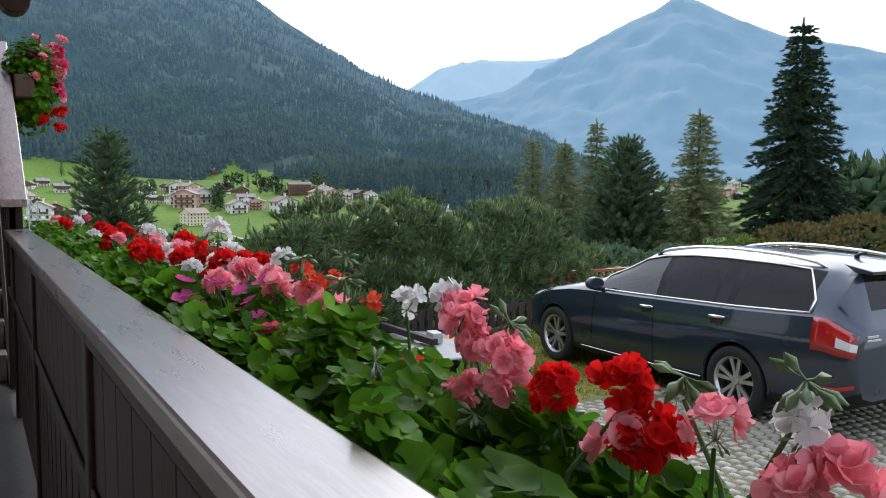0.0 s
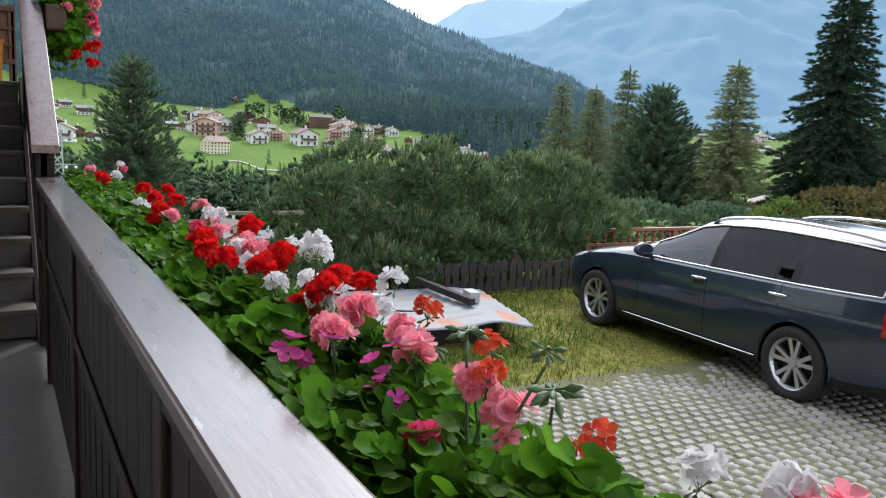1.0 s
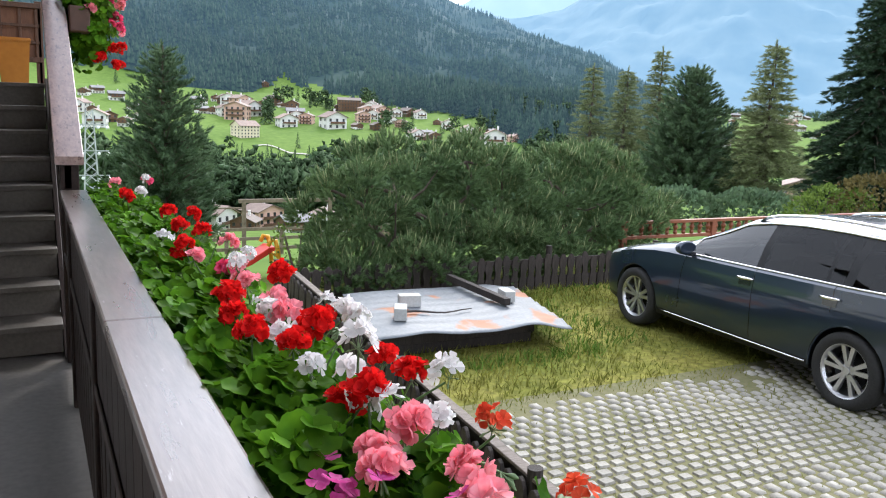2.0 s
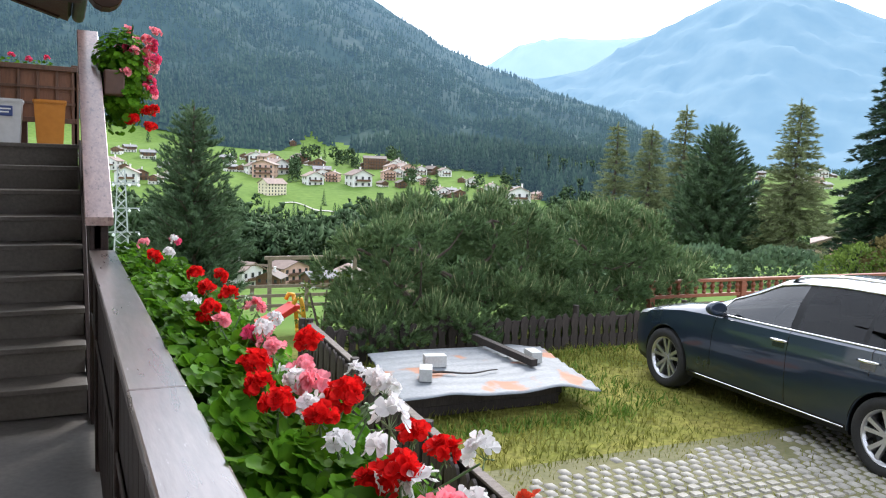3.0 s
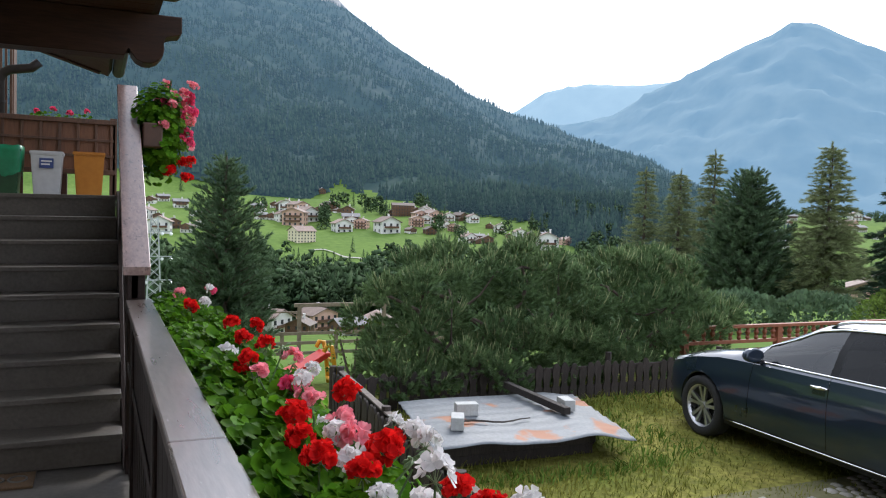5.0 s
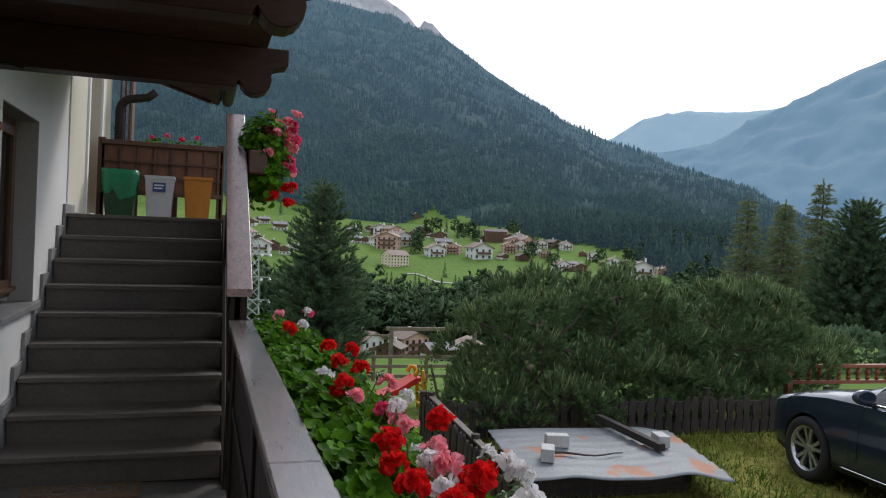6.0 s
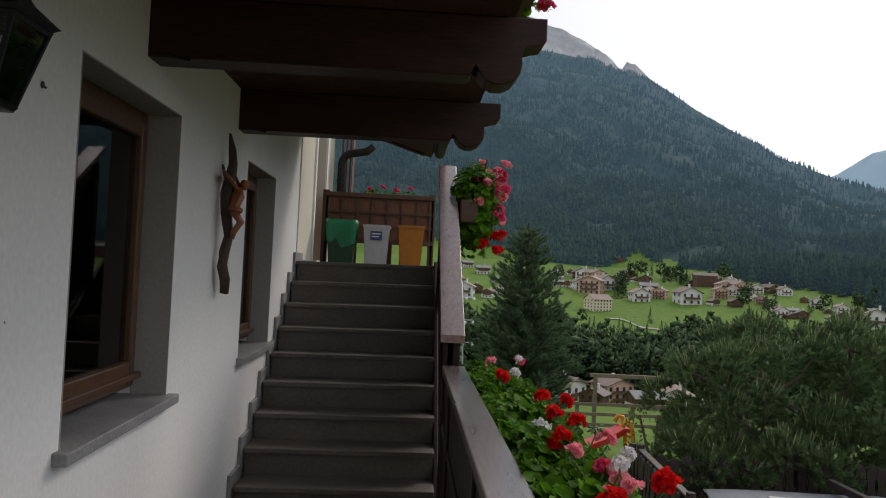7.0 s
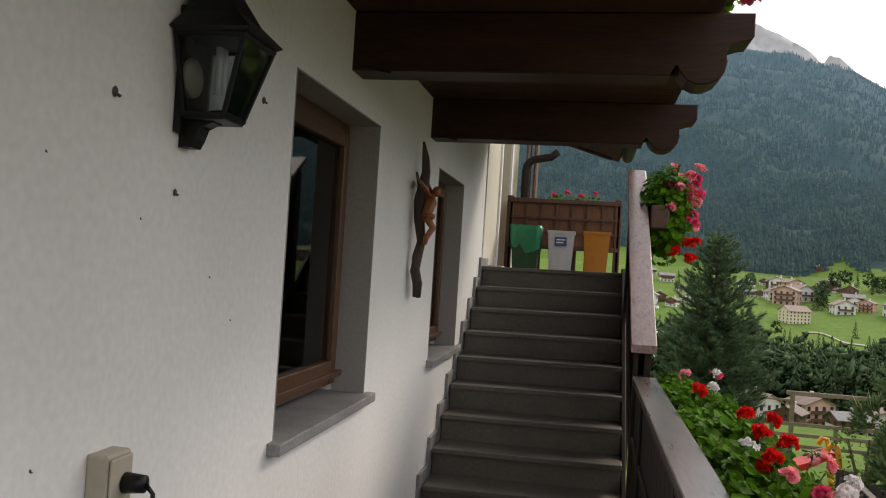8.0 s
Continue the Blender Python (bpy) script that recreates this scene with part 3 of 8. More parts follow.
def build_stair_rail():
    r = thing("stair_railing", (1.30, 4.9, 0), "dark wooden stair railing with a flaking white-and-brown cap", "railing")
    pitch = RISE / RUN
    y0, y1 = 4.72, 6.70
    z0 = 1.115

    def bar(bm, xa, xb, lo, hi, ya, yb, bevel=0.004):
        out = [(ya, z0 + (ya - y0) * pitch + lo), (yb, z0 + (yb - y0) * pitch + lo), (yb, z0 + (yb - y0) * pitch + hi), (ya, z0 + (ya - y0) * pitch + hi)]
        prism(bm, out, xa, xb, "x", bevel)
    bm = B()
    bar(bm, 1.225, 1.368, 0.0, 0.045, y0, y1)
    part("cap", bm, M_CAP_UP, r, "flaking pale painted wooden cap")
    bm = B()
    bar(bm, 1.27, 1.31, -0.17, -0.004, y0 + 0.06, y1)
    part("top_rail", bm, M_WOOD_DARK, r)
    bm = B()
    bar(bm, 1.27, 1.31, -0.98, -0.84, y0 + 0.3, y1)
    part("bottom_rail", bm, M_WOOD_DARK, r)
    for ya, top in ((4.78, 1.13), (6.58, 1.10 + (6.58 - y0) * pitch)):
        slab("post", [(1.25, 1.345, ya, ya + 0.10, 0.0, top)], M_WOOD_DARK, r, "", 0.006)
    y = 4.90
    while y < 6.55:
        bm = B()
        bar(bm, 1.312, 1.332, -0.95, -0.05, y, y + 0.135, 0.002)
        part("board", bm, M_WOOD_BOARD, r)
        y += 0.147
    bm = B()
    prism(bm, [(4.86, 0.0), (5.2, 0.0), (7.3, 7.3 * pitch - 5.2 * pitch), (7.3, LAND_Z + 0.05), (7.05, LAND_Z + 0.05)], 1.24, 1.268, "x", 0.003)
    part("stringer", bm, M_WOOD_DARK, r)
    return r


build_stair_rail()

# unseen house roof, added with its deep eave to shape the car windows' reflections
bm = B()
prism(bm, [(-9.6, 5.5), (-4.5, 8.1), (1.3, 5.05), (1.35, 5.2), (-4.5, 8.3), (-9.7, 5.65)], -6.8, WALL_END + 0.9, "y", 0.01)
tagged(part("roof_house", bm, M_BEAM), "unseen dark boarded house roof with a deep eave, added to shape reflections", "roof", kind="structure")

# unseen wall added behind the camera to stop light entering the porch
bm = B()
box(bm, 0.0, 1.40, -3.25, -3.05, 0.0, 2.52)
tagged(part("wall_porch_end", bm, M_PLASTER), "unseen plain plastered wall, added to keep light out of the porch", "wall", kind="structure")

# ---------------------------------------------------------------- parked estate car
M_PAINT = material("dark_blue_metallic_paint", (0.013, 0.024, 0.045), (0.019, 0.034, 0.062), 0.28, 900, 2, 0.0, metal=0.35, coat=1.0, rough_var=0.02)
M_TRIM = material("bright_trim", (0.75, 0.75, 0.76), (0.85, 0.85, 0.86), 0.18, 30, 2, 0.0, metal=1.0, rough_var=0.03)
M_GLOSS_BLACK = material("gloss_black", (0.008, 0.008, 0.01), (0.012, 0.012, 0.014), 0.15, 30, 2, 0.0, coat=0.6)
M_RUBBER = material("tyre_rubber", (0.012, 0.012, 0.012), (0.03, 0.029, 0.028), 0.85, 60, 4, 0.2)
M_ALLOY = material("silver_alloy", (0.48, 0.48, 0.49), (0.62, 0.62, 0.63), 0.3, 40, 3, 0.02, metal=0.85)
M_REDLAMP = material("red_lamp_plastic", (0.35, 0.006, 0.008), (0.5, 0.012, 0.014), 0.12, 60, 3, 0.0, coat=1.0)
M_CLEARLAMP = material("clear_lamp_plastic", (0.55, 0.55, 0.56), (0.75, 0.75, 0.76), 0.15, 60, 3, 0.0, coat=1.0)
M_SEAT = material("dark_seat_cloth", (0.012, 0.012, 0.014), (0.025, 0.025, 0.028), 0.9, 60, 4, 0.1)
M_PLATE = material("plate_white", (0.7, 0.7, 0.7), (0.8, 0.8, 0.8), 0.4, 30, 3, 0.0)
M_PLATE_BLUE = material("plate_blue", (0.02, 0.07, 0.35), (0.03, 0.09, 0.4), 0.4, 30, 3, 0.0)
M_CARGLASS = thin_glass("car_glass", (0.22, 0.25, 0.25), 0.44)
M_CARGLASS_DARK = thin_glass("tinted_car_glass", (0.10, 0.115, 0.12), 0.28)

CAR_W = ((-2.44, 0.74), (-2.41, 0.80), (-2.25, 0.865), (-1.8, 0.900), (-1.34, 0.907), (0, 0.905), (1.0, 0.905), (1.5, 0.893), (1.8, 0.862), (2.0, 0.79), (2.12, 0.68), (2.20, 0.52), (2.23, 0.40))
CAR_TOP = ((-2.44, 0.93), (-2.42, 0.965), (-2.40, 1.02), (-2.33, 1.22), (-2.26, 1.385), (-2.05, 1.415), (-1.6, 1.445), (-1.0, 1.458), (-0.6, 1.452), (-0.2, 1.42), (0.05, 1.37), (0.75, 1.04), (0.88, 0.985), (1.1, 0.95), (1.5, 0.885), (1.9, 0.79), (2.12, 0.70), (2.20, 0.62), (2.23, 0.52))
CAR_BELT = ((-2.44, 0.90), (-2.2, 1.03), (-1.3, 0.985), (0, 0.945), (0.8, 0.925), (1.1, 0.905), (1.5, 0.845), (1.9, 0.745), (2.12, 0.655), (2.2, 0.57), (2.23, 0.47))
CAR_LOW = ((-2.44, 0.36), (-2.3, 0.27), (-1.9, 0.2), (1.8, 0.18), (2.1, 0.22), (2.23, 0.30))
CAR_ROOF_W = ((-2.44, 0.66), (-2.2, 0.575), (-1.0, 0.60), (0.05, 0.615), (0.88, 0.72), (1.5, 0.66), (2.12, 0.48), (2.23, 0.28))


def car_point(y, v, side=-1, out=0.0):
    """Point on the car's skin: y along the car, v from 0 (underside) over 7 (window base) to 11 (roof middle)."""
    w, top, belt, low, wr = (ramp_at(t, y) for t in (CAR_W, CAR_TOP, CAR_BELT, CAR_LOW, CAR_ROOF_W))
    k = min(1.0, max(0.12, (top - belt) / 0.3))
    hgt = belt - low
    mid = (w - 0.07 + wr) / 2 + 0.022 * k
    prof = ((0, low), (0.8 * w, low), (w - 0.04, low + 0.035), (w - 0.012, low + 0.24 * hgt), (w, low + 0.50 * hgt), (w - 0.002, low + 0.745 * hgt), (w - 0.03, belt - 0.03),
            (w - 0.07, belt), (mid, (belt + top - 0.075 * k) / 2 + 0.012 * k), (wr, top - 0.075 * k), (wr * 0.86, top - 0.03 * k), (0, top))
    i = min(10, int(v))
    f = v - i
    x = prof[i][0] + (prof[i + 1][0] - prof[i][0]) * f
    z = prof[i][1] + (prof[i + 1][1] - prof[i][1]) * f
    return Vector((side * (x + out), y, z))


def skin_panel(bm, y0, y1, v0, v1, side, out, ny=6, nv=3, slant=0.0):
    """A patch of the skin, lifted by out; slant shifts the upper edge along the car."""
    grid = [[bm.verts.new(car_point(y0 + (y1 - y0) * i / ny + slant * j / nv, v0 + (v1 - v0) * j / nv, side, out)) for j in range(nv + 1)] for i in range(ny + 1)]
    for i in range(ny):
        for j in range(nv):
            bm.faces.new((grid[i][j], grid[i + 1][j], grid[i + 1][j + 1], grid[i][j + 1]))
    return grid


def build_wheel(car, x, y, side):
    wheel = new("wheel")
    wheel.parent = car
    wheel.location = (x, y, 0.318)
    me_t = bpy.data.meshes.get("tyre_shape")
    if me_t is None:
        bm = B()
        lathe(bm, [(0.222, -0.09), (0.25, -0.105), (0.295, -0.105), (0.314, -0.085), (0.318, -0.05), (0.318, 0.05), (0.314, 0.085), (0.295, 0.105), (0.25, 0.105), (0.222, 0.09)], 40, axis="x")
        me_t = bpy.data.meshes.new("tyre_shape")
        bmesh.ops.recalc_face_normals(bm, faces=bm.faces)
        bm.to_mesh(me_t)
        bm = B()
        lathe(bm, [(0.20, -0.06), (0.214, -0.085), (0.226, -0.092), (0.228, -0.08), (0.222, -0.06), (0.205, 0.08)], 40, axis="x")
        lathe(bm, [(0.0, -0.062), (0.03, -0.062), (0.034, -0.05), (0.06, -0.045), (0.065, -0.02)], 20, axis="x")
        for k in range(5):
            for s in (-0.155, 0.155):
                a = k * math.tau / 5 + s + math.pi / 2
                a2 = k * math.tau / 5 + s * 1.45 + math.pi / 2
                p0, p1 = Vector((0, math.cos(a) * 0.035, math.sin(a) * 0.035)), Vector((0, math.cos(a2) * 0.208, math.sin(a2) * 0.208))
                t = Vector((0, -(p1 - p0).z, (p1 - p0).y)).normalized()
                va = [bm.verts.new(q) for q in (p0 + t * 0.014 + Vector((-0.055, 0, 0)), p0 - t * 0.014 + Vector((-0.055, 0, 0)), p1 - t * 0.019 + Vector((-0.072, 0, 0)), p1 + t * 0.019 + Vector((-0.072, 0, 0)))]
                vb = [bm.verts.new(v.co + Vector((0.03, 0, 0))) for v in va]
                bm.faces.new(va)
                for i in range(4):
                    bm.faces.new((va[i], vb[i], vb[(i + 1) % 4], va[(i + 1) % 4]))
        bmesh.ops.recalc_face_normals(bm, faces=bm.faces)
        me_r = bpy.data.meshes.new("rim_shape")
        bm.to_mesh(me_r)
        bm = B()
        lathe(bm, [(0.0, -0.005), (0.15, -0.005), (0.15, 0.015), (0.0, 0.015)], 30, axis="x")
        me_d = bpy.data.meshes.new("disc_shape")
        bm.to_mesh(me_d)
    for nm, mt in (("tyre", M_RUBBER), ("rim", M_ALLOY), ("disc", M_BLACK)):
        o = link(nm, bpy.data.meshes[nm + "_shape"], mt, wheel, "dull silver ten-spoke alloy rim" if nm == "rim" else "", smooth=nm != "rim")
        if side > 0:
            o.rotation_euler = (0, 0, math.pi)


def build_car(at, turn):
    car = thing("estate_car", at, "dark blue-grey estate car with chrome window trim parked on paving", "car", turn=turn)
    ys = [2.23, 2.215, 2.19, 2.14, 2.05, 1.92, 1.75, 1.6, 1.45, 1.3, 1.1, 0.95, 0.88, 0.75, 0.6, 0.45, 0.25, 0.05, -0.1, -0.28, -0.36, -0.5, -0.7, -0.9, -1.02, -1.06, -1.2, -1.28, -1.45, -1.65, -1.85, -2.02, -2.1, -2.2, -2.23, -2.26, -2.32, -2.38, -2.415, -2.44]
    vs = [0, 1, 2, 2.5, 3, 3.5, 4, 4.5, 5, 5.5, 6, 7, 7.5, 8, 8.5, 9, 10, 10.5, 11]
    ring = [(s, v) for s in (-1,) for v in vs] + [(1, v) for v in vs[-2:0:-1]]
    bm = B()
    rows = [[bm.verts.new(car_point(y, v, s)) for s, v in ring] for y in ys]
    n = len(ring)
    for i in range(len(ys) - 1):
        ym = (ys[i] + ys[i + 1]) / 2
        for j in range(n):
            f = bm.faces.new((rows[i][j], rows[i][(j + 1) % n], rows[i + 1][(j + 1) % n], rows[i + 1][j]))
            va, vb = sorted((ring[j][1], ring[(j + 1) % n][1]))
            if va >= 7 and vb <= 9 and -2.02 < ym < 0.60:
                f.material_index = 3 if (-0.36 < ym < -0.28 or -1.06 < ym < -1.02 or -1.28 < ym < -1.2) else (1 if ym > -0.3 else 2)
            elif va >= 9 and vb <= 11 and 0.05 < ym < 0.88 and va >= 9.9:
                f.material_index = 1
            elif va >= 9.9 and -2.38 < ym < -2.23:
                f.material_index = 2
            elif vb <= 2.5:
                f.material_index = 3
    bm.faces.new(rows[0])
    bm.faces.new(rows[-1][::-1])
    bmesh.ops.recalc_face_normals(bm, faces=bm.faces)
    me = bpy.data.meshes.new("car_shell")
    bm.to_mesh(me)
    bm.free()
    for m in (M_PAINT, M_CARGLASS, M_CARGLASS_DARK, M_BLACK):
        me.materials.append(m)
    shell = new("car_shell", me)
    cut = B()
    for y in (1.343, -1.343):
        for s in (-1, 1):
            rings = lathe(cut, [(0.36, 0.60), (0.36, 1.1)], 40, axis="x")
            new_verts = [v for r in rings for v in r]
            for r, rev in ((rings[0], False), (rings[1], True)):
                cut.faces.new(r if rev else r[::-1])
            for v in new_verts:
                v.co = Vector((s * v.co.x, v.co.y + y, v.co.z + 0.318))
    bmesh.ops.recalc_face_normals(cut, faces=cut.faces)
    for f in cut.faces:
        f.material_index = 3
    cme = bpy.data.meshes.new("cutter")
    cut.to_mesh(cme)
    cut.free()
    for m in (M_PAINT, M_CARGLASS, M_CARGLASS_DARK, M_BLACK):
        cme.materials.append(m)
    cutter = new("cutter", cme)
    mod = shell.modifiers.new("arch", "BOOLEAN")
    mod.operation, mod.object, mod.solver = "DIFFERENCE", cutter, "EXACT"
    bpy.context.view_layer.update()
    done = bpy.data.meshes.new_from_object(shell.evaluated_get(bpy.context.evaluated_depsgraph_get()))
    bpy.data.objects.remove(shell)
    bpy.data.objects.remove(cutter)
    for idx, (nm, mt, lab) in enumerate((("body", M_PAINT, ""), ("front_window", M_CARGLASS, "clear glass window"), ("rear_window", M_CARGLASS_DARK, "tinted window"), ("underbody", M_BLACK, "black pillars, wheel wells and underside"))):
        b2 = B()
        b2.from_mesh(done)
        bmesh.ops.delete(b2, geom=[f for f in b2.faces if f.material_index != idx], context="FACES")
        for f in b2.faces:
            f.material_index = 0
            f.smooth = True
        groups = [b2]
        if idx in (1, 2):
            groups, left = [], set(b2.faces)
            while left:
                todo, seen = [left.pop()], set()
                while todo:
                    f = todo.pop()
                    seen.add(f)
                    for e in f.edges:
                        for g in e.link_faces:
                            if g in left:
                                left.discard(g)
                                todo.append(g)
                one = B()
                known = {}
                for f in seen:
                    for v in f.verts:
                        if v not in known:
                            known[v] = one.verts.new(v.co)
                    nf = one.faces.new([known[v] for v in f.verts])
                    nf.smooth = True
                groups.append(one)
        for one in groups:
            ob = part(nm, one, mt, car, lab, local=True)
            ob.data.set_sharp_from_angle(angle=radians(38))
            if idx in (1, 2):
                ob.visible_shadow = False
    for s in (-1, 1):
        bm = B()
        base = [car_point(0.62 - 2.66 * k / 24, 6.96, s, 0.006) for k in range(25)]
        over = [car_point(-2.05 + 2.62 * k / 30, 8.98 - max(0.0, 1.4 * (0.06 - k / 30) / 0.06 if k < 2 else 0), s, 0.008) for k in range(31)]
        tube(bm, base + over, 0.011, 6, closed=True)
        part("chrome_trim", bm, M_TRIM, car, "chrome window surround", smooth=True, local=True)
        bm = B()
        tube(bm, [car_point(0.95 - 1.9 * k / 16, 2.35, s, 0.005) for k in range(17)], 0.008, 6)
        part("sill_strip", bm, M_TRIM, car, "chrome sill strip", smooth=True, local=True)
        bm = B()
        rail = [car_point(-0.02 - 1.95 * k / 20, 9.55, s, 0.0) + Vector((0, 0, 0.055 * math.sin(math.pi * min(1, max(0, (k / 20)))) ** 0.35)) for k in range(21)]
        tube(bm, rail, [0.008] + [0.016] * 19 + [0.008], 8)
        part("roof_rail", bm, M_TRIM, car, "silver roof rail", smooth=True, local=True)
        for hy in (-0.12, -1.04):
            bm = B()
            pts = [car_point(hy - 0.2 * k / 6, 5.55, s, 0.012 + 0.022 * math.sin(math.pi * k / 6)) for k in range(7)]
            tube(bm, pts, [0.008, 0.014, 0.015, 0.015, 0.015, 0.014, 0.008], 8)
            part("door_handle", bm, M_TRIM, car, "chrome-edged door handle", smooth=True, local=True)
            bm = B()
            skin_panel(bm, hy - 0.03, hy - 0.17, 5.15, 5.5, s, 0.0025, 4, 2)
            part("handle_recess", bm, M_GLOSS_BLACK, car, local=True)
        for gy, v0 in ((0.62, 3.0), (-0.32, 2.6), (-1.16, 4.9)):
            bm = B()
            tube(bm, [car_point(gy + (0.05 * (5 - v) / 3 if gy > 0 else 0), v, s, 0.0006) for v in [v0 + (6.9 - v0) * k / 12 for k in range(13)]], 0.0035, 4)
            part("door_gap", bm, M_GLOSS_BLACK, car, local=True)
        bm = B()
        c = car_point(0.50, 6.9, s, 0.14) + Vector((0, 0, 0.075))
        bmesh.ops.create_uvsphere(bm, u_segments=16, v_segments=10, radius=1, matrix=Matrix.Translation(c) @ Matrix.Diagonal((0.115, 0.075, 0.07, 1)))
        for v in bm.verts:
            if v.co.y < c.y - 0.03:
                v.co.y = c.y - 0.03
        mir = part("side_mirror", bm, M_PAINT, car, smooth=True, local=True)
        bm = B()
        tube(bm, [car_point(0.52, 6.9, s, 0.0), c + Vector((0, 0, -0.05))], 0.025, 8)
        part("mirror_foot", bm, M_GLOSS_BLACK, mir, local=True)
        bm = B()
        skin_panel(bm, -2.10, -2.425, 4.55, 6.2, s, 0.010, 6, 4)
        lamp = part("tail_lamp", bm, M_REDLAMP, car, "red and clear tail lamp", smooth=True, local=True)
        lamp.modifiers.new("depth", "SOLIDIFY").thickness = 0.02
        bm = B()
        skin_panel(bm, -2.30, -2.43, 4.95, 5.45, s, 0.016, 4, 2)
        part("reverse_lamp", bm, M_CLEARLAMP, lamp, "clear reversing lens", local=True)
        bm = B()
        skin_panel(bm, -2.22, -2.42, 2.9, 3.15, s, 0.006, 5, 2)
        part("reflector", bm, M_REDLAMP, car, "red bumper reflector", local=True)
        bm = B()
        skin_panel(bm, 2.17, 1.72, 5.9, 6.9, s, 0.006, 6, 2, -0.12)
        part("head_lamp", bm, M_CLEARLAMP, car, "clear headlamp", smooth=True, local=True)
        for wy in (1.343, -1.343):
            build_wheel(car, s * 0.80, wy, s)
            bm = B()
            a0 = -0.15
            tube(bm, [Vector((s * (ramp_at(CAR_W, wy + 0.365 * math.cos(a0 + (math.pi - 2 * a0) * k / 20)) - 0.012 - 0.02 * abs(math.cos(a0 + (math.pi - 2 * a0) * k / 20))), wy + 0.365 * math.cos(a0 + (math.pi - 2 * a0) * k / 20), 0.318 + 0.365 * math.sin(a0 + (math.pi - 2 * a0) * k / 20))) for k in range(21)], 0.014, 6)
            part("arch_lip", bm, M_PAINT, car, smooth=True, local=True)
    bm = B()
    prism(bm, [(-2.14, 1.412), (-2.39, 1.37), (-2.39, 1.345), (-2.24, 1.35)], -0.56, 0.56, "x", 0.004)
    part("roof_spoiler", bm, M_PAINT, car, local=True)
    bm = B()
    box(bm, -0.18, 0.18, -2.402, -2.392, 1.35, 1.365)
    part("brake_light", bm, M_REDLAMP, car, local=True)
    bm = B()
    tube(bm, [(0, -1.85, 1.425), (0, -1.88, 1.455), (0, -1.95, 1.48)], [0.025, 0.014, 0.006], 8)
    part("aerial", bm, M_GLOSS_BLACK, car, smooth=True, local=True)
    bm = B()
    box(bm, -0.26, 0.26, -2.462, -2.442, 0.70, 0.81, 0.003)
    plate = part("number_plate", bm, M_PLATE, car, "white number plate with dark bars", local=True)
    bm = B()
    box(bm, -0.26, -0.215, -2.466, -2.462, 0.70, 0.81)
    part("blue_band", bm, M_PLATE_BLUE, plate, local=True)
    bm = B()
    for k in range(6):
        box(bm, -0.17 + k * 0.065, -0.13 + k * 0.065, -2.466, -2.4625, 0.725, 0.785)
    part("dark_bars", bm, M_GLOSS_BLACK, plate, local=True)
    bm = B()
    for k in range(2):
        box(bm, -0.68, -0.54 + 0.03 * k, -2.449, -2.441, 0.865 - k * 0.03, 0.882 - k * 0.03, 0.002)
    part("badge", bm, M_TRIM, car, "small chrome badge bars", local=True)
    # cabin
    bm = B()
    prism(bm, [(0.85, 0.5), (0.92, 0.93), (0.55, 0.98), (0.35, 0.86), (0.45, 0.5)], -0.72, 0.72, "x", 0.02)
    part("dashboard", bm, M_SEAT, car, local=True)
    bm = B()
    ctr = Vector((-0.37, 0.18, 0.93))
    tube(bm, [ctr + Vector((0.18 * math.cos(a), -0.07 * math.sin(a), 0.17 * math.sin(a))) for a in [k * math.tau / 24 for k in range(24)]], 0.014, 6, closed=True)
    tube(bm, [ctr + Vector((-0.17, 0, 0)), ctr, ctr + Vector((0.17, 0, 0))], 0.018, 6)
    tube(bm, [ctr, ctr + Vector((0, 0.25, -0.08))], 0.03, 6)
    part("steering_wheel", bm, M_SEAT, car, smooth=True, local=True)
    for sx, sy in ((-0.37, -0.35), (0.37, -0.35), (-0.37, -1.15), (0.37, -1.15)):
        bm = B()
        box(bm, sx - 0.25, sx + 0.25, sy - 0.02, sy + 0.48, 0.35, 0.55, 0.05)
        prism(bm, [(sy + 0.05, 0.5), (sy - 0.12, 1.08), (sy - 0.22, 1.08), (sy - 0.1, 0.5)], sx - 0.23, sx + 0.23, "x", 0.03)
        box(bm, sx - 0.13, sx + 0.13, sy - 0.22, sy - 0.13, 1.10, 1.27, 0.03)
        part("seat", bm, M_SEAT, car, local=True)
    bm = B()
    box(bm, -0.75, 0.75, -2.2, 0.9, 0.28, 0.33)
    part("cabin_floor", bm, M_SEAT, car, local=True)
    return car


build_car((7.775, 5.255, G), -3.2)

# ---------------------------------------------------------------- yard: paving, grass, fences, covered pile
M_PAVER = material("pale_concrete_paver", (0.25, 0.235, 0.195), (0.41, 0.385, 0.335), 0.9, 60, 6, 0.2, vary=0.16)
M_PAVER_J = material("pale_concrete_pavers", (0.25, 0.235, 0.195), (0.41, 0.385, 0.335), 0.9, 60, 6, 0.2, island=0.16)
M_SOIL = material("mossy_soil_joints", (0.05, 0.048, 0.03), (0.11, 0.105, 0.055), 1.0, 30, 2, 0.4)
M_BLADE = material("grass_blades", (0.12, 0.15, 0.025), (0.27, 0.25, 0.06), 0.8, 3, 0.8, 0.0, island=0.35, translucent=0.25, spec=0.08)
M_WEED = material("yard_weeds", (0.07, 0.14, 0.02), (0.15, 0.23, 0.04), 0.7, 6, 1, 0.0, island=0.3, translucent=0.2, spec=0.08)
M_PICKET = material("weathered_dark_fence_wood", (0.016, 0.011, 0.009), (0.055, 0.042, 0.035), 0.8, 20, 4, 0.4, stretch=(6, 6, 1), vary=0.25)
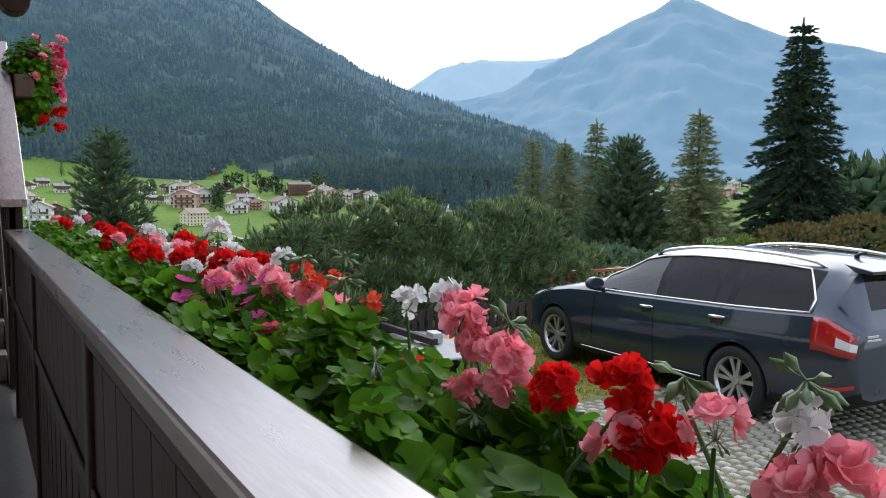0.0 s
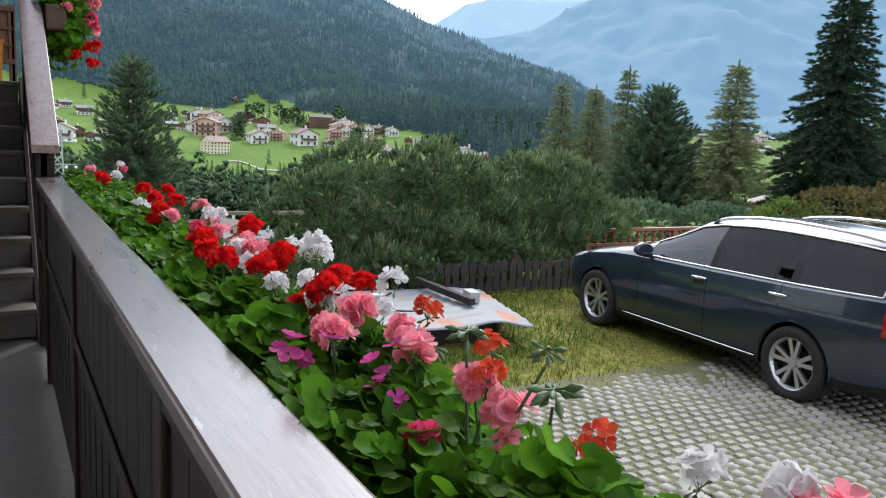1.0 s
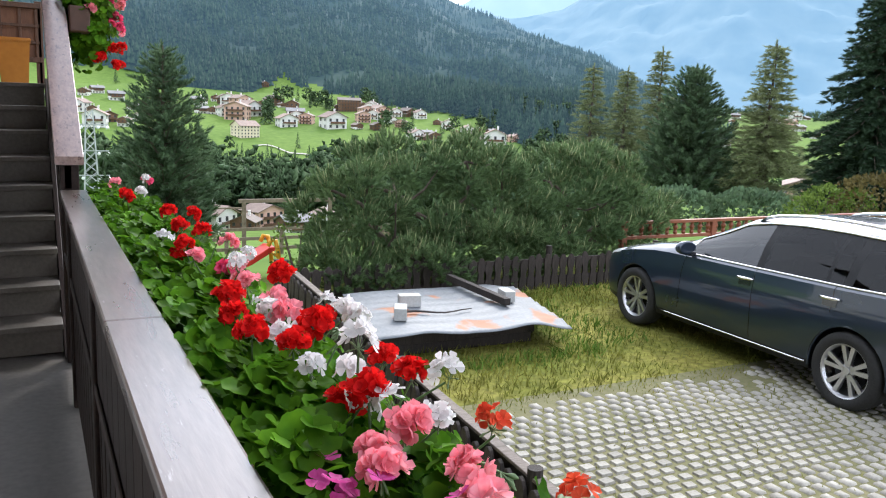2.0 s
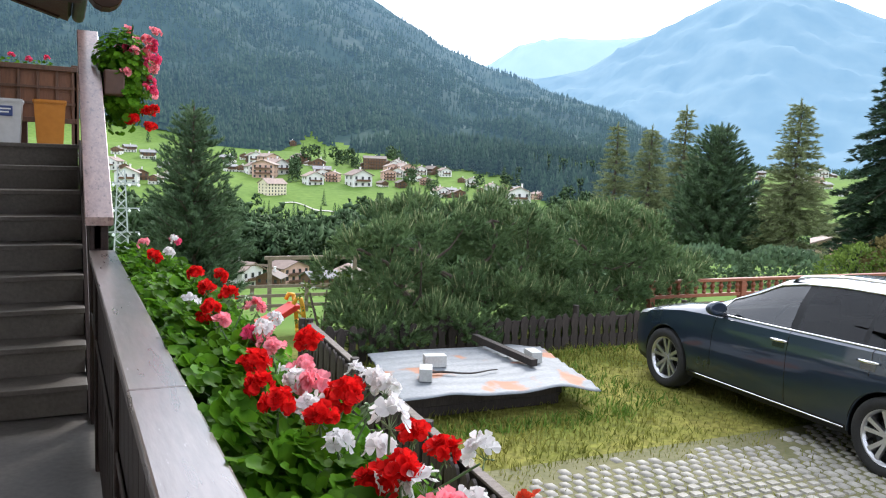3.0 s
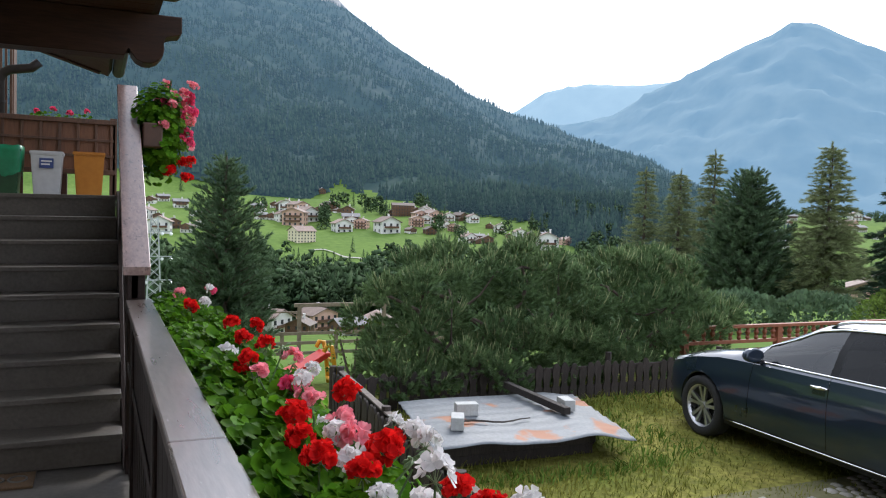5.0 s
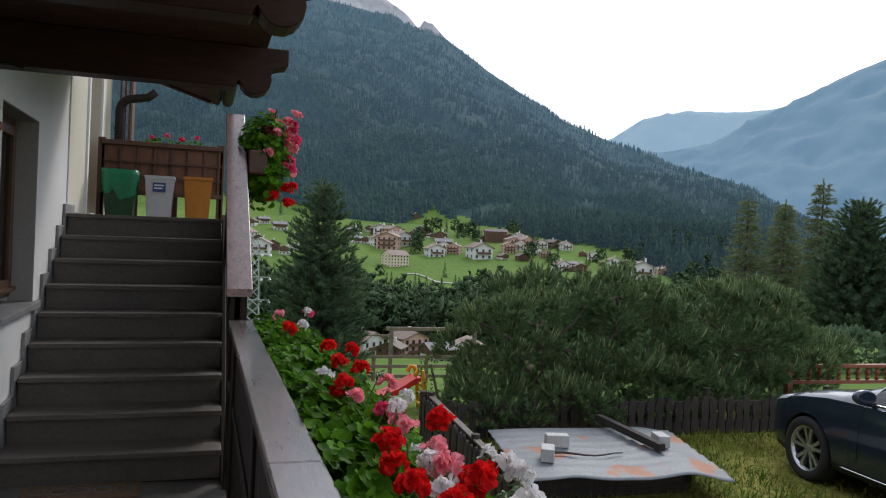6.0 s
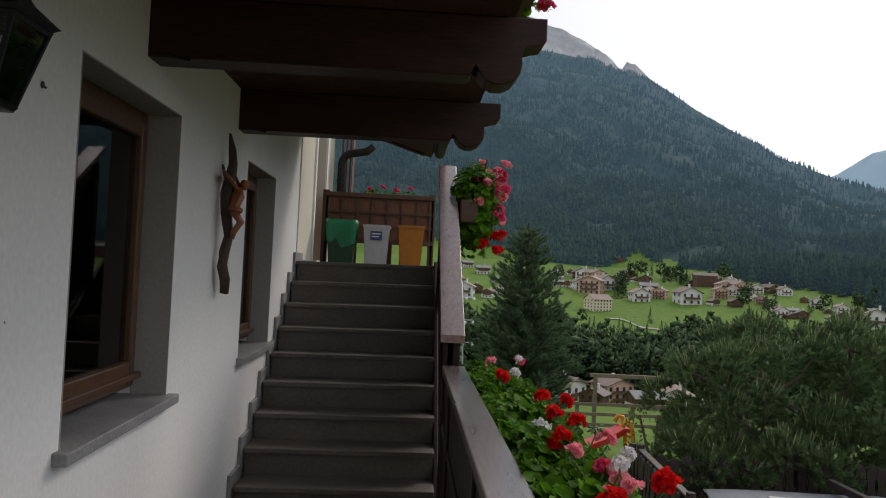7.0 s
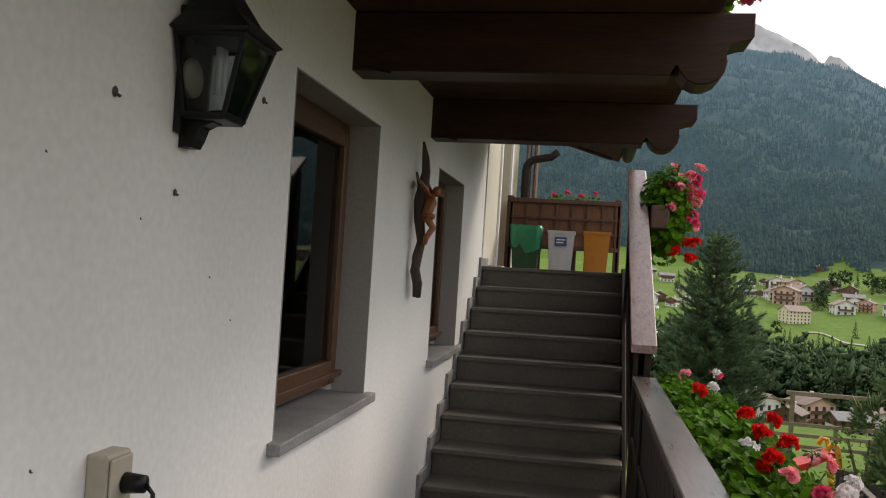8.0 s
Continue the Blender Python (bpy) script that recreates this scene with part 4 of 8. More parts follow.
M_FENCETOP = material("weathered_fence_rail", (0.10, 0.08, 0.065), (0.24, 0.20, 0.17), 0.8, 20, 4, 0.35, stretch=(6, 1, 6))
M_SHEET = material("galvanised_sheet", (0.11, 0.122, 0.135), (0.21, 0.225, 0.24), 0.6, 30, 2.5, 0.08, metal=0.1)
M_CONC = material("concrete_block", (0.42, 0.42, 0.40), (0.60, 0.60, 0.58), 0.9, 50, 6, 0.3)
M_REDWOOD = material("red_brown_stained_wood", (0.16, 0.045, 0.022), (0.28, 0.09, 0.045), 0.6, 14, 3, 0.2, stretch=(1, 6, 6))


def np_mesh(name, verts, tris, mat, parent=None, label="", smooth=False, kind="", mat_ids=None):
    """A mesh from arrays of corners and triangles."""
    me = bpy.data.meshes.new(name)
    verts, tris = np.asarray(verts, np.float32), np.asarray(tris, np.int32)
    me.vertices.add(len(verts))
    me.vertices.foreach_set("co", verts.ravel())
    me.loops.add(len(tris) * 3)
    me.loops.foreach_set("vertex_index", tris.ravel())
    me.polygons.add(len(tris))
    me.polygons.foreach_set("loop_start", np.arange(0, len(tris) * 3, 3, dtype=np.int32))
    if mat_ids is not None:
        me.polygons.foreach_set("material_index", np.asarray(mat_ids, np.int32))
    me.update(calc_edges=True)
    ob = link(name, me, mat, parent, label, smooth)
    if kind:
        tagged(ob, kind=kind)
    return ob


def scatter(pv, pf, places):
    """Copies of a small shape (pv, pf), one for each 3 x 4 placing matrix."""
    pv, pf, places = np.asarray(pv, float), np.asarray(pf, int), np.asarray(places, float)
    v = np.einsum("nij,kj->nki", places[:, :, :3], pv) + places[:, None, :, 3]
    f = pf[None] + (np.arange(len(places)) * len(pv))[:, None, None]
    return v.reshape(-1, 3), f.reshape(-1, 3)


def frames(points, normals, sizes, rng, spin=True, flat=1.0):
    """Placing matrices whose z axis is the given normals, turned at random about it."""
    points, z = np.asarray(points, float), np.asarray(normals, float)
    z = z / np.linalg.norm(z, axis=1, keepdims=True)
    ref = np.where(np.abs(z[:, 2:3]) < 0.9, [[0, 0, 1.0]], [[1.0, 0, 0]])
    x = np.cross(ref, z)
    x /= np.linalg.norm(x, axis=1, keepdims=True)
    y = np.cross(z, x)
    a = rng.uniform(0, math.tau, len(points)) if spin else np.zeros(len(points))
    c, s = np.cos(a)[:, None], np.sin(a)[:, None]
    x, y = x * c + y * s, -x * s + y * c
    sz = np.asarray(sizes, float).reshape(-1, 1)
    return np.stack([x * sz, y * sz, z * sz * flat, points], axis=2)


rng = np.random.default_rng(4)


def paved(x, y):
    """Share of paving left open by the grass, at a place of the yard."""
    edge = 4.75 + 0.35 * noise.noise((x * 0.7, 0, 0)) + (0.45 if x > 5.4 else 0) * smooth01((x - 5.2) / 1.0)
    f = (edge - y) * 1.6
    patch = noise.noise((x * 0.55, y * 0.55, 7.0)) * 1.0 + noise.noise((x * 1.7, y * 1.7, 2.0)) * 0.5
    return f + patch * 0.9 + 0.25 if y > 2.6 else 1.2 + patch


def build_paving():
    bed = B()
    n = 40
    g = [[bed.verts.new((3.3 + 9.5 * i / n, -6 + 11.6 * j / n, G + 0.012 + (0.0 if j < n - 1 else -0.03))) for j in range(n + 1)] for i in range(n + 1)]
    for i in range(n):
        for j in range(n):
            bed.faces.new((g[i][j], g[i + 1][j], g[i + 1][j + 1], g[i][j + 1]))
    pave = part("pavement", bed, M_SOILGRASS)
    tagged(pave, "concrete grass-grid paving with grass in the joints", "paving", kind="structure")
    bm = B()
    s, hgt = 0.043, 0.016
    lo = [(-s, -s * 0.8), (s, -s * 0.8), (s, s * 0.8), (-s, s * 0.8)]
    vs = [(x, y, 0) for x, y in lo] + [(x * 0.86, y * 0.86, hgt) for x, y in lo]
    fs = [(4, 5, 6, 7), (0, 1, 5, 4), (1, 2, 6, 5), (2, 3, 7, 6), (3, 0, 4, 7)]
    tri = [t for f in fs for t in ((f[0], f[1], f[2]), (f[0], f[2], f[3]))]
    me = bpy.data.meshes.new("paving_stone")
    me.from_pydata(vs, [], fs)
    me.materials.append(M_PAVER)
    step_x, step_y = 0.118, 0.105
    near, rest = [], []
    turn = Matrix.Rotation(radians(-3.2), 3, "Z")
    for j in range(int(11 / step_y)):
        for i in range(int(9.4 / step_x)):
            x, y = 3.4 + (i + (0.5 if j % 2 else 0)) * step_x, -5.6 + j * step_y
            p = turn @ Vector((x - 6, y - 3, 0)) + Vector((6, 3, 0))
            if paved(p.x, p.y) < 0.45 + 0.4 * rng.random() or p.x < 3.4:
                continue
            z = G + 0.010 + 0.006 * noise.noise((p.x * 2, p.y * 2, 0))
            sc = rng.uniform(0.85, 1.1)
            if 3.9 < p.x < 6.3 and 3.25 < p.y < 4.35 and len(near) < 300:
                near.append((p.x, p.y, z, sc))
            else:
                rest.append((p.x, p.y, z, sc))
    for x, y, z, sc in near:
        o = new("paving_stone", me)
        o.parent = pave
        o.location, o.scale, o.rotation_euler = (x, y, z), (sc, sc, 1), (0, 0, rng.uniform(-0.12, 0.12))
    pts = np.array([(x, y, z) for x, y, z, _ in rest])
    mats = frames(pts, np.tile([0, 0, 1.0], (len(pts), 1)) + rng.normal(0, 0.02, (len(pts), 3)), [sc for *_, sc in rest], rng, spin=False)
    v, f = scatter(vs, tri, mats)
    np_mesh("paving_stones", v, f, M_PAVER_J, pave, kind="stuff")


M_SOILGRASS = material("mossy_paving_bed", (0.10, 0.105, 0.035), (0.20, 0.18, 0.09), 1.0, 20, 1.2, 0.4)


def build_grass():
    n = 42000
    x, y = rng.uniform(3.3, 11.5, n), rng.uniform(0.5, 8.9, n)
    keep = np.array([paved(a, b) < 0.55 + 0.3 * noise.noise((a * 3, b * 3, 0)) or rng.random() < 0.10 for a, b in zip(x, y)])
    x, y = x[keep], y[keep]
    lush = np.array([0.5 + 0.8 * max(0, noise.noise((a * 0.8, b * 0.8, 11))) + (0.9 if (b > 7.4 or (5.0 < b < 6.1 and a < 6.1)) else 0) * rng.random() for a, b in zip(x, y)])
    hgt = rng.uniform(0.02, 0.05, len(x)) * (0.6 + lush)
    blade = [(-0.10, 0, 0), (0.10, 0, 0), (0.05, 0.18, 0.6), (-0.05, 0.12, 0.6), (0.02, 0.5, 1.0)]
    tri = [(0, 1, 2), (0, 2, 3), (3, 2, 4)]
    nrm = np.stack([rng.normal(0, 0.35, len(x)), rng.normal(0, 0.35, len(x)), np.ones(len(x))], 1)
    v, f = scatter(blade, tri, frames(np.stack([x, y, np.full(len(x), G + 0.004)], 1), nrm, hgt, rng))
    tagged(np_mesh("grass", v, f, M_BLADE), "short patchy yellow-green yard grass", "grass", kind="stuff")
    # taller weeds along the pile and fence
    w = 1500
    a = rng.random(w)
    side = rng.integers(0, 3, w)
    px = np.where(side == 0, rng.uniform(3.7, 6.0, w), np.where(side == 1, rng.uniform(5.7, 6.7, w), rng.uniform(3.6, 8.6, w)))
    py = np.where(side == 0, 5.95 + rng.normal(0, 0.1, w), np.where(side == 1, rng.uniform(6.0, 7.8, w), 8.25 + rng.normal(0, 0.12, w)))
    nrm = np.stack([rng.normal(0, 0.45, w), rng.normal(0, 0.45, w), np.ones(w)], 1)
    v, f = scatter(blade, tri, frames(np.stack([px, py, np.full(w, G)], 1), nrm, rng.uniform(0.04, 0.11, w), rng))
    tagged(np_mesh("weeds", v, f, M_WEED), "taller green weeds along the pile and fence", "weeds", kind="stuff")


def picket_mesh():
    bm = B()
    w = 0.055
    side = [(w, 0.0), (w, 0.16), (w * 0.62, 0.22), (w * 0.62, 0.30), (w, 0.36), (w, 0.42), (w * 0.8, 0.47), (w * 0.45, 0.505), (0.0, 0.52)]
    out = side + [(-a, z) for a, z in side[-2::-1]]
    prism(bm, out, -0.012, 0.012, "y", 0.003)
    me = bpy.data.meshes.new("picket_shape")
    bmesh.ops.recalc_face_normals(bm, faces=bm.faces)
    bm.to_mesh(me)
    bm.free()
    return me


PICKET = picket_mesh()


def build_fence(x0, y0, x1, y1, label, top_board=False):
    d = Vector((x1 - x0, y1 - y0, 0))
    ang = math.atan2(d.y, d.x)
    f = thing("picket_fence", ((x0 + x1) / 2, (y0 + y1) / 2, G), label, "fence")
    f.rotation_euler = (0, 0, ang)
    half = d.length / 2
    n = int(d.length / 0.125)
    for k in range(n):
        o = link("picket", PICKET, M_PICKET, f)
        o.scale = (1.0, 1.0, 1.0 if top_board else rng.uniform(0.78, 0.92))
        o.location = (-half + 0.0625 + k * 0.125, (-0.022 if top_board else 0.0) + rng.normal(0, 0.002), rng.normal(-0.004, 0.006))
        o.rotation_euler = (rng.normal(0, 0.02), rng.normal(0, 0.018), 0)
    for z in (0.10, 0.34):
        bm = B()
        box(bm, -half, half, 0.014, 0.05, z, z + 0.06, 0.004)
        part("rail", bm, M_PICKET, f, local=True)
    k = -half
    while k <= half + 0.01:
        bm = B()
        tube(bm, [(k, 0.05, -0.05), (k, 0.05, 0.56)], 0.04, 10)
        part("post", bm, M_PICKET, f, smooth=False, local=True)
        k += d.length / max(1, round(d.length / 1.7)) - 1e-6
    if top_board:
        bm = B()
        box(bm, -half, half, 0.052, 0.078, 0.02, 0.50, 0.004)
        part("board_wall", bm, M_PICKET, f, local=True)
        bm = B()
        box(bm, -half, half, 0.02, 0.085, 0.502, 0.522, 0.004)
        part("top_board", bm, M_FENCETOP, f, "pale weathered top board", local=True)
    return f


def sheet_height(u, v):
    """Sagging height of the metal sheet over the pile."""
    sag = 0.018 * math.sin(u * 5.0 + 1.0) * v + 0.016 * math.sin(u * 9.0) * (1 - v)
    return 0.275 + sag - 0.07 * smooth01((u - 0.78) / 0.22) - 0.02 * smooth01((0.15 - v) / 0.15)


def sheet_place(u, v):
    """u along the long side, v from the near edge (0) to the far edge (1)."""
    near, far = Vector((3.72, 6.20, 0)) * (1 - u) + Vector((5.75, 6.12, 0)) * u, Vector((3.98, 7.78, 0)) * (1 - u) + Vector((6.20, 7.92, 0)) * u
    p = near * (1 - v) + far * v
    wav = 0.05 * noise.noise((u * 6, v * 3, 4))
    return Vector((p.x, p.y + wav * (1 - v), G + sheet_height(u, v)))


def rusty(m):
    """Adds brown rust blotches to a metal sheet."""
    n, l = m.node_tree.nodes, m.node_tree.links
    b = n["Principled BSDF"]
    src = b.inputs["Base Color"].links[0].from_socket
    tc = n.new("ShaderNodeTexCoord")
    no = n.new("ShaderNodeTexNoise")
    no.inputs["Scale"].default_value, no.inputs["Detail"].default_value = 1.7, 7
    rg = n.new("ShaderNodeMapRange")
    rg.inputs[1].default_value, rg.inputs[2].default_value = 0.57, 0.62
    mx = n.new("ShaderNodeMix")
    mx.data_type = "RGBA"
    mx.inputs[7].default_value = (0.28, 0.10, 0.035, 1)
    l.new(tc.outputs["Object"], no.inputs["Vector"])
    l.new(no.outputs["Fac"], rg.inputs[0])
    l.new(rg.outputs[0], mx.inputs[0])
    l.new(src, mx.inputs[6])
    l.new(mx.outputs[2], b.inputs["Base Color"])
    return m


def build_pile():
    M_RUSTY = rusty(M_SHEET)
    pile = thing("timber_pile", (4.8, 6.6, G), "low stack of dark boards under a metal sheet", "timber pile")
    for k, (xa, xb, ya, yb, za, zb) in enumerate(((3.85, 5.5, 6.46, 6.62, 0.0, 0.10), (3.82, 5.45, 6.44, 6.6, 0.105, 0.20), (3.9, 5.7, 6.7, 6.9, 0.0, 0.10), (3.95, 5.75, 7.0, 7.4, 0.0, 0.20), (3.95, 5.6, 6.64, 6.95, 0.105, 0.20))):
        slab("board", [(xa, xb, ya, yb, G + za, G + zb)], M_PICKET, pile, "", 0.008)
    bm = B()
    nu, nv = 96, 24
    grid = []
    for i in range(nu + 1):
        row = []
        for j in range(nv + 1):
            p = sheet_place(i / nu, j / nv)
            p.z += 0.009 * math.sin(j * math.tau / 3.0)
            row.append(bm.verts.new(p))
        grid.append(row)
    for i in range(nu):
        for j in range(nv):
            bm.faces.new((grid[i][j], grid[i + 1][j], grid[i + 1][j + 1], grid[i][j + 1]))
    sheet = thing("metal_sheet", (4.8, 6.6, G + 0.28), "bent corrugated metal sheet with rust patches, weighed down with blocks", "metal sheet")
    ob = part("corrugated_sheet", bm, M_RUSTY, sheet, smooth=True)
    ob.modifiers.new("thick", "SOLIDIFY").thickness = 0.004
    for u, v, turn in ((0.17, 0.30, 65), (0.27, 0.56, -12), (0.80, 0.52, 80)):
        p = sheet_place(u, v)
        b = thing("concrete_block", (p.x, p.y, p.z), "pale grey concrete block lying on the metal sheet", "block", "blocks on the sheet", turn=turn)
        bm = B()
        box(bm, -0.11, 0.11, -0.06, 0.06, 0.008, 0.125, 0.006)
        part("block", bm, M_CONC, b, local=True)
    p0, p1 = sheet_place(0.62, 1.0), sheet_place(0.76, 0.36)
    plank = thing("plank", tuple((p0 + p1) / 2), "dark weathered squared timber lying on the metal sheet", "plank")
    bm = B()
    tube(bm, [p0 + Vector((0, 0.12, 0.09)), p1 + Vector((0, 0, 0.06))], 0.05, 4)
    part("timber", bm, M_PICKET, plank)
    q = [sheet_place(0.16 + 0.40 * k / 8, 0.36 + 0.03 * math.sin(k)) + Vector((0, 0, 0.03)) for k in range(9)]
    stick = thing("branch", tuple(q[4]), "bare crooked branch lying on the metal sheet", "branch")
    bm = B()
    tube(bm, q, [0.014 - 0.001 * k for k in range(9)], 6)
    part("stick", bm, M_PICKET, stick)


build_pile()
build_fence(3.48, FENCE_Y, 8.9, FENCE_Y, "weathered dark picket fence with shaped palings at the yard's edge")
build_fence(3.50, FENCE_Y, 3.06, 1.2, "dark board fence with rounded paling tops and a pale top rail", True)


def build_balustrade():
    f = thing("wooden_balustrade", (12, 9.25, G), "red-brown wooden balustrade beyond the parked car", "fence")
    slab("top_rail", [(8.9, 16, 9.2, 9.30, -0.09, -0.045)], M_REDWOOD, f, "", 0.006)
    slab("bottom_rail", [(8.9, 16, 9.22, 9.28, -0.32, -0.27)], M_REDWOOD, f, "", 0.006)
    x = 8.95
    bm = B()
    lathe(bm, [(0.02, 0.0), (0.036, 0.03), (0.022, 0.06), (0.04, 0.11), (0.022, 0.15), (0.028, 0.18)], 8)
    me = bpy.data.meshes.new("baluster_shape")
    bm.to_mesh(me)
    while x < 15.9:
        o = link("baluster", me, M_REDWOOD, f)
        o.location = (x - 12, 0, -0.27 - G)
        x += 0.17
    for x in (8.9, 10.7, 12.5, 14.3, 15.95):
        slab("post", [(x, x + 0.09, 9.2, 9.3, G, -0.091)], M_REDWOOD, f, "", 0.006)


build_balustrade()

# ---------------------------------------------------------------- trees and woods
M_BARK = material("grey_brown_bark", (0.05, 0.035, 0.026), (0.13, 0.10, 0.075), 0.95, 14, 3, 0.5, stretch=(1, 1, 0.25))
M_MUGO = material("mountain_pine_needles", (0.075, 0.135, 0.055), (0.19, 0.27, 0.115), 0.6, 3, 0.9, 0.0, island=0.3, translucent=0.4, spec=0.08)
M_SHOOT = material("pine_shoots", (0.20, 0.23, 0.10), (0.32, 0.34, 0.17), 0.8, 10, 2, 0.0, spec=0.08)
M_PINE = material("stone_pine_needles", (0.062, 0.108, 0.058), (0.14, 0.20, 0.105), 0.6, 3, 0.9, 0.0, island=0.35, translucent=0.28, spec=0.08)
M_SPRUCE = material("spruce_needles", (0.026, 0.050, 0.030), (0.062, 0.098, 0.055), 0.6, 3, 0.9, 0.0, island=0.3, translucent=0.08, spec=0.08)
M_LARCH = material("larch_needles", (0.15, 0.18, 0.085), (0.27, 0.30, 0.155), 0.7, 3, 0.9, 0.0, island=0.3, translucent=0.42, spec=0.08)
# these conifers carry the same painted blue haze, as emission by y
M_WOODS = material("conifer_woods", (0.013, 0.028, 0.014), (0.034, 0.058, 0.028), 0.8, 0.05, 0.008, 0.0, island=0.22, haze_glow=(0.35, 0.62, 0.95, 0.04, 0.17), spec=0.08)
M_NEARWOODS = material("valley_woods", (0.030, 0.058, 0.028), (0.085, 0.130, 0.055), 0.8, 0.2, 0.02, 0.0, island=0.4, spec=0.08)
M_LEAFY = material("leafy_shrub_leaves", (0.07, 0.12, 0.02), (0.16, 0.22, 0.05), 0.6, 4, 1.5, 0.0, island=0.35, translucent=0.3, spec=0.08)
M_RUSSET = material("russet_shrub_leaves", (0.07, 0.055, 0.02), (0.14, 0.12, 0.045), 0.7, 4, 1.5, 0.0, island=0.35, translucent=0.25, spec=0.08)


def tuft_shape(needles, length, width, spread, stem, r):
    """A shoot with needles round it; points up."""
    v, f = [], []
    for k in range(needles):
        a, h = r.uniform(0, math.tau), stem * (k / needles)
        lean = spread * r.uniform(0.5, 1.15) * (1.0 - 0.45 * k / needles)
        d = Vector((math.cos(a) * math.sin(lean), math.sin(a) * math.sin(lean), math.cos(lean)))
        s = Vector((-math.sin(a), math.cos(a), 0)) * width
        o = Vector((0, 0, h))
        L = length * r.uniform(0.75, 1.1)
        i = len(v)
        v += [o - s, o + s, o + d * L]
        f.append((i, i + 1, i + 2))
    return [tuple(p) for p in v], f


def lobes_cover(lobes, n, r, up=0.6, inner=0.25):
    """Points and outward directions spread over a set of ellipsoids (centre, radii), none inside another."""
    pts, nrm = [], []
    vol = np.array([a * b + b * c + a * c for _, (a, b, c) in lobes])
    pick = r.choice(len(lobes), n, p=vol / vol.sum())
    centres, radii = np.array([c for c, _ in lobes]), np.array([q for _, q in lobes])
    for k in pick:
        c, rad = np.array(lobes[k][0]), np.array(lobes[k][1])
        d = r.normal(size=3)
        d /= np.linalg.norm(d)
        if d[2] < -0.75:
            d[2] *= -1
        depth = 1 - inner * r.random() ** 2 + 0.10 * noise.noise(tuple(d * 3 + k))
        p = c + rad * d * depth
        inside = np.sum(((p - centres) / radii) ** 2, axis=1) < 0.55
        inside[k] = False
        if inside.any():
            continue
        pts.append(p)
        m = d / rad
        m = m / np.linalg.norm(m) + np.array([0, 0, up])
        nrm.append(m + r.normal(0, 0.18, 3))
    return np.array(pts), np.array(nrm)


def build_mugo(base, lobes, label, seed, stems, spacing=0.40):
    """A mountain pine: cushions of upright bottle-brush shoots with dark hollows between them."""
    r = np.random.default_rng(seed)
    t = thing("mountain_pine", base, label, "pine shrub")
    off = np.array(base)
    centres, radii = np.array([c for c, _ in lobes]), np.array([q for _, q in lobes])
    cushions = []
    for k, (c, rad) in enumerate(lobes):
        for _ in range(260):
            d = r.normal(size=3)
            d /= np.linalg.norm(d)
            if d[2] < -0.55:
                continue
            p = np.array(c) + np.array(rad) * d * r.uniform(0.80, 1.04)
            inside = np.sum(((p - centres) / radii) ** 2, axis=1) < 0.72
            if inside.any() or any(np.linalg.norm((p - q) * (1, 1, 0.8)) < spacing for q, _, _ in cushions):
                continue
            m = d / np.array(rad)
            cushions.append((p, m / np.linalg.norm(m), r.uniform(0.20, 0.29)))
    pts, nrm, siz = [], [], []
    for p, m, s in cushions:
        axis = m + np.array([0, 0, 0.7])
        axis /= np.linalg.norm(axis)
        for _ in range(int(46 * (s / 0.2) ** 2)):
            d = r.normal(size=3)
            d /= np.linalg.norm(d)
            if d @ axis < -0.25:
                d = d - 2 * (d @ axis) * axis * 0.8
            pts.append(p + d * s * np.array([1.0, 1.0, 0.85]) * r.uniform(0.55, 1.0))
            nrm.append(d * 0.95 + axis * 0.35 + np.array([0, 0, 0.45]) + r.normal(0, 0.12, 3))
            siz.append(r.uniform(0.75, 1.25))
    for c, rad in lobes:          # sparse old needles inside, so that the hollows stay dark but not empty
        for _ in range(150):
            d = r.normal(size=3)
            d /= np.linalg.norm(d)
            pts.append(np.array(c) + np.array(rad) * d * r.uniform(0.35, 0.72))
            nrm.append(d + np.array([0, 0, 0.4]))
            siz.append(r.uniform(0.9, 1.3))
    pts, nrm, siz = np.array(pts), np.array(nrm), np.array(siz)
    protos = [tuft_shape(60, 0.060, 0.0038, 1.1, 0.09, r) for _ in range(4)]
    V, F, n0 = [], [], 0
    for k, (pv, pf) in enumerate(protos):
        sel = np.arange(len(pts)) % 4 == k
        v, f = scatter(pv, pf, frames(pts[sel] - off, nrm[sel], siz[sel], r))
        V.append(v)
        F.append(f + n0)
        n0 += len(v)
    np_mesh("needles", np.concatenate(V), np.concatenate(F), M_MUGO, t)
    top = (r.random(len(pts)) < 0.34) & (nrm[:, 2] > 0.85)
    shoot = [(-0.009, -0.004, 0), (0.009, -0.004, 0), (0, 0.009, 0), (0, 0, 0.17)]
    v, f = scatter(shoot, [(0, 1, 3), (1, 2, 3), (2, 0, 3)], frames(pts[top] - off, nrm[top] * 0.5 + np.array([0, 0, 0.7]), siz[top], r))
    np_mesh("shoot_growth", v, f, M_SHOOT, t, "brown upright shoots", kind="stuff")
    bm = B()
    for (a, b) in stems:
        a, b = Vector(a), Vector(b)
        mid = [a.lerp(b, k / 6) + Vector((0.10 * math.sin(k * 1.7), 0.05 * math.cos(k * 2.1), 0.08 * math.sin(k * math.pi / 6))) for k in range(7)]
        tube(bm, mid, [0.055 - 0.006 * k for k in range(7)], 7)
        for p, _, _ in cushions[::6]:
            q = Vector(p)
            near = min(mid[2:], key=lambda w: (w - q).length)
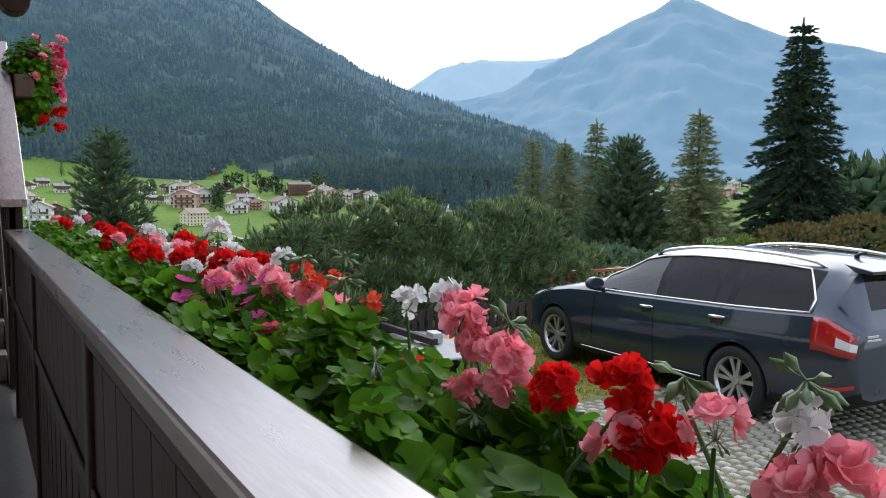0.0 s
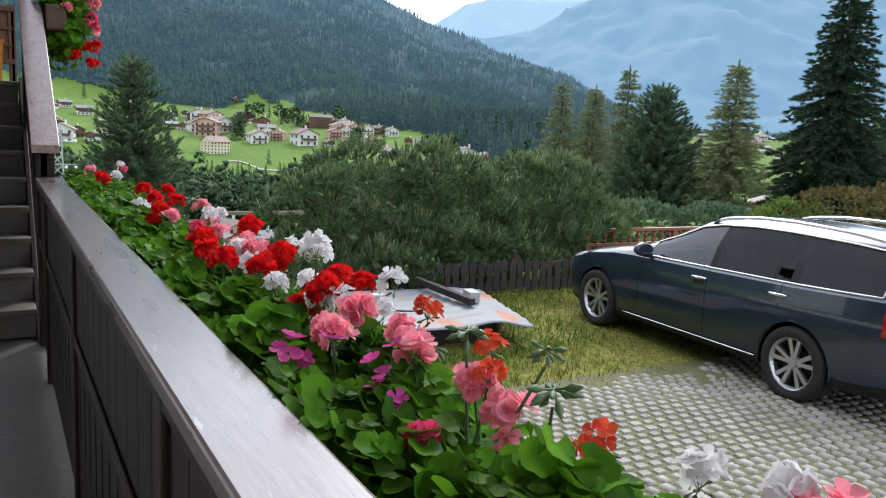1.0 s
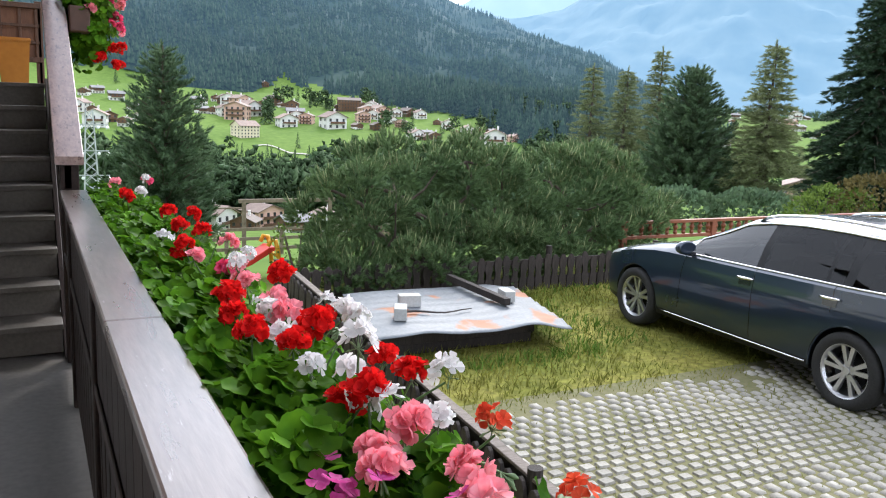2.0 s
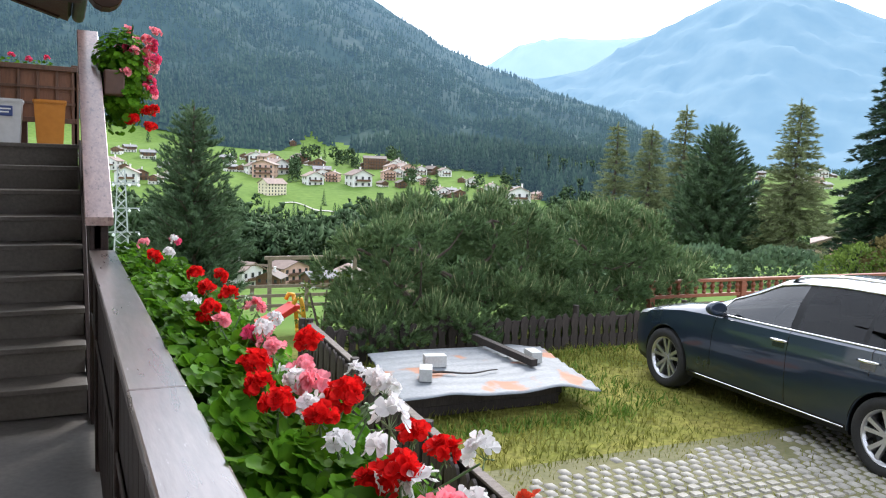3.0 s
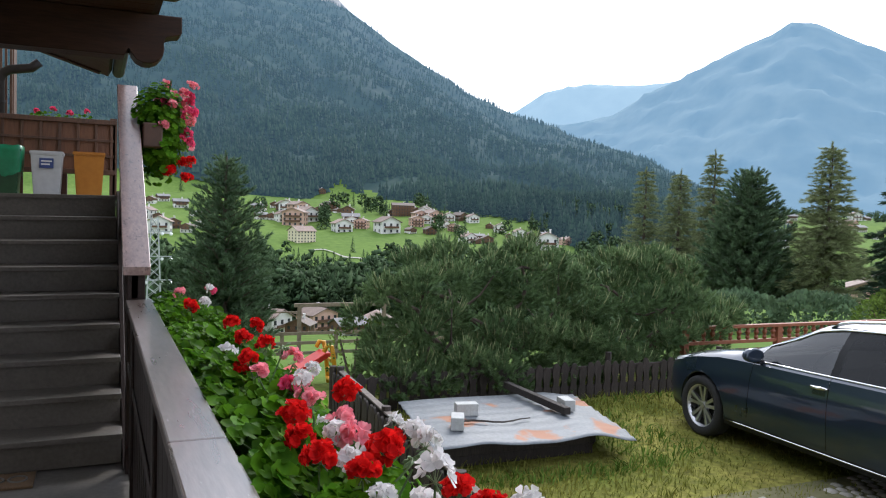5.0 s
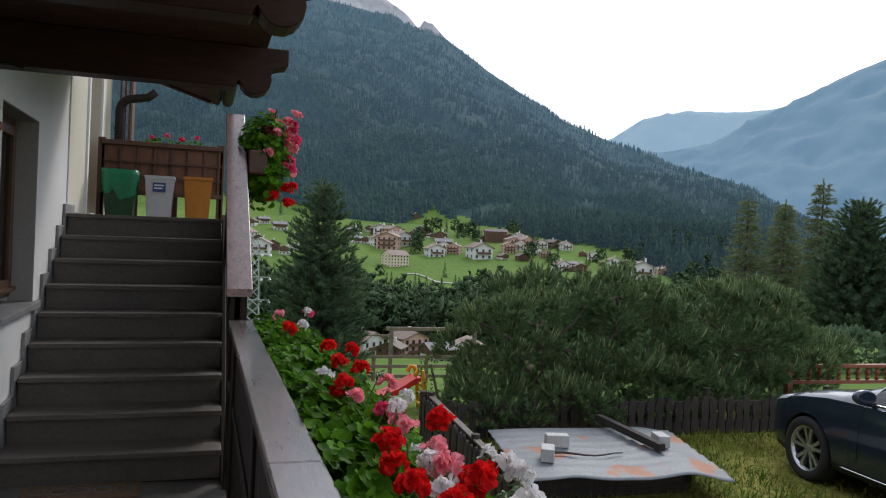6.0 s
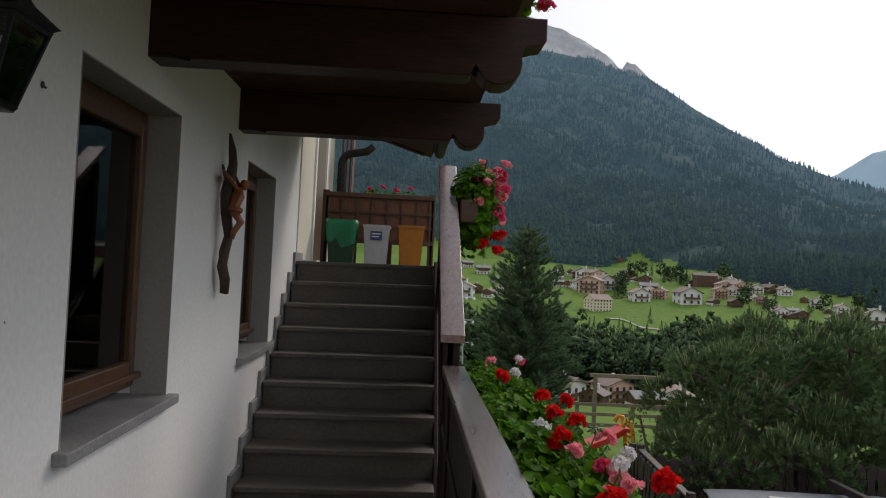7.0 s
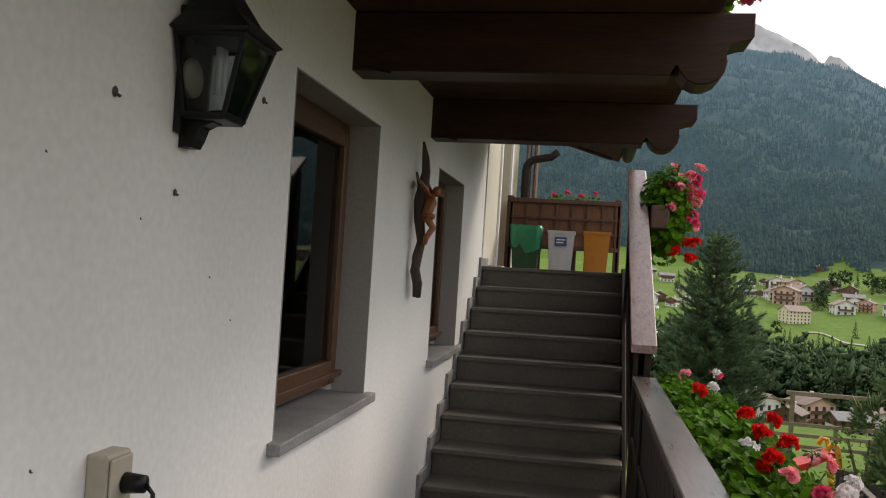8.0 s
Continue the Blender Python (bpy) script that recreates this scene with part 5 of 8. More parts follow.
            if (near - q).length < 0.75:
                tube(bm, [near, near.lerp(q, 0.5) + Vector((0, 0, -0.07)), q], [0.02, 0.014, 0.006], 5)
    part("branchwork", bm, M_BARK, t)
    return t


MUGO_A = [((4.75, 9.45, 0.15), (0.62, 0.62, 0.60)), ((5.55, 9.70, 0.62), (0.75, 0.65, 0.36)), ((6.45, 9.70, 0.62), (0.75, 0.70, 0.42)), ((6.95, 9.60, 0.25), (0.50, 0.60, 0.50)),
          ((4.55, 8.85, -0.42), (0.50, 0.42, 0.44)), ((5.35, 8.82, -0.40), (0.60, 0.42, 0.44)), ((6.15, 8.95, -0.28), (0.60, 0.50, 0.46)), ((6.9, 9.2, -0.40), (0.50, 0.50, 0.46)),
          ((5.0, 9.95, -0.55), (0.9, 0.5, 0.5)), ((6.3, 9.95, -0.55), (0.9, 0.5, 0.5)), ((7.4, 9.75, -0.45), (0.6, 0.5, 0.5))]
build_mugo((6.0, 9.6, G - 0.1), MUGO_A, "spreading dark green mountain pine hanging over the fence", 3,
           [((5.9, 9.7, G - 0.1), (4.5, 9.4, 0.45)), ((6.0, 9.6, G - 0.1), (6.5, 9.6, 0.8)), ((6.1, 9.7, G - 0.1), (7.1, 9.6, 0.4)), ((5.9, 9.3, G - 0.1), (5.2, 9.0, -0.1)), ((6.3, 9.5, -0.35), (5.0, 9.45, 0.50))])
MUGO_B = [((8.05, 9.75, 0.34), (0.58, 0.62, 0.56)), ((8.75, 9.85, 0.40), (0.70, 0.65, 0.55)), ((9.45, 9.75, 0.10), (0.62, 0.60, 0.50)), ((7.85, 9.30, -0.30), (0.70, 0.55, 0.50)), ((8.95, 9.35, -0.36), (0.75, 0.55, 0.50))]
build_mugo((8.6, 9.8, G - 0.1), MUGO_B, "rounded mountain pine shrub beside the parked car", 5,
           [((8.6, 9.8, G - 0.1), (8.0, 9.7, 0.5)), ((8.6, 9.8, G - 0.1), (9.3, 9.8, 0.4)), ((8.6, 9.6, G - 0.1), (8.7, 9.5, 0.2))])


def conifer(name, base, height, radius, mat, label, seed, droop=0.25, levels=26, per=9, shape=1.0, tuft=0.30, needles=26, start=0.06, width=0.022, gap=0.0, upturn=0.0):
    """A conifer: tapered trunk, whorls of limbs, and needle sprays along each limb."""
    r = np.random.default_rng(seed)
    t = thing(name, base, label, "tree")
    bm = B()
    tube(bm, [(0.02 * math.sin(k), 0.02 * math.cos(k * 1.3), height * k / 8) for k in range(9)], [0.022 * height * (1 - k / 8.6) * 0.8 + 0.012 for k in range(9)], 8)
    pts, nrm, siz = [], [], []
    for k in range(levels):
        f = start + (1 - start) * (k / levels) ** 0.92
        z = height * f
        reach = radius * ((1 - f) ** shape) * (1 - 0.25 * smooth01((0.15 - f) / 0.15)) + 0.03 * radius
        for j in range(per):
            if r.random() < gap:
                continue
            a = math.tau * j / per + k * 0.9 + r.uniform(-0.3, 0.3)
            L = reach * r.uniform(0.72, 1.12)
            zz = z + r.uniform(-0.5, 0.5) * height / levels
            dirx, diry = math.cos(a), math.sin(a)
            tip = Vector((dirx * L, diry * L, zz - droop * L * (0.4 + 0.6 * (1 - f)) + upturn * L))
            mid = Vector((dirx * L * 0.5, diry * L * 0.5, zz - droop * L * 0.15 + upturn * L * 0.2))
            root = Vector((0, 0, zz))
            tube(bm, [root, mid, tip], [0.005 * height * (1 - f) + 0.006, 0.003 * height * (1 - f) + 0.005, 0.003], 4, cap=False)
            m = max(2, int(L / (tuft * 0.42)))
            for i in range(m + 1):
                s = (i + 0.6) / (m + 0.6)
                p = root.lerp(mid, s * 2) if s < 0.5 else mid.lerp(tip, s * 2 - 1)
                for q in (-1, 1):
                    sway = r.uniform(0.1, 0.9) * q * tuft * 0.6 * (0.4 + s)
                    pts.append((p.x - diry * sway, p.y + dirx * sway, p.z + r.uniform(-0.1, 0.06) * tuft))
                    nrm.append((dirx * 0.9 - diry * q * 0.7 + r.normal(0, 0.2), diry * 0.9 + dirx * q * 0.7 + r.normal(0, 0.2), 0.15 - droop * 0.9 + upturn * 2 + r.normal(0, 0.2)))
                    siz.append(tuft * r.uniform(0.75, 1.25) * (0.55 + 0.45 * (1 - f)))
    for k in range(6):
        pts.append((0, 0, height * (0.94 + 0.012 * k)))
        nrm.append((r.normal(0, 0.15), r.normal(0, 0.15), 1))
        siz.append(tuft * 0.6)
    part("trunk", bm, M_BARK, t, local=True)
    V, F, n0 = [], [], 0
    pts, nrm, siz = np.array(pts), np.array(nrm), np.array(siz)
    for k in range(3):
        pv, pf = tuft_shape(needles, 0.62, width / tuft, 0.85, 0.5, r)
        sel = np.arange(len(pts)) % 3 == k
        v, f = scatter(pv, pf, frames(pts[sel], nrm[sel], siz[sel], r))
        V.append(v)
        F.append(f + n0)
        n0 += len(v)
    np_mesh("crown", np.concatenate(V), np.concatenate(F), mat, t)
    return t


def stand(az, r, el_top):
    """Foot and height of a tree whose top shows at the given bearing and elevation from the porch."""
    x, y = 1.1 + r * math.sin(radians(az)), r * math.cos(radians(az))
    z = base_height(x, y) - 0.1
    return (x, y, z), 1.5 + r * math.tan(radians(el_top)) - z


b, h = stand(8.1, 22, 3.45)
conifer("stone_pine", b, h, 1.55, M_PINE, "young dark green stone pine with dense upswept branches", 11, droop=-0.15, levels=24, per=8, shape=0.62, tuft=0.34, needles=34, width=0.014, upturn=0.25)
b, h = stand(44.3, 39, 3.4)
conifer("stone_pine", b, h, 2.5, M_PINE, "broad dark green stone pine on the slope", 12, droop=-0.1, levels=26, per=9, shape=0.6, tuft=0.5, needles=34, width=0.024, upturn=0.25)
for az, r, e, rad, sd in ((37.5, 47, 3.35, 2.1, 21), (39.8, 46, 3.2, 1.9, 22), (42.0, 48, 4.6, 1.8, 23), (49.1, 38, 5.05, 1.9, 24)):
    b, h = stand(az, r, e)
    conifer("larch", b, h, rad, M_LARCH, "slender olive-green larch with feathery branches", sd, droop=0.12, levels=36, per=7, shape=0.75, tuft=0.5, needles=24, width=0.017, gap=0.12)
b, h = stand(55.3, 45, 10.6)
conifer("spruce", b, h, 3.6, M_SPRUCE, "tall dark spruce with drooping tiers and cones at its tip", 31, droop=0.32, levels=34, per=10, shape=0.82, tuft=0.62, needles=32, width=0.035)


def build_shrub(name, base, lobes, n, mat, label, seed, leaf=0.06):
    r = np.random.default_rng(seed)
    t = thing(name, base, label, "shrub")
    pts, nrm = lobes_cover(lobes, n, r, 0.3)
    shape = [(-0.4, 0, 0), (0.4, 0, 0), (0.32, 0.25, 0.6), (-0.32, 0.25, 0.6), (0, 0.1, 1.1)]
    v, f = scatter(shape, [(0, 1, 2), (0, 2, 3), (3, 2, 4)], frames(pts - np.array(base), nrm + r.normal(0, 0.5, nrm.shape), r.uniform(0.6, 1.3, len(pts)) * leaf, r))
    np_mesh("leaves", v, f, mat, t)
    bm = B()
    for k in range(9):
        a = r.uniform(0, math.tau)
        c = Vector(lobes[k % len(lobes)][0]) - Vector(base)
        tube(bm, [(0.05 * math.cos(a), 0.05 * math.sin(a), 0), c * 0.6 + Vector((0.1 * math.cos(a), 0.1 * math.sin(a), 0)), c + Vector((0.3 * math.cos(a), 0.3 * math.sin(a), 0.2))], [0.025, 0.015, 0.006], 5)
    part("branchwork", bm, M_BARK, t, local=True)


build_shrub("shrub", (15.3, 10.7, G - 0.1), [((14.9, 10.7, -0.30), (0.5, 0.5, 0.40)), ((15.6, 10.9, -0.10), (0.45, 0.5, 0.38)), ((16.3, 10.8, -0.22), (0.5, 0.5, 0.40)), ((15.2, 10.6, 0.02), (0.25, 0.3, 0.26))], 1900, M_LEAFY, "bright yellow-green leafy shrub behind the car", 41)
build_shrub("shrub", (17.5, 10.0, G - 0.4), [((16.5, 10.2, 0.0), (1.2, 1.0, 0.55)), ((18.2, 9.8, 0.1), (1.4, 1.0, 0.65)), ((20.0, 9.0, 0.1), (1.4, 1.2, 0.7))], 4200, M_RUSSET, "brownish green shrubs at the edge of the yard", 42, 0.08)
build_shrub("shrub", (14.5, 15.5, base_height(14.5, 15.5) - 0.1), [((11.6, 15.4, -1.0), (1.5, 1.0, 0.75)), ((13.6, 15.8, -1.0), (1.6, 1.0, 0.80)), ((15.8, 15.4, -1.0), (1.6, 1.0, 0.75)), ((17.8, 14.8, -1.0), (1.5, 1.0, 0.75))], 9000, M_PINE, "dark green undergrowth on the slope below the yard", 44, 0.11)
build_shrub("shrub", (4.0, 9.6, G - 0.1), [((4.15, 9.7, -0.35), (0.42, 0.4, 0.5))], 420, M_LEAFY, "sparse twiggy green shrub beside the pine", 43, 0.035)


# ---- woods, as low conifers by the thousand
def wood_shape(tiers, sides, seed):
    r = np.random.default_rng(seed)
    v, f = [], []
    for t in range(tiers):
        z0, z1 = 0.10 + 0.82 * t / tiers, 0.10 + 0.82 * (t + 1) / tiers + 0.12
        rad = 0.20 * (1 - 0.82 * t / tiers)
        i0 = len(v)
        v.append((0, 0, min(1.0, z1)))
        for k in range(sides):
            a = math.tau * (k + 0.5 * (t % 2)) / sides
            q = rad * r.uniform(0.7, 1.2)
            v.append((q * math.cos(a), q * math.sin(a), z0 + r.uniform(-0.03, 0.03)))
        for k in range(sides):
            f.append((i0, i0 + 1 + k, i0 + 1 + (k + 1) % sides))
    return v, f


def round_shape(seed, n):
    """A broadleaf crown of clumps with gaps."""
    r = np.random.default_rng(seed)
    v, f = [], []
    for _ in range(n):
        d = r.normal(size=3)
        d /= np.linalg.norm(d)
        c = np.array([0, 0, 0.58]) + d * np.array([0.30, 0.30, 0.38]) * r.uniform(0.6, 1.0)
        i = len(v)
        s = r.uniform(0.06, 0.12)
        m = r.normal(size=(4, 3))
        for q in m:
            v.append(tuple(c + q / np.linalg.norm(q) * s))
        f += [(i, i + 1, i + 2), (i, i + 2, i + 3), (i, i + 3, i + 1), (i + 1, i + 3, i + 2)]
    return v, f


def spiky_shape(seed, levels, per):
    """A conifer of separate hanging sprays, for the nearer woods."""
    r = np.random.default_rng(seed)
    v, f = [(-0.012, 0, 0), (0.012, 0, 0), (0, 0, 0.95)], [(0, 1, 2)]
    for k in range(levels):
        z = 0.08 + 0.92 * k / levels
        rad = 0.19 * (1 - z) + 0.012
        for j in range(per):
            a = r.uniform(0, math.tau)
            L = rad * r.uniform(0.7, 1.25)
            i = len(v)
            c, s = math.cos(a), math.sin(a)
            w = 0.035 * (1.1 - z)
            v += [(0, 0, z + 0.04), (c * L - s * w, s * L + c * w, z - 0.02), (c * L + s * w, s * L - c * w, z - 0.02), (c * L * 1.15, s * L * 1.15, z - 0.05)]
            f += [(i, i + 1, i + 2), (i + 1, i + 3, i + 2)]
    return v, f


def plant(name, spots, shapes, mat, label, seed):
    r = np.random.default_rng(seed)
    V, F, n0 = [], [], 0
    spots = np.array(spots)
    for k, (pv, pf) in enumerate(shapes):
        sel = spots[np.arange(len(spots)) % len(shapes) == k]
        if not len(sel):
            continue
        v, f = scatter(pv, pf, frames(sel[:, :3], np.tile([0, 0, 1.0], (len(sel), 1)), sel[:, 3], r))
        V.append(v)
        F.append(f + n0)
        n0 += len(v)
    return tagged(np_mesh(name, np.concatenate(V), np.concatenate(F), mat), label, "woods", kind="stuff")


def mountain_spots(n, seed):
    """Places on the near mountain, on its own sheet, leaving a few clearings."""
    r = np.random.default_rng(seed)
    out = []
    rings = 80
    while len(out) < n:
        f, a = r.random() ** 1.45, r.uniform(-6, 47)
        t = f ** (1 / 1.6) * rings
        j = min(rings - 1, int(t))
        i = min(near_n - 2, int((a + 60) / 0.3))
        g, u = t - j, (a + 60) / 0.3 - i
        p = [np.array(near_verts[(j + dj) * near_n + i + di]) for dj in (0, 1) for di in (0, 1)]
        q = (p[0] * (1 - u) + p[1] * u) * (1 - g) + (p[2] * (1 - u) + p[3] * u) * g
        if open_meadow(q[0], q[1], q[2] + 3) or (f < 0.5 and noise.noise((q[0] * 0.011, q[1] * 0.011, 9)) > 0.42):
            continue
        out.append((q[0], q[1], q[2] - 1.5, r.uniform(10, 19) * (1 - 0.3 * f) * (0.8 + 0.5 * noise.noise((q[0] * 0.02, q[1] * 0.02, 4)))))
    return out


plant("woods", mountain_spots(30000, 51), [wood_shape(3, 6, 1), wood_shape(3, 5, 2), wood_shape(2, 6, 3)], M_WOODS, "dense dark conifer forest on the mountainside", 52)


def bearing(az, r):
    return 1.1 + r * math.sin(radians(az)), r * math.cos(radians(az))


def valley_spots(n, seed):
    r = np.random.default_rng(seed)
    out = []
    while len(out) < n:
        az, d = r.uniform(-6, 46), r.uniform(120, 330)
        limit = 322 - 48 * smooth01((az - 9) / 5) * (1 - smooth01((az - 17) / 5)) - 30 * smooth01((az - 22) / 6) + 12 * noise.noise((az * 0.4, 0, 0))
        if d > limit or (d < 182 and 9.5 < az < 22.5):
            continue
        x, y = bearing(az, d)
        out.append((x, y, base_height(x, y) - 0.4, r.uniform(8, 15)))
    return out


plant("woods", valley_spots(1900, 61), [spiky_shape(1, 16, 7), round_shape(2, 60), spiky_shape(3, 18, 7), round_shape(4, 70), spiky_shape(6, 14, 8)], M_NEARWOODS, "mixed wood along the stream below the village", 62)


def meadow_spots(seed):
    r = np.random.default_rng(seed)
    out = []
    for az0, d0, s, m in ((23.5, 330, 0.35, 9), (25.3, 332, 0.6, 12), (27.1, 330, 0.35, 8), (28.8, 334, 0.5, 10), (32.3, 335, 0.5, 9), (34.2, 340, 0.8, 22), (36.5, 350, 1.2, 40), (19.9, 335, 0.35, 6), (20.8, 325, 0.6, 8),
                          (14.9, 470, 0.35, 12), (18.3, 560, 0.5, 16), (19.0, 540, 0.35, 8), (22.2, 560, 0.4, 9), (16.0, 575, 0.5, 9), (7.2, 460, 0.5, 9), (23.2, 450, 0.25, 5), (24.5, 440, 0.2, 4), (27.6, 430, 0.35, 5), (30.3, 470, 0.4, 8),
                          (10.5, 520, 0.3, 5), (38, 420, 2.0, 60), (35.5, 520, 1.4, 60), (33, 560, 1.0, 30)):
        for _ in range(m):
            x, y = bearing(az0 + r.normal(0, s), d0 + r.normal(0, 14))
            out.append((x, y, base_height(x, y) - 0.4, r.uniform(7, 14)))
    for az, d in ((12.3, 345), (17.0, 372), (5.2, 640), (24.8, 398), (18.4, 330), (19.2, 328), (19.6, 332), (13.2, 322), (14.9, 322)):
        x, y = bearing(az, d)
        out.append((x, y, base_height(x, y) - 0.3, 13 if az < 12 else 8))
    return out


plant("woods", meadow_spots(71), [spiky_shape(11, 16, 7), round_shape(12, 60), spiky_shape(13, 18, 7)], M_NEARWOODS, "clumps of dark conifers among the meadows", 72)


def forest_edge_spots(n, seed):
    """Conifers on the lower slope, wherever it rises past the meadows' upper edge."""
    r = np.random.default_rng(seed)
    out = []
    while len(out) < n:
        az, d = r.uniform(13, 46), r.uniform(345, 665)
        x, y = bearing(az, d)
        z = base_height(x, y)
        if open_meadow(x, y, z + 1):
            continue
        out.append((x, y, z - 0.6, r.uniform(9, 17)))
    return out


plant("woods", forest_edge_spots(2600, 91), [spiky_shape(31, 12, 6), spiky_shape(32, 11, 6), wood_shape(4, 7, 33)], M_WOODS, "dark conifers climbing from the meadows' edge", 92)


def side_spots(seed):
    r = np.random.default_rng(seed)
    out = []
    for _ in range(260):
        az, d = r.uniform(57.5, 82), r.uniform(95, 170)
        x, y = bearing(az, d)
        out.append((x, y, base_height(x, y) - 0.5, 1.5 + d * math.tan(radians(2.2 + 1.0 * r.random() + (az - 58) * 0.04)) - base_height(x, y)))
    for _ in range(120):
        az, d = r.uniform(44, 54), r.uniform(240, 420)
        x, y = bearing(az, d)
        out.append((x, y, base_height(x, y) - 0.5, r.uniform(5, 9)))
    for _ in range(300):
        az, d = r.uniform(44, 60), r.uniform(900, 1900)
        x, y = bearing(az, d)
        out.append((x, y, base_height(x, y) - 0.5, r.uniform(9, 15)))
    return out


plant("woods", side_spots(81), [spiky_shape(21, 20, 8), spiky_shape(22, 18, 8), round_shape(23, 60)], M_NEARWOODS, "wooded bank beyond the yard", 82)

# ---------------------------------------------------------------- village across the valley
M_WALLS = [material("village_wall_" + n, d, l, 0.9, 2, 0.3, 0.0, vary=0.1) for n, d, l in
           (("white", (0.62, 0.60, 0.56), (0.78, 0.76, 0.72)), ("cream", (0.62, 0.54, 0.38), (0.74, 0.66, 0.48)), ("timber", (0.10, 0.055, 0.03), (0.19, 0.11, 0.065)), ("rose", (0.55, 0.34, 0.26), (0.66, 0.44, 0.35)))]
M_ROOFS = [material("village_roof_" + n, d, l, 0.75, 2, 0.4, 0.0, vary=0.18) for n, d, l in
           (("tile", (0.17, 0.115, 0.09), (0.29, 0.215, 0.175)), ("grey", (0.15, 0.145, 0.145), (0.28, 0.27, 0.265)), ("brown", (0.10, 0.075, 0.062), (0.19, 0.15, 0.125)))]
M_FARWIN = material("dark_far_window", (0.02, 0.022, 0.026), (0.04, 0.042, 0.046), 0.3, 2, 0.5, 0.0)
M_BALC = material("balcony_timber", (0.09, 0.045, 0.025), (0.16, 0.085, 0.05), 0.8, 3, 0.5, 0.0)


def build_far_house(w, d, eave, ridge, wall, roof, storeys, gable_front, label, balcony=True, wood_top=True):
    """A chalet: walls, overhanging gabled roof, chimney, windows and balconies; front faces -y."""
    h = thing("house", (0, 0, 0), label, "house")
    bm = B()
    hw, hd = w / 2, d / 2
    if gable_front:
        prism(bm, [(-hw, 0), (hw, 0), (hw, eave), (0, ridge), (-hw, eave)], -hd, hd, "y")
    else:
        prism(bm, [(-hd, 0), (hd, 0), (hd, eave), (0, ridge), (-hd, eave)], -hw, hw, "x")
    part("wall", bm, M_WALLS[wall], h, local=True)
    if wood_top:
        bm = B()
        z = eave * 0.62
        e2 = 0.06
        if gable_front:
            prism(bm, [(-hw - e2, z), (hw + e2, z), (hw + e2, eave - 0.05), (0, ridge - 0.1), (-hw - e2, eave - 0.05)], -hd - e2, hd + e2, "y")
        else:
            prism(bm, [(-hd - e2, z), (hd + e2, z), (hd + e2, eave - 0.05), (0, ridge - 0.1), (-hd - e2, eave - 0.05)], -hw - e2, hw + e2, "x")
        part("timber_storey", bm, M_WALLS[2], h, "dark timber upper storey", local=True)
    bm = B()
    over, th = 0.8, 0.25
    half, run = (hw, hd) if gable_front else (hd, hw)
    sl = (ridge - eave) / half
    out = [(-half - over, eave - over * sl), (0, ridge), (half + over, eave - over * sl), (half + over, eave - over * sl + th), (0, ridge + th), (-half - over, eave - over * sl + th)]
    prism(bm, out, -run - over, run + over, "y" if gable_front else "x")
    rf = part("roof", bm, M_ROOFS[roof], h, local=True)
    bm = B()
    box(bm, 0.8, 1.5, 0.6, 1.4, ridge - 0.9, ridge + 1.2)
    box(bm, 0.7, 1.6, 0.5, 1.5, ridge + 1.2, ridge + 1.4)
    part("chimney", bm, M_WALLS[0], rf, local=True)
    sh = eave / storeys
    cols = max(2, int(w / 2.7))
    pane = B()
    box(pane, -0.5, 0.5, -0.06, 0.06, -0.65, 0.65)
    me = bpy.data.meshes.new("far_window")
    pane.to_mesh(me)
    pane.free()
    for s in range(storeys):
        for c in range(cols):
            o = link("window", me, M_FARWIN, h)
            o.location = (-hw + w * (c + 0.5) / cols, -hd - 0.08, sh * (s + 0.52))
        for c in range(max(2, int(d / 3.4))):
            n = max(2, int(d / 3.4))
            for sx in (-1, 1):
                o = link("window", me, M_FARWIN, h)
                o.location, o.rotation_euler = (sx * (hw + 0.08), -hd + d * (c + 0.5) / n, sh * (s + 0.52)), (0, 0, math.pi / 2)
    if balcony:
        for s in range(1, storeys):
            bm = B()
            box(bm, -hw * 0.75, hw * 0.75, -hd - 1.1, -hd - 0.1, sh * s - 0.1, sh * s + 0.05)
            box(bm, -hw * 0.75, hw * 0.75, -hd - 1.12, -hd - 1.02, sh * s + 0.05, sh * s + 0.8)
            part("balcony", bm, M_BALC, h, local=True)
    return h


def solve_range(az, el):
    """How far off the slope lies that shows at this bearing and elevation."""
    d = 322.0
    while d < 760:
        x, y = bearing(az, d)
        if math.degrees(math.atan2(base_height(x, y) - 1.5, d)) >= el:
            break
        d += 3
    return d


KINDS = [build_far_house(9.5, 9, 5.6, 7.8, 0, 0, 2, True, "white chalet with a tiled roof and timber balconies", True, False),
         build_far_house(11, 8, 5.6, 7.4, 0, 1, 2, False, "white chalet with a grey roof and dark timber upper storey"),
         build_far_house(8.5, 8, 4.8, 6.8, 2, 2, 2, True, "dark timber chalet with a brown roof", True, False),
         build_far_house(11, 9, 7.2, 9.2, 3, 0, 3, True, "rose-plastered guest house with a tiled roof", True, False),
         build_far_house(10, 9, 6.0, 8.2, 0, 2, 2, True, "white farmhouse with a brown roof and timber gable")]
villa = build_far_house(17.5, 13, 9.6, 13.2, 1, 0, 4, False, "cream four-storey guest house with a tiled roof", False, False)
hotel = build_far_house(23, 14, 12.5, 15, 2, 2, 4, False, "large dark timber hotel with white balconies and a brown roof")

r_house = random.Random(9)
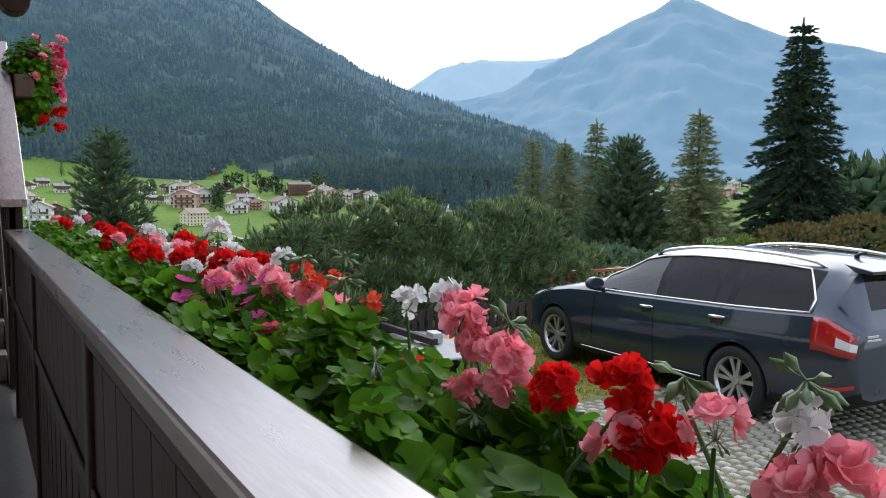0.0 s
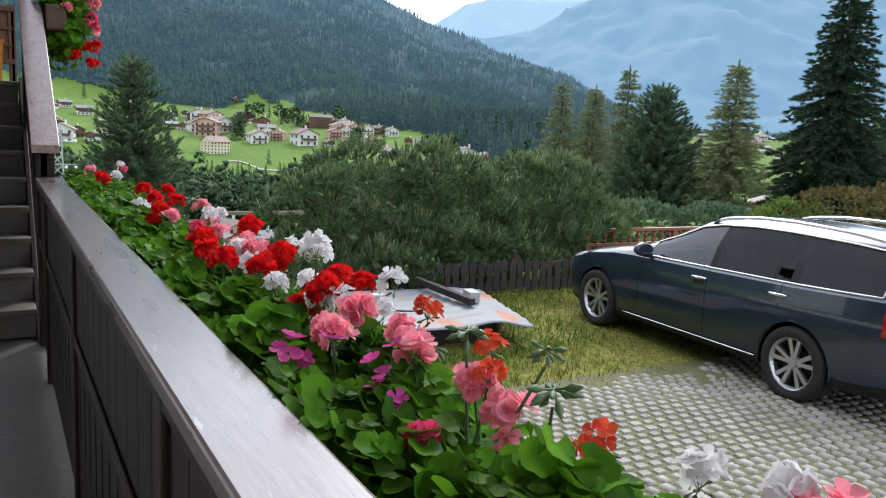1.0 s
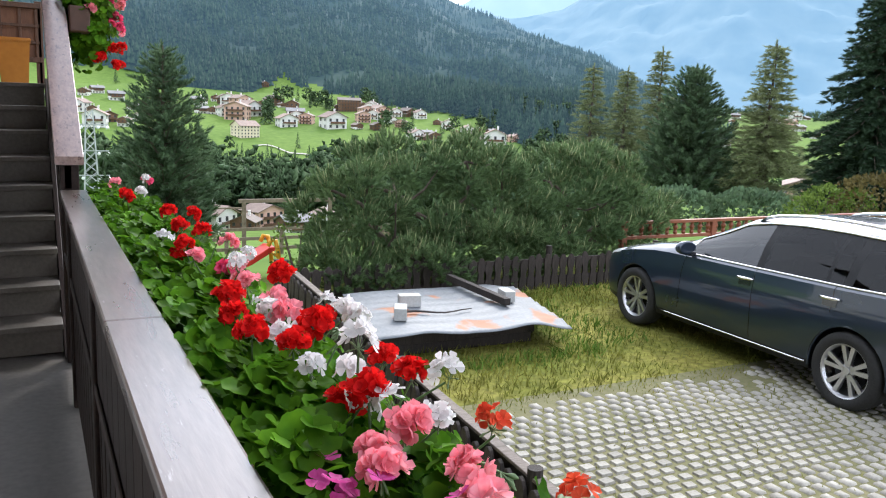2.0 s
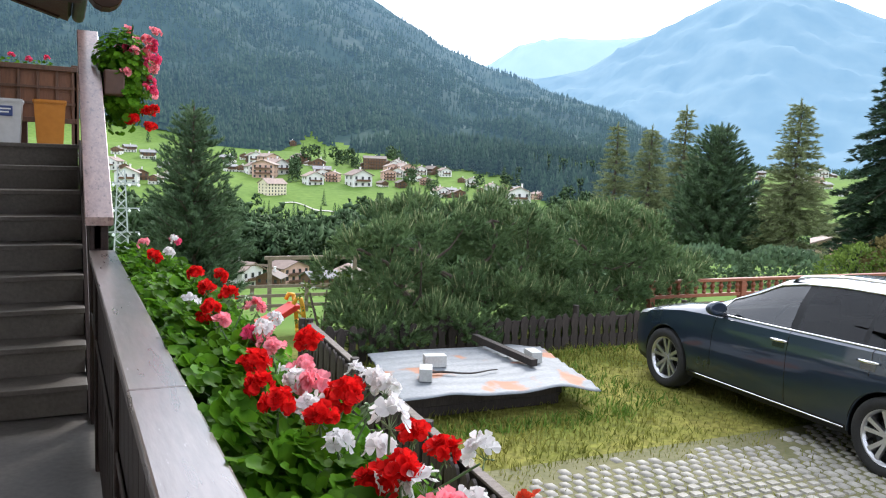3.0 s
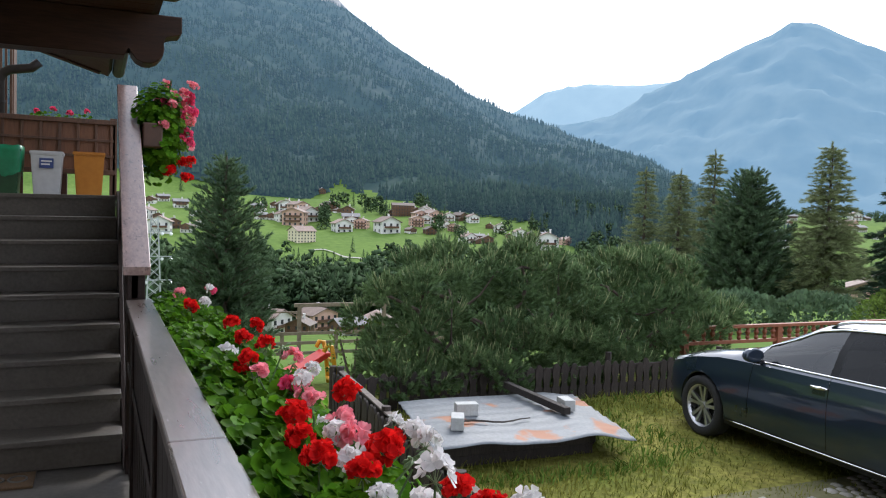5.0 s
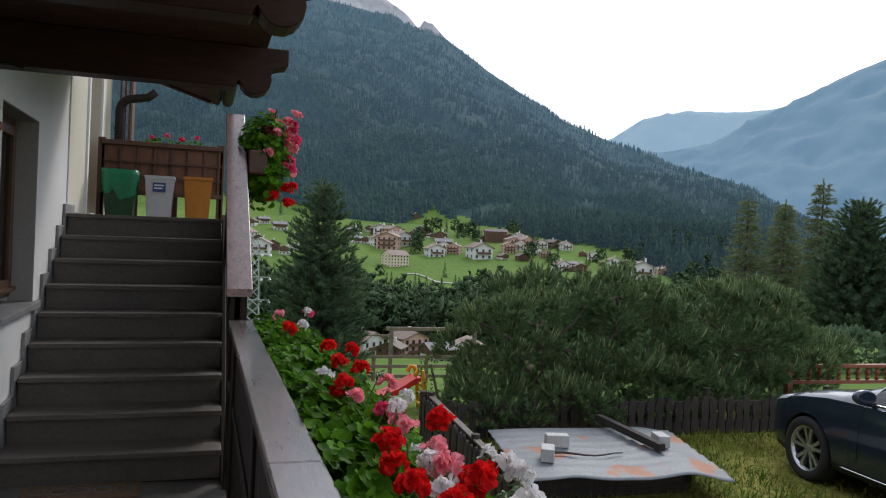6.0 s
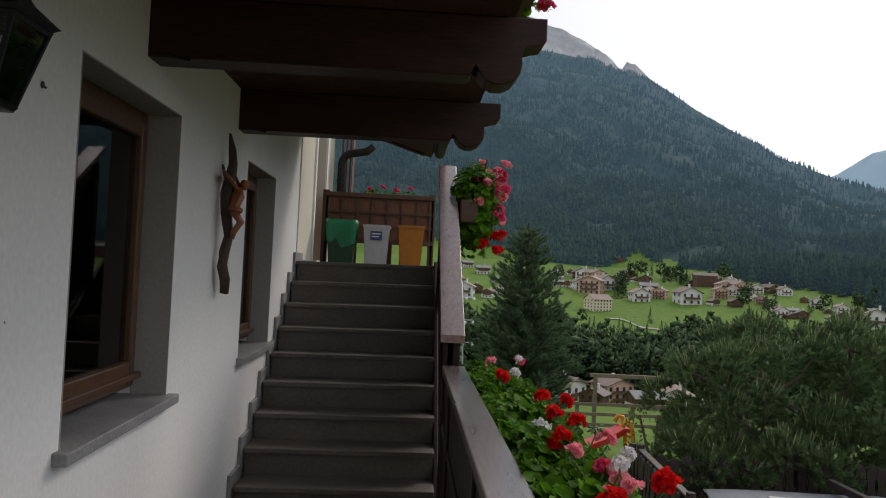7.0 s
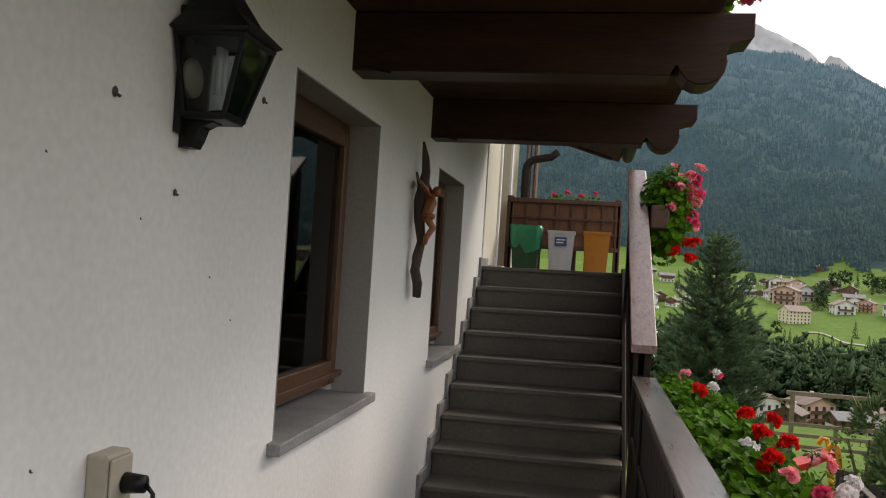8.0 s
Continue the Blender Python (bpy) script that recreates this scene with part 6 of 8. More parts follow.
# hamlets: bearing and elevation of each house's foot, its breadth in degrees, its kind
WEST = ((3.9, -1.87, 1.8, 0), (4.7, -1.54, 1.2, 2), (5.7, -1.77, 1.0, 4), (6.6, -1.51, 1.0, 0), (3.3, 0.1, 1.4, 4), (5.2, -0.18, 1.2, 1), (6.2, -0.73, 1.0, 1), (3.0, -0.91, 1.2, 0), (1.6, -1.1, 1.3, 2), (0.4, -0.6, 1.2, 4))
MIDDLE = ((10.4, -0.28, 1.4, 1), (11.3, -0.84, 1.5, 4), (12.2, -0.18, 1.6, 2), (13.1, -0.41, 1.5, 3), (12.9, -1.15, 1.9, 3), (12.1, -0.95, 1.2, 0), (15.3, -0.12, 1.7, 2), (16.6, -0.33, 1.3, 2), (16.2, -1.57, 1.4, 0), (17.6, -1.28, 1.2, 3),
          (16.8, -0.93, 1.7, 1), (19.4, -1.57, 1.7, 0))
EAST = ((21.7, -0.63, 1.2, 3), (22.7, -0.65, 1.3, 3), (22.1, -0.2, 1.0, 0), (19.9, -0.3, 1.1, 2), (21.1, -1.54, 1.4, 4), (22.5, -1.57, 1.2, 2), (21.5, -1.04, 1.2, 3), (23.8, -0.58, 0.9, 0), (24.6, -0.53, 1.2, 2), (25.5, -0.59, 0.9, 0),
        (24.2, -1.34, 1.0, 3), (25.2, -2.06, 1.1, 0), (26.6, -2.08, 1.2, 2), (26.0, -1.85, 1.1, 1))
FAR_EAST = ((27.5, -1.32, 1.0, 0), (28.9, -1.57, 0.9, 0), (29.7, -1.52, 0.8, 2), (29.0, -2.11, 1.3, 2), (30.7, -1.59, 1.1, 1), (30.9, -2.34, 1.8, 0), (32.2, -2.05, 1.0, 3), (32.8, -2.05, 1.0, 4), (33.6, -1.91, 1.2, 3))
BREADTH = (9.5, 11, 8.5, 11, 10)
used = set()
CLOSE_BY = tuple((az + r_house.choice((-0.75, 0.75)), e + r_house.uniform(-0.12, 0.32), wide * 0.8, (k + 2) % 5) for az, e, wide, k in WEST + MIDDLE + EAST + FAR_EAST if k != 1 and (e > -1.4 or az > 24))
for az, e, wide, k in WEST + MIDDLE + EAST + FAR_EAST + CLOSE_BY:
    d = solve_range(az, e)
    x, y = bearing(az, d)
    s = min(1.3, max(0.5, 0.8 * d * radians(wide) / BREADTH[k]))
    m = pose(x, y, base_height(x, y) - 0.8, 0, 0, r_house.uniform(-35, 25)) @ Matrix.Scale(s, 4)
    if k not in used:
        used.add(k)
        KINDS[k].matrix_basis = m
    else:
        copy_thing(KINDS[k], m)
for ob, az, e, turn in ((villa, 13.4, -2.34, 22), (hotel, 20.5, -0.3, -14)):
    d = solve_range(az, e)
    x, y = bearing(az, d)
    ob.matrix_basis = pose(x, y, base_height(x, y) - 0.8, 0, 0, turn) @ Matrix.Scale(0.62, 4)
# lone hut on the upper meadow, and houses down by the stream
hut_spot = min(((v[0], v[1], v[2]) for v in near_verts), key=lambda v: abs(math.degrees(math.atan2(v[0] - 1.1, v[1])) - 14.8) + abs(math.degrees(math.atan2(v[2] - 1.5, math.hypot(v[0], v[1]))) - 1.2))
hut = copy_thing(KINDS[2], pose(hut_spot[0], hut_spot[1], hut_spot[2] - 0.6, 0, 0, 10) @ Matrix.Scale(0.8, 4))
tagged(hut, "lone dark hay hut at the forest edge", "hut")
for az, d, k, turn in ((11.3, 162, 0, 40), (13.4, 150, 2, -30), (16.9, 146, 1, 12), (12.3, 176, 4, 20), (18.9, 160, 0, -15), (14.6, 172, 3, 25), (20.6, 158, 4, 10)):
    x, y = bearing(az, d)
    s = copy_thing(KINDS[k], pose(x, y, base_height(x, y) - 0.6, 0, 0, turn) @ Matrix.Scale(0.62, 4))
for k in range(16):
    az, d = r_house.uniform(44.5, 53), r_house.uniform(600, 1050)
    x, y = bearing(az, d)
    copy_thing(KINDS[r_house.randrange(5)], pose(x, y, base_height(x, y) - 0.5, 0, 0, r_house.uniform(-60, 30)))
for az, d, k in ((52.2, 150, 1), (53.0, 135, 3)):
    x, y = bearing(az, d)
    copy_thing(KINDS[k], pose(x, y, base_height(x, y) - 1.5, 0, 0, -50))

# farm track across the lower meadow
M_TRACK = material("pale_gravel_track", (0.30, 0.28, 0.24), (0.45, 0.42, 0.37), 0.95, 3, 0.4, 0.0)
bm = B()
prev = None
for k in range(41):
    az = 14.2 + 9.0 * k / 40
    d = 372 - 34 * smooth01(k / 24) + 4 * math.sin(k * 0.5)
    row = []
    for o in (-1.3, 1.3):
        x, y = bearing(az, d + o)
        row.append(bm.verts.new((x, y, base_height(x, y) + 0.5)))
    if prev:
        bm.faces.new((prev[0], row[0], row[1], prev[1]))
    prev = row
tagged(part("road_track", bm, M_TRACK), "pale farm track across the meadow", "track", kind="structure")

# ---- lattice mast beside the stairs' view
M_STEEL = material("galvanised_steel", (0.32, 0.34, 0.34), (0.48, 0.5, 0.5), 0.5, 10, 2, 0.0, metal=0.5)
M_INSUL = material("white_insulator", (0.7, 0.72, 0.72), (0.85, 0.86, 0.86), 0.3, 10, 2, 0.0)


def build_mast():
    x, y = 6.05, 80.0
    z0, z1 = base_height(x, y), 0.3
    m = thing("lattice_mast", (x, y, z0), "grey steel lattice mast with white insulators", "mast")
    bm = B()
    hgt = z1 - z0
    levels = 14
    corner = lambda k, s: Vector((s[0], s[1], 0)) * (0.85 - 0.55 * k / levels) + Vector((0, 0, hgt * k / levels))
    legs = ((-1, -1), (1, -1), (1, 1), (-1, 1))
    for s in legs:
        tube(bm, [corner(0, s), corner(levels, s)], 0.05, 4)
    for k in range(levels):
        for i in range(4):
            tube(bm, [corner(k, legs[i]), corner(k + 1, legs[(i + 1) % 4])], 0.03, 3)
            tube(bm, [corner(k, legs[(i + 1) % 4]), corner(k + 1, legs[i])], 0.03, 3)
    for f in (0.55, 0.72, 0.9):
        tube(bm, [(-1.6, 0, hgt * f), (1.6, 0, hgt * f)], 0.06, 4)
    part("lattice", bm, M_STEEL, m, local=True)
    for f in (0.55, 0.72, 0.9):
        for sx in (-1.5, -0.7, 0.7, 1.5):
            bm = B()
            bmesh.ops.create_icosphere(bm, subdivisions=1, radius=0.17, matrix=Matrix.Translation((sx, -0.1, hgt * f - 0.25)))
            part("insulator", bm, M_INSUL, m, local=True)


build_mast()

# ---- swing frame, meadow fence and toy slide below the yard
M_POLE = material("weathered_round_timber", (0.10, 0.075, 0.05), (0.22, 0.17, 0.12), 0.85, 10, 2, 0.3)
sw = thing("swing_frame", (9.5, 30, -4.6), "weathered timber swing frame", "swing frame")
for px in (8.2, 11.6):
    slab("post", [(px - 0.07, px + 0.07, 29.93, 30.07, -4.9, -2.24)], M_POLE, sw, "", 0.01)
slab("crossbeam", [(8.0, 11.8, 29.93, 30.07, -2.24, -2.10)], M_POLE, sw, "", 0.01)
slab("side_bar", [(5.4, 8.13, 29.97, 30.03, -2.46, -2.40)], M_POLE, sw, "", 0.004)
slab("side_post", [(5.35, 5.45, 29.95, 30.05, -4.9, -2.3)], M_POLE, sw, "", 0.004)
pf = thing("rail_fence", (9, 27, -4.2), "low weathered rail fence across the slope", "fence")
for px in (5.0, 6.9, 8.8, 10.7, 12.6):
    slab("post", [(px - 0.06, px + 0.06, 26.94, 27.06, -4.6, -2.72)], M_POLE, pf, "", 0.01)
for z in (-3.5, -3.15, -2.82):
    slab("rail", [(4.8, 12.9, 26.90, 26.94, z, z + 0.11)], M_POLE, pf, "", 0.006)

M_TOYRED = material("red_plastic", (0.55, 0.03, 0.02), (0.65, 0.05, 0.03), 0.35, 10, 2, 0.0)
M_TOYYEL = material("yellow_plastic", (0.75, 0.35, 0.02), (0.85, 0.45, 0.04), 0.35, 10, 2, 0.0)
sl = thing("toy_slide", (3.75, 10.2, G - 0.1), "red and yellow plastic toy slide", "toy slide")
bm = B()
out = [(3.30, -0.62), (3.60, -0.50), (3.83, -0.36), (3.90, -0.36), (3.90, -0.41), (3.83, -0.43), (3.60, -0.58), (3.30, -0.70)]
prism(bm, out, 10.1, 10.45, "y", 0.01)
part("chute", bm, M_TOYRED, sl, "red plastic chute")
for yy in (10.08, 10.47):
    bm = B()
    tube(bm, [(3.98, yy, G - 0.1), (3.93, yy, -0.40), (3.90, yy, -0.27), (3.84, yy, -0.26), (3.80, yy, -0.34)], 0.03, 8)
    part("handle", bm, M_TOYYEL, sl, "yellow plastic handle", smooth=True)
for k in range(3):
    bm = B()
    tube(bm, [(3.95, 10.08, -0.75 + 0.13 * k), (3.95, 10.47, -0.75 + 0.13 * k)], 0.022, 8)
    part("rung", bm, M_TOYYEL, sl, smooth=True)

# ---------------------------------------------------------------- geraniums along the railing
M_LEAF = material("geranium_leaves", (0.034, 0.115, 0.006), (0.125, 0.27, 0.012), 0.55, 30, 8, 0.1, island=0.5, translucent=0.4, spec=0.06)
M_STALK = material("green_stalks", (0.05, 0.10, 0.025), (0.10, 0.17, 0.05), 0.6, 20, 4, 0.0)
M_BUD = material("green_buds", (0.08, 0.14, 0.05), (0.16, 0.22, 0.10), 0.6, 20, 4, 0.0)
M_BOX = material("brown_plastic_planter", (0.06, 0.025, 0.015), (0.10, 0.045, 0.028), 0.5, 20, 3, 0.05)
M_EARTH = material("dark_potting_soil", (0.02, 0.015, 0.01), (0.05, 0.04, 0.03), 1.0, 60, 6, 0.4)
PETALS = {}
for _n, _d, _l in (("red", (0.60, 0.006, 0.008), (0.84, 0.022, 0.016)), ("pink", (0.86, 0.19, 0.26), (0.96, 0.48, 0.53)), ("white", (0.72, 0.68, 0.68), (0.86, 0.84, 0.84)),
                   ("salmon", (0.62, 0.05, 0.02), (0.78, 0.12, 0.05)), ("magenta", (0.52, 0.03, 0.22), (0.74, 0.14, 0.42)), ("rose", (0.66, 0.03, 0.12), (0.82, 0.13, 0.25))):
    PETALS[_n] = material(_n + "_petals", _d, _l, 0.6, 60, 12, 0.08, island=0.22, translucent=0.4, spec=0.1)


def petal(L, W, cup, notch=0.0):
    """One petal lying along +y, cupped upwards."""
    v = [(0, 0, 0)]
    for f, w in ((0.35, 0.55), (0.7, 1.0), (0.92, 0.8)):
        for s in (-1, 0, 1):
            v.append((s * W * w / 2, L * f, cup * (f * f) * L + 0.14 * W * abs(s)))
    v.append((0, L * (1.0 - notch), cup * L))
    f = [(0, 2, 1), (0, 3, 2)]
    for k in (0, 1):
        a = 1 + 3 * k
        f += [(a, a + 1, a + 4), (a, a + 4, a + 3), (a + 1, a + 2, a + 5), (a + 1, a + 5, a + 4)]
    f += [(7, 8, 10), (8, 9, 10)]
    return np.array(v), np.array(f)


def floret(r, size, petals, double):
    V, F, n0 = [], [], 0
    for layer in range(2 if double else 1):
        for k in range(petals):
            a = math.tau * (k + 0.5 * layer) / petals + r.normal(0, 0.12)
            pv, pf = petal(size * r.uniform(0.85, 1.1) * (0.75 if layer else 1), size * 0.85, 0.25 + 0.6 * layer + r.normal(0, 0.12))
            c, s = math.cos(a), math.sin(a)
            v = pv @ np.array([[c, s, 0], [-s, c, 0], [0, 0, 1]]) + np.array([0, 0, 0.003 * layer])
            V.append(v)
            F.append(pf + n0)
            n0 += len(v)
    return np.concatenate(V), np.concatenate(F)


def head_mesh(name, mat, seed, radius, florets, size, petals=5, double=False, flat=0.8):
    """A flower head: florets over a dome, buds and short stalks below."""
    r = np.random.default_rng(seed)
    V, F, I, n0 = [], [], [], 0
    d = r.normal(size=(florets * 3, 3))
    d /= np.linalg.norm(d, axis=1, keepdims=True)
    d = d[d[:, 2] > -0.35]
    pick = [d[0]]
    for q in d[1:]:
        if len(pick) < florets and min(np.linalg.norm(q - p) for p in pick) > 1.7 / math.sqrt(florets):
            pick.append(q)
    for q in pick:
        fv, ff = floret(r, size, petals, double)
        m = frames(np.array([q * radius * np.array([1, 1, flat]) * r.uniform(0.65, 1.15)]), np.array([q + np.array([0, 0, 0.25]) + r.normal(0, 0.32, 3)]), [1.0], r)
        v, f = scatter(fv, ff, m)
        V.append(v)
        F.append(f + n0)
        I += [0] * len(f)
        n0 += len(v)
        e = q * radius * 0.85
        st = np.array([(0.0015, 0, -radius * 0.75), (-0.0015, 0, -radius * 0.75), (e[0], e[1], e[2] * flat)])
        V.append(st)
        F.append(np.array([[0, 1, 2]]) + n0)
        I += [1]
        n0 += 3
    return V, F, I, n0, r


def bud_cluster(r, count, reach, length):
    """Drooping green buds on thin stalks."""
    V, F, n0 = [], [], 0
    for k in range(count):
        a = math.tau * k / count + r.normal(0, 0.25)
        dirv = np.array([math.cos(a), math.sin(a), r.uniform(-1.6, 0.5)])
        dirv /= np.linalg.norm(dirv)
        side = np.cross(dirv, [0, 0, 1])
        side /= np.linalg.norm(side)
        up = np.cross(side, dirv)
        w = length * 0.24
        pts = [np.zeros(3), dirv * reach, dirv * (reach + length * 0.5), dirv * (reach + length)]
        rad = [0.0012, 0.0014, w, 0.001]
        ring = []
        for p, q in zip(pts, rad):
            ring.append([p + q * (math.cos(b) * side + math.sin(b) * up) for b in (0, 1.257, 2.513, 3.77, 5.027)])
        for i in range(4):
            V += ring[i]
        for i in range(3):
            for b in range(5):
                p, q = n0 + i * 5 + b, n0 + i * 5 + (b + 1) % 5
                F += [(p, q, q + 5), (p, q + 5, p + 5)]
        n0 += 20
    return np.array(V), np.array(F)


def store(name, V, F, mats, ids=None):
    ob = np_mesh(name, V, F, mats, mat_ids=ids)
    me = ob.data
    bpy.data.objects.remove(ob)
    return me


HEADS = {}
for _c, (_rad, _n, _size, _pet, _dbl) in {"red": (0.036, 15, 0.024, 5, True), "pink": (0.036, 9, 0.027, 5, True), "white": (0.038, 8, 0.028, 5, False), "salmon": (0.032, 9, 0.020, 5, False), "rose": (0.035, 8, 0.027, 5, True)}.items():
    HEADS[_c] = []
    for _k in range(3):
        _V, _F, _I, _n0, _r = head_mesh(_c, None, 100 + _k * 7 + len(_c), _rad, _n, _size, _pet, _dbl)
        _bv, _bf = bud_cluster(_r, 5, 0.018, 0.014)
        _V.append(_bv + np.array([0, 0, -_rad * 0.6]))
        _F.append(_bf + _n0)
        _I += [1] * len(_bf)
        HEADS[_c].append(store(_c + "_head", np.concatenate(_V), np.concatenate(_F), [PETALS[_c], M_BUD], _I))
HEADS["magenta"] = []
for _k in range(3):
    _r = np.random.default_rng(300 + _k)
    _V, _F, _n0 = [], [], 0
    for _j in range(3):
        _fv, _ff = floret(_r, 0.033, 5, False)
        _v, _f = scatter(_fv, _ff, frames(np.array([[_r.normal(0, 0.03), _r.normal(0, 0.03), 0.02 * _j]]), np.array([[_r.normal(0, 0.5) - 0.4, _r.normal(0, 0.4) - 0.5, 1.0]]), [1.0], _r))
        _V.append(_v)
        _F.append(_f + _n0)
        _n0 += len(_v)
    HEADS["magenta"].append(store("magenta_head", np.concatenate(_V), np.concatenate(_F), [PETALS["magenta"]]))
HEADS["bud"] = []
for _k in range(2):
    _bv, _bf = bud_cluster(np.random.default_rng(400 + _k), 12, 0.013, 0.024)
    HEADS["bud"].append(store("bud_head", _bv, _bf, [M_BUD]))


def leaf_shape(seed):
    """A round scalloped geranium leaf, cupped."""
    r = np.random.default_rng(seed)
    v, f = [(0, -0.15, 0)], []
    n = 19
    for ring, (size, lift) in enumerate(((0.29, 0.07), (0.5, 0.13))):
        for k in range(n):
            a = -math.pi / 2 + 0.3 + (math.tau - 0.6) * k / (n - 1)
            q = size * (1 + (0.02 + 0.05 * ring) * math.cos(7 * (a + math.pi / 2)) + r.uniform(-0.02, 0.02))
            v.append((q * math.cos(a), q * math.sin(a), lift + (0.015 + 0.03 * ring) * math.cos(3 * a + seed)))
    for k in range(n - 1):
        f.append((0, 1 + k, 2 + k))
        f += [(1 + k, 1 + n + k, 2 + n + k), (1 + k, 2 + n + k, 2 + k)]
    return v, f


LEAVES = [leaf_shape(k) for k in range(3)]


def foliage(points, normals, sizes, r):
    V, F, n0 = [], [], 0
    for k, (pv, pf) in enumerate(LEAVES):
        sel = np.arange(len(points)) % 3 == k
        v, f = scatter(pv, pf, frames(points[sel], normals[sel], sizes[sel], r))
        V.append(v)
        F.append(f + n0)
        n0 += len(v)
    return np.concatenate(V), np.concatenate(F)


SAY = {"red": "red double flower head", "pink": "salmon-pink flower head", "white": "white flower head", "salmon": "orange-red flower head", "rose": "deep pink flower head", "magenta": "magenta petunia blooms", "bud": "drooping green buds"}


def build_geranium(y0, y1, heads, seed, x0=1.385, x1=1.78, top=0.985, leaves=520, name="geranium", label=""):
    """One plant in the box: a mound of leaves between y0 and y1, and its flower heads (colour, x, y, z)."""
    r = np.random.default_rng(seed)
    base = ((1.56), (y0 + y1) / 2, 0.72)
    cols = sorted({c for c, *_ in heads if c != "bud"})[:3]
    t = thing("geranium", base, label or ("geranium with " + (" and ".join(cols) if cols else "green") + " flowers in the railing box"), "geranium", "geraniums along the railing")
    n = leaves
    px = r.uniform(x0, x1, n)
    py = r.uniform(y0 - 0.05, y1 + 0.05, n)
    prof = top - 0.05 * np.clip((0.05 - py) / 0.4, 0, 1) - 1.3 * np.maximum(0, px - 1.60) ** 1.2 - 0.25 * np.maximum(0, 1.42 - px) * 4 * 0.15
    bumps = np.array([0.085 * noise.noise((a * 9, b * 7, 3.0)) for a, b in zip(px, py)])
    pz = prof + bumps - np.abs(r.normal(0, 0.07, n))
    side = r.random(n) < 0.30
    px = np.where(side, r.normal(x1, 0.04, n), px)
    pz = np.where(side, r.uniform(0.50, 0.84, n), pz)
    nrm = np.stack([0.25 + 0.9 * side + r.normal(0, 0.4, n), -0.25 + r.normal(0, 0.4, n), 0.9 + r.normal(0, 0.2, n)], 1)
    pts = np.stack([px, py, pz], 1)
    siz = 0.026 + 0.032 * r.random(n) ** 1.3
    v, f = foliage(pts - np.array(base), nrm, siz, r)
    np_mesh("leaves", v, f, M_LEAF, t, smooth=True)
    bm = B()
    for k in range(0, n, 7):
        p = Vector(pts[k]) - Vector(base)
        q = Vector((r.uniform(-0.05, 0.05), p.y * 0.8 + r.uniform(-0.05, 0.05), 0.02))
        tube(bm, [q, q.lerp(p, 0.6) + Vector((0, 0, 0.03)), p], 0.0022, 4, cap=False)
    for c, x, y, z in heads:
        p = Vector((x, y, z)) - Vector(base)
        q = Vector((r.uniform(-0.06, 0.06), p.y + r.uniform(-0.08, 0.08), 0.10))
        tube(bm, [q, q.lerp(p, 0.55) + Vector((r.uniform(-0.02, 0.02), 0, 0.02)), p - Vector((0, 0, 0.02))], [0.003, 0.0026, 0.002], 5, cap=False)
    tagged(part("stalk_growth", bm, M_STALK, t, local=True), kind="stuff")
    for c, x, y, z in heads:
        o = link("flower_head", HEADS[c][r.integers(0, len(HEADS[c]))], PETALS.get(c, M_BUD), t, SAY[c])
        o.location = Vector((x, y, z + (0.05 if c == "magenta" else 0))) - Vector(base)
        s = r.uniform(0.50, 0.72) * (1.3 if c == "bud" else 0.9 if c == "magenta" else 1)
        o.scale = (s, s, s)
        o.rotation_euler = (r.normal(0, 0.25), r.normal(0, 0.25), r.uniform(0, math.tau))
    return t


H_RED = [("red", *p) for p in ((1.56, -0.086, 1.02), (1.56, -0.18, 1.045), (1.56, -0.216, 1.0), (1.495, 3.89, 1.04), (1.59, 3.32, 1.04), (1.68, 3.25, 1.04), (1.576, 2.955, 1.04), (1.63, 2.81, 1.04), (1.53, 2.56, 1.04), (1.674, 2.0, 1.05), (1.51, 1.85, 1.04),
                                (1.48, 1.67, 1.04), (1.484, 1.53, 1.04), (1.614, 1.534, 1.04), (1.536, 1.43, 1.04), (1.657, 1.29, 1.04), (1.672, 1.197, 1.04), (1.56, 1.11, 1.05), (1.56, 1.20, 1.0), (1.66, 1.62, 1.03), (1.60, 3.1, 1.02), (1.52, 2.62, 1.0))]
H_PINK = [("pink", *p) for p in ((1.56, -0.28, 1.035), (1.56, -0.348, 1.0), (1.58, -0.372, 1.01), (1.58, 0.113, 1.069), (1.56, 0.075, 1.06), (1.56, 0.057, 1.041), (1.56, 0.006, 1.037), (1.56, 0.074, 0.985), (1.56, -0.005, 1.0), (1.56, -0.192, 1.0),
                                  (1.50, 4.5, 1.04), (1.52, 2.335, 1.04), (1.646, 2.47, 1.05), (1.6, 2.14, 1.05), (1.577, 1.96, 1.04), (1.6, 1.77, 1.04), (1.585, 1.64, 1.04), (1.574, 0.99, 1.04), (1.514, 0.964, 1.02), (1.49, 0.89, 1.03), (1.581, 0.83, 1.04), (1.567, 0.765, 1.03), (1.56, 0.51, 1.02), (1.56, 0.586, 1.04), (1.62, 2.2, 1.0), (1.55, 2.05, 1.0))]
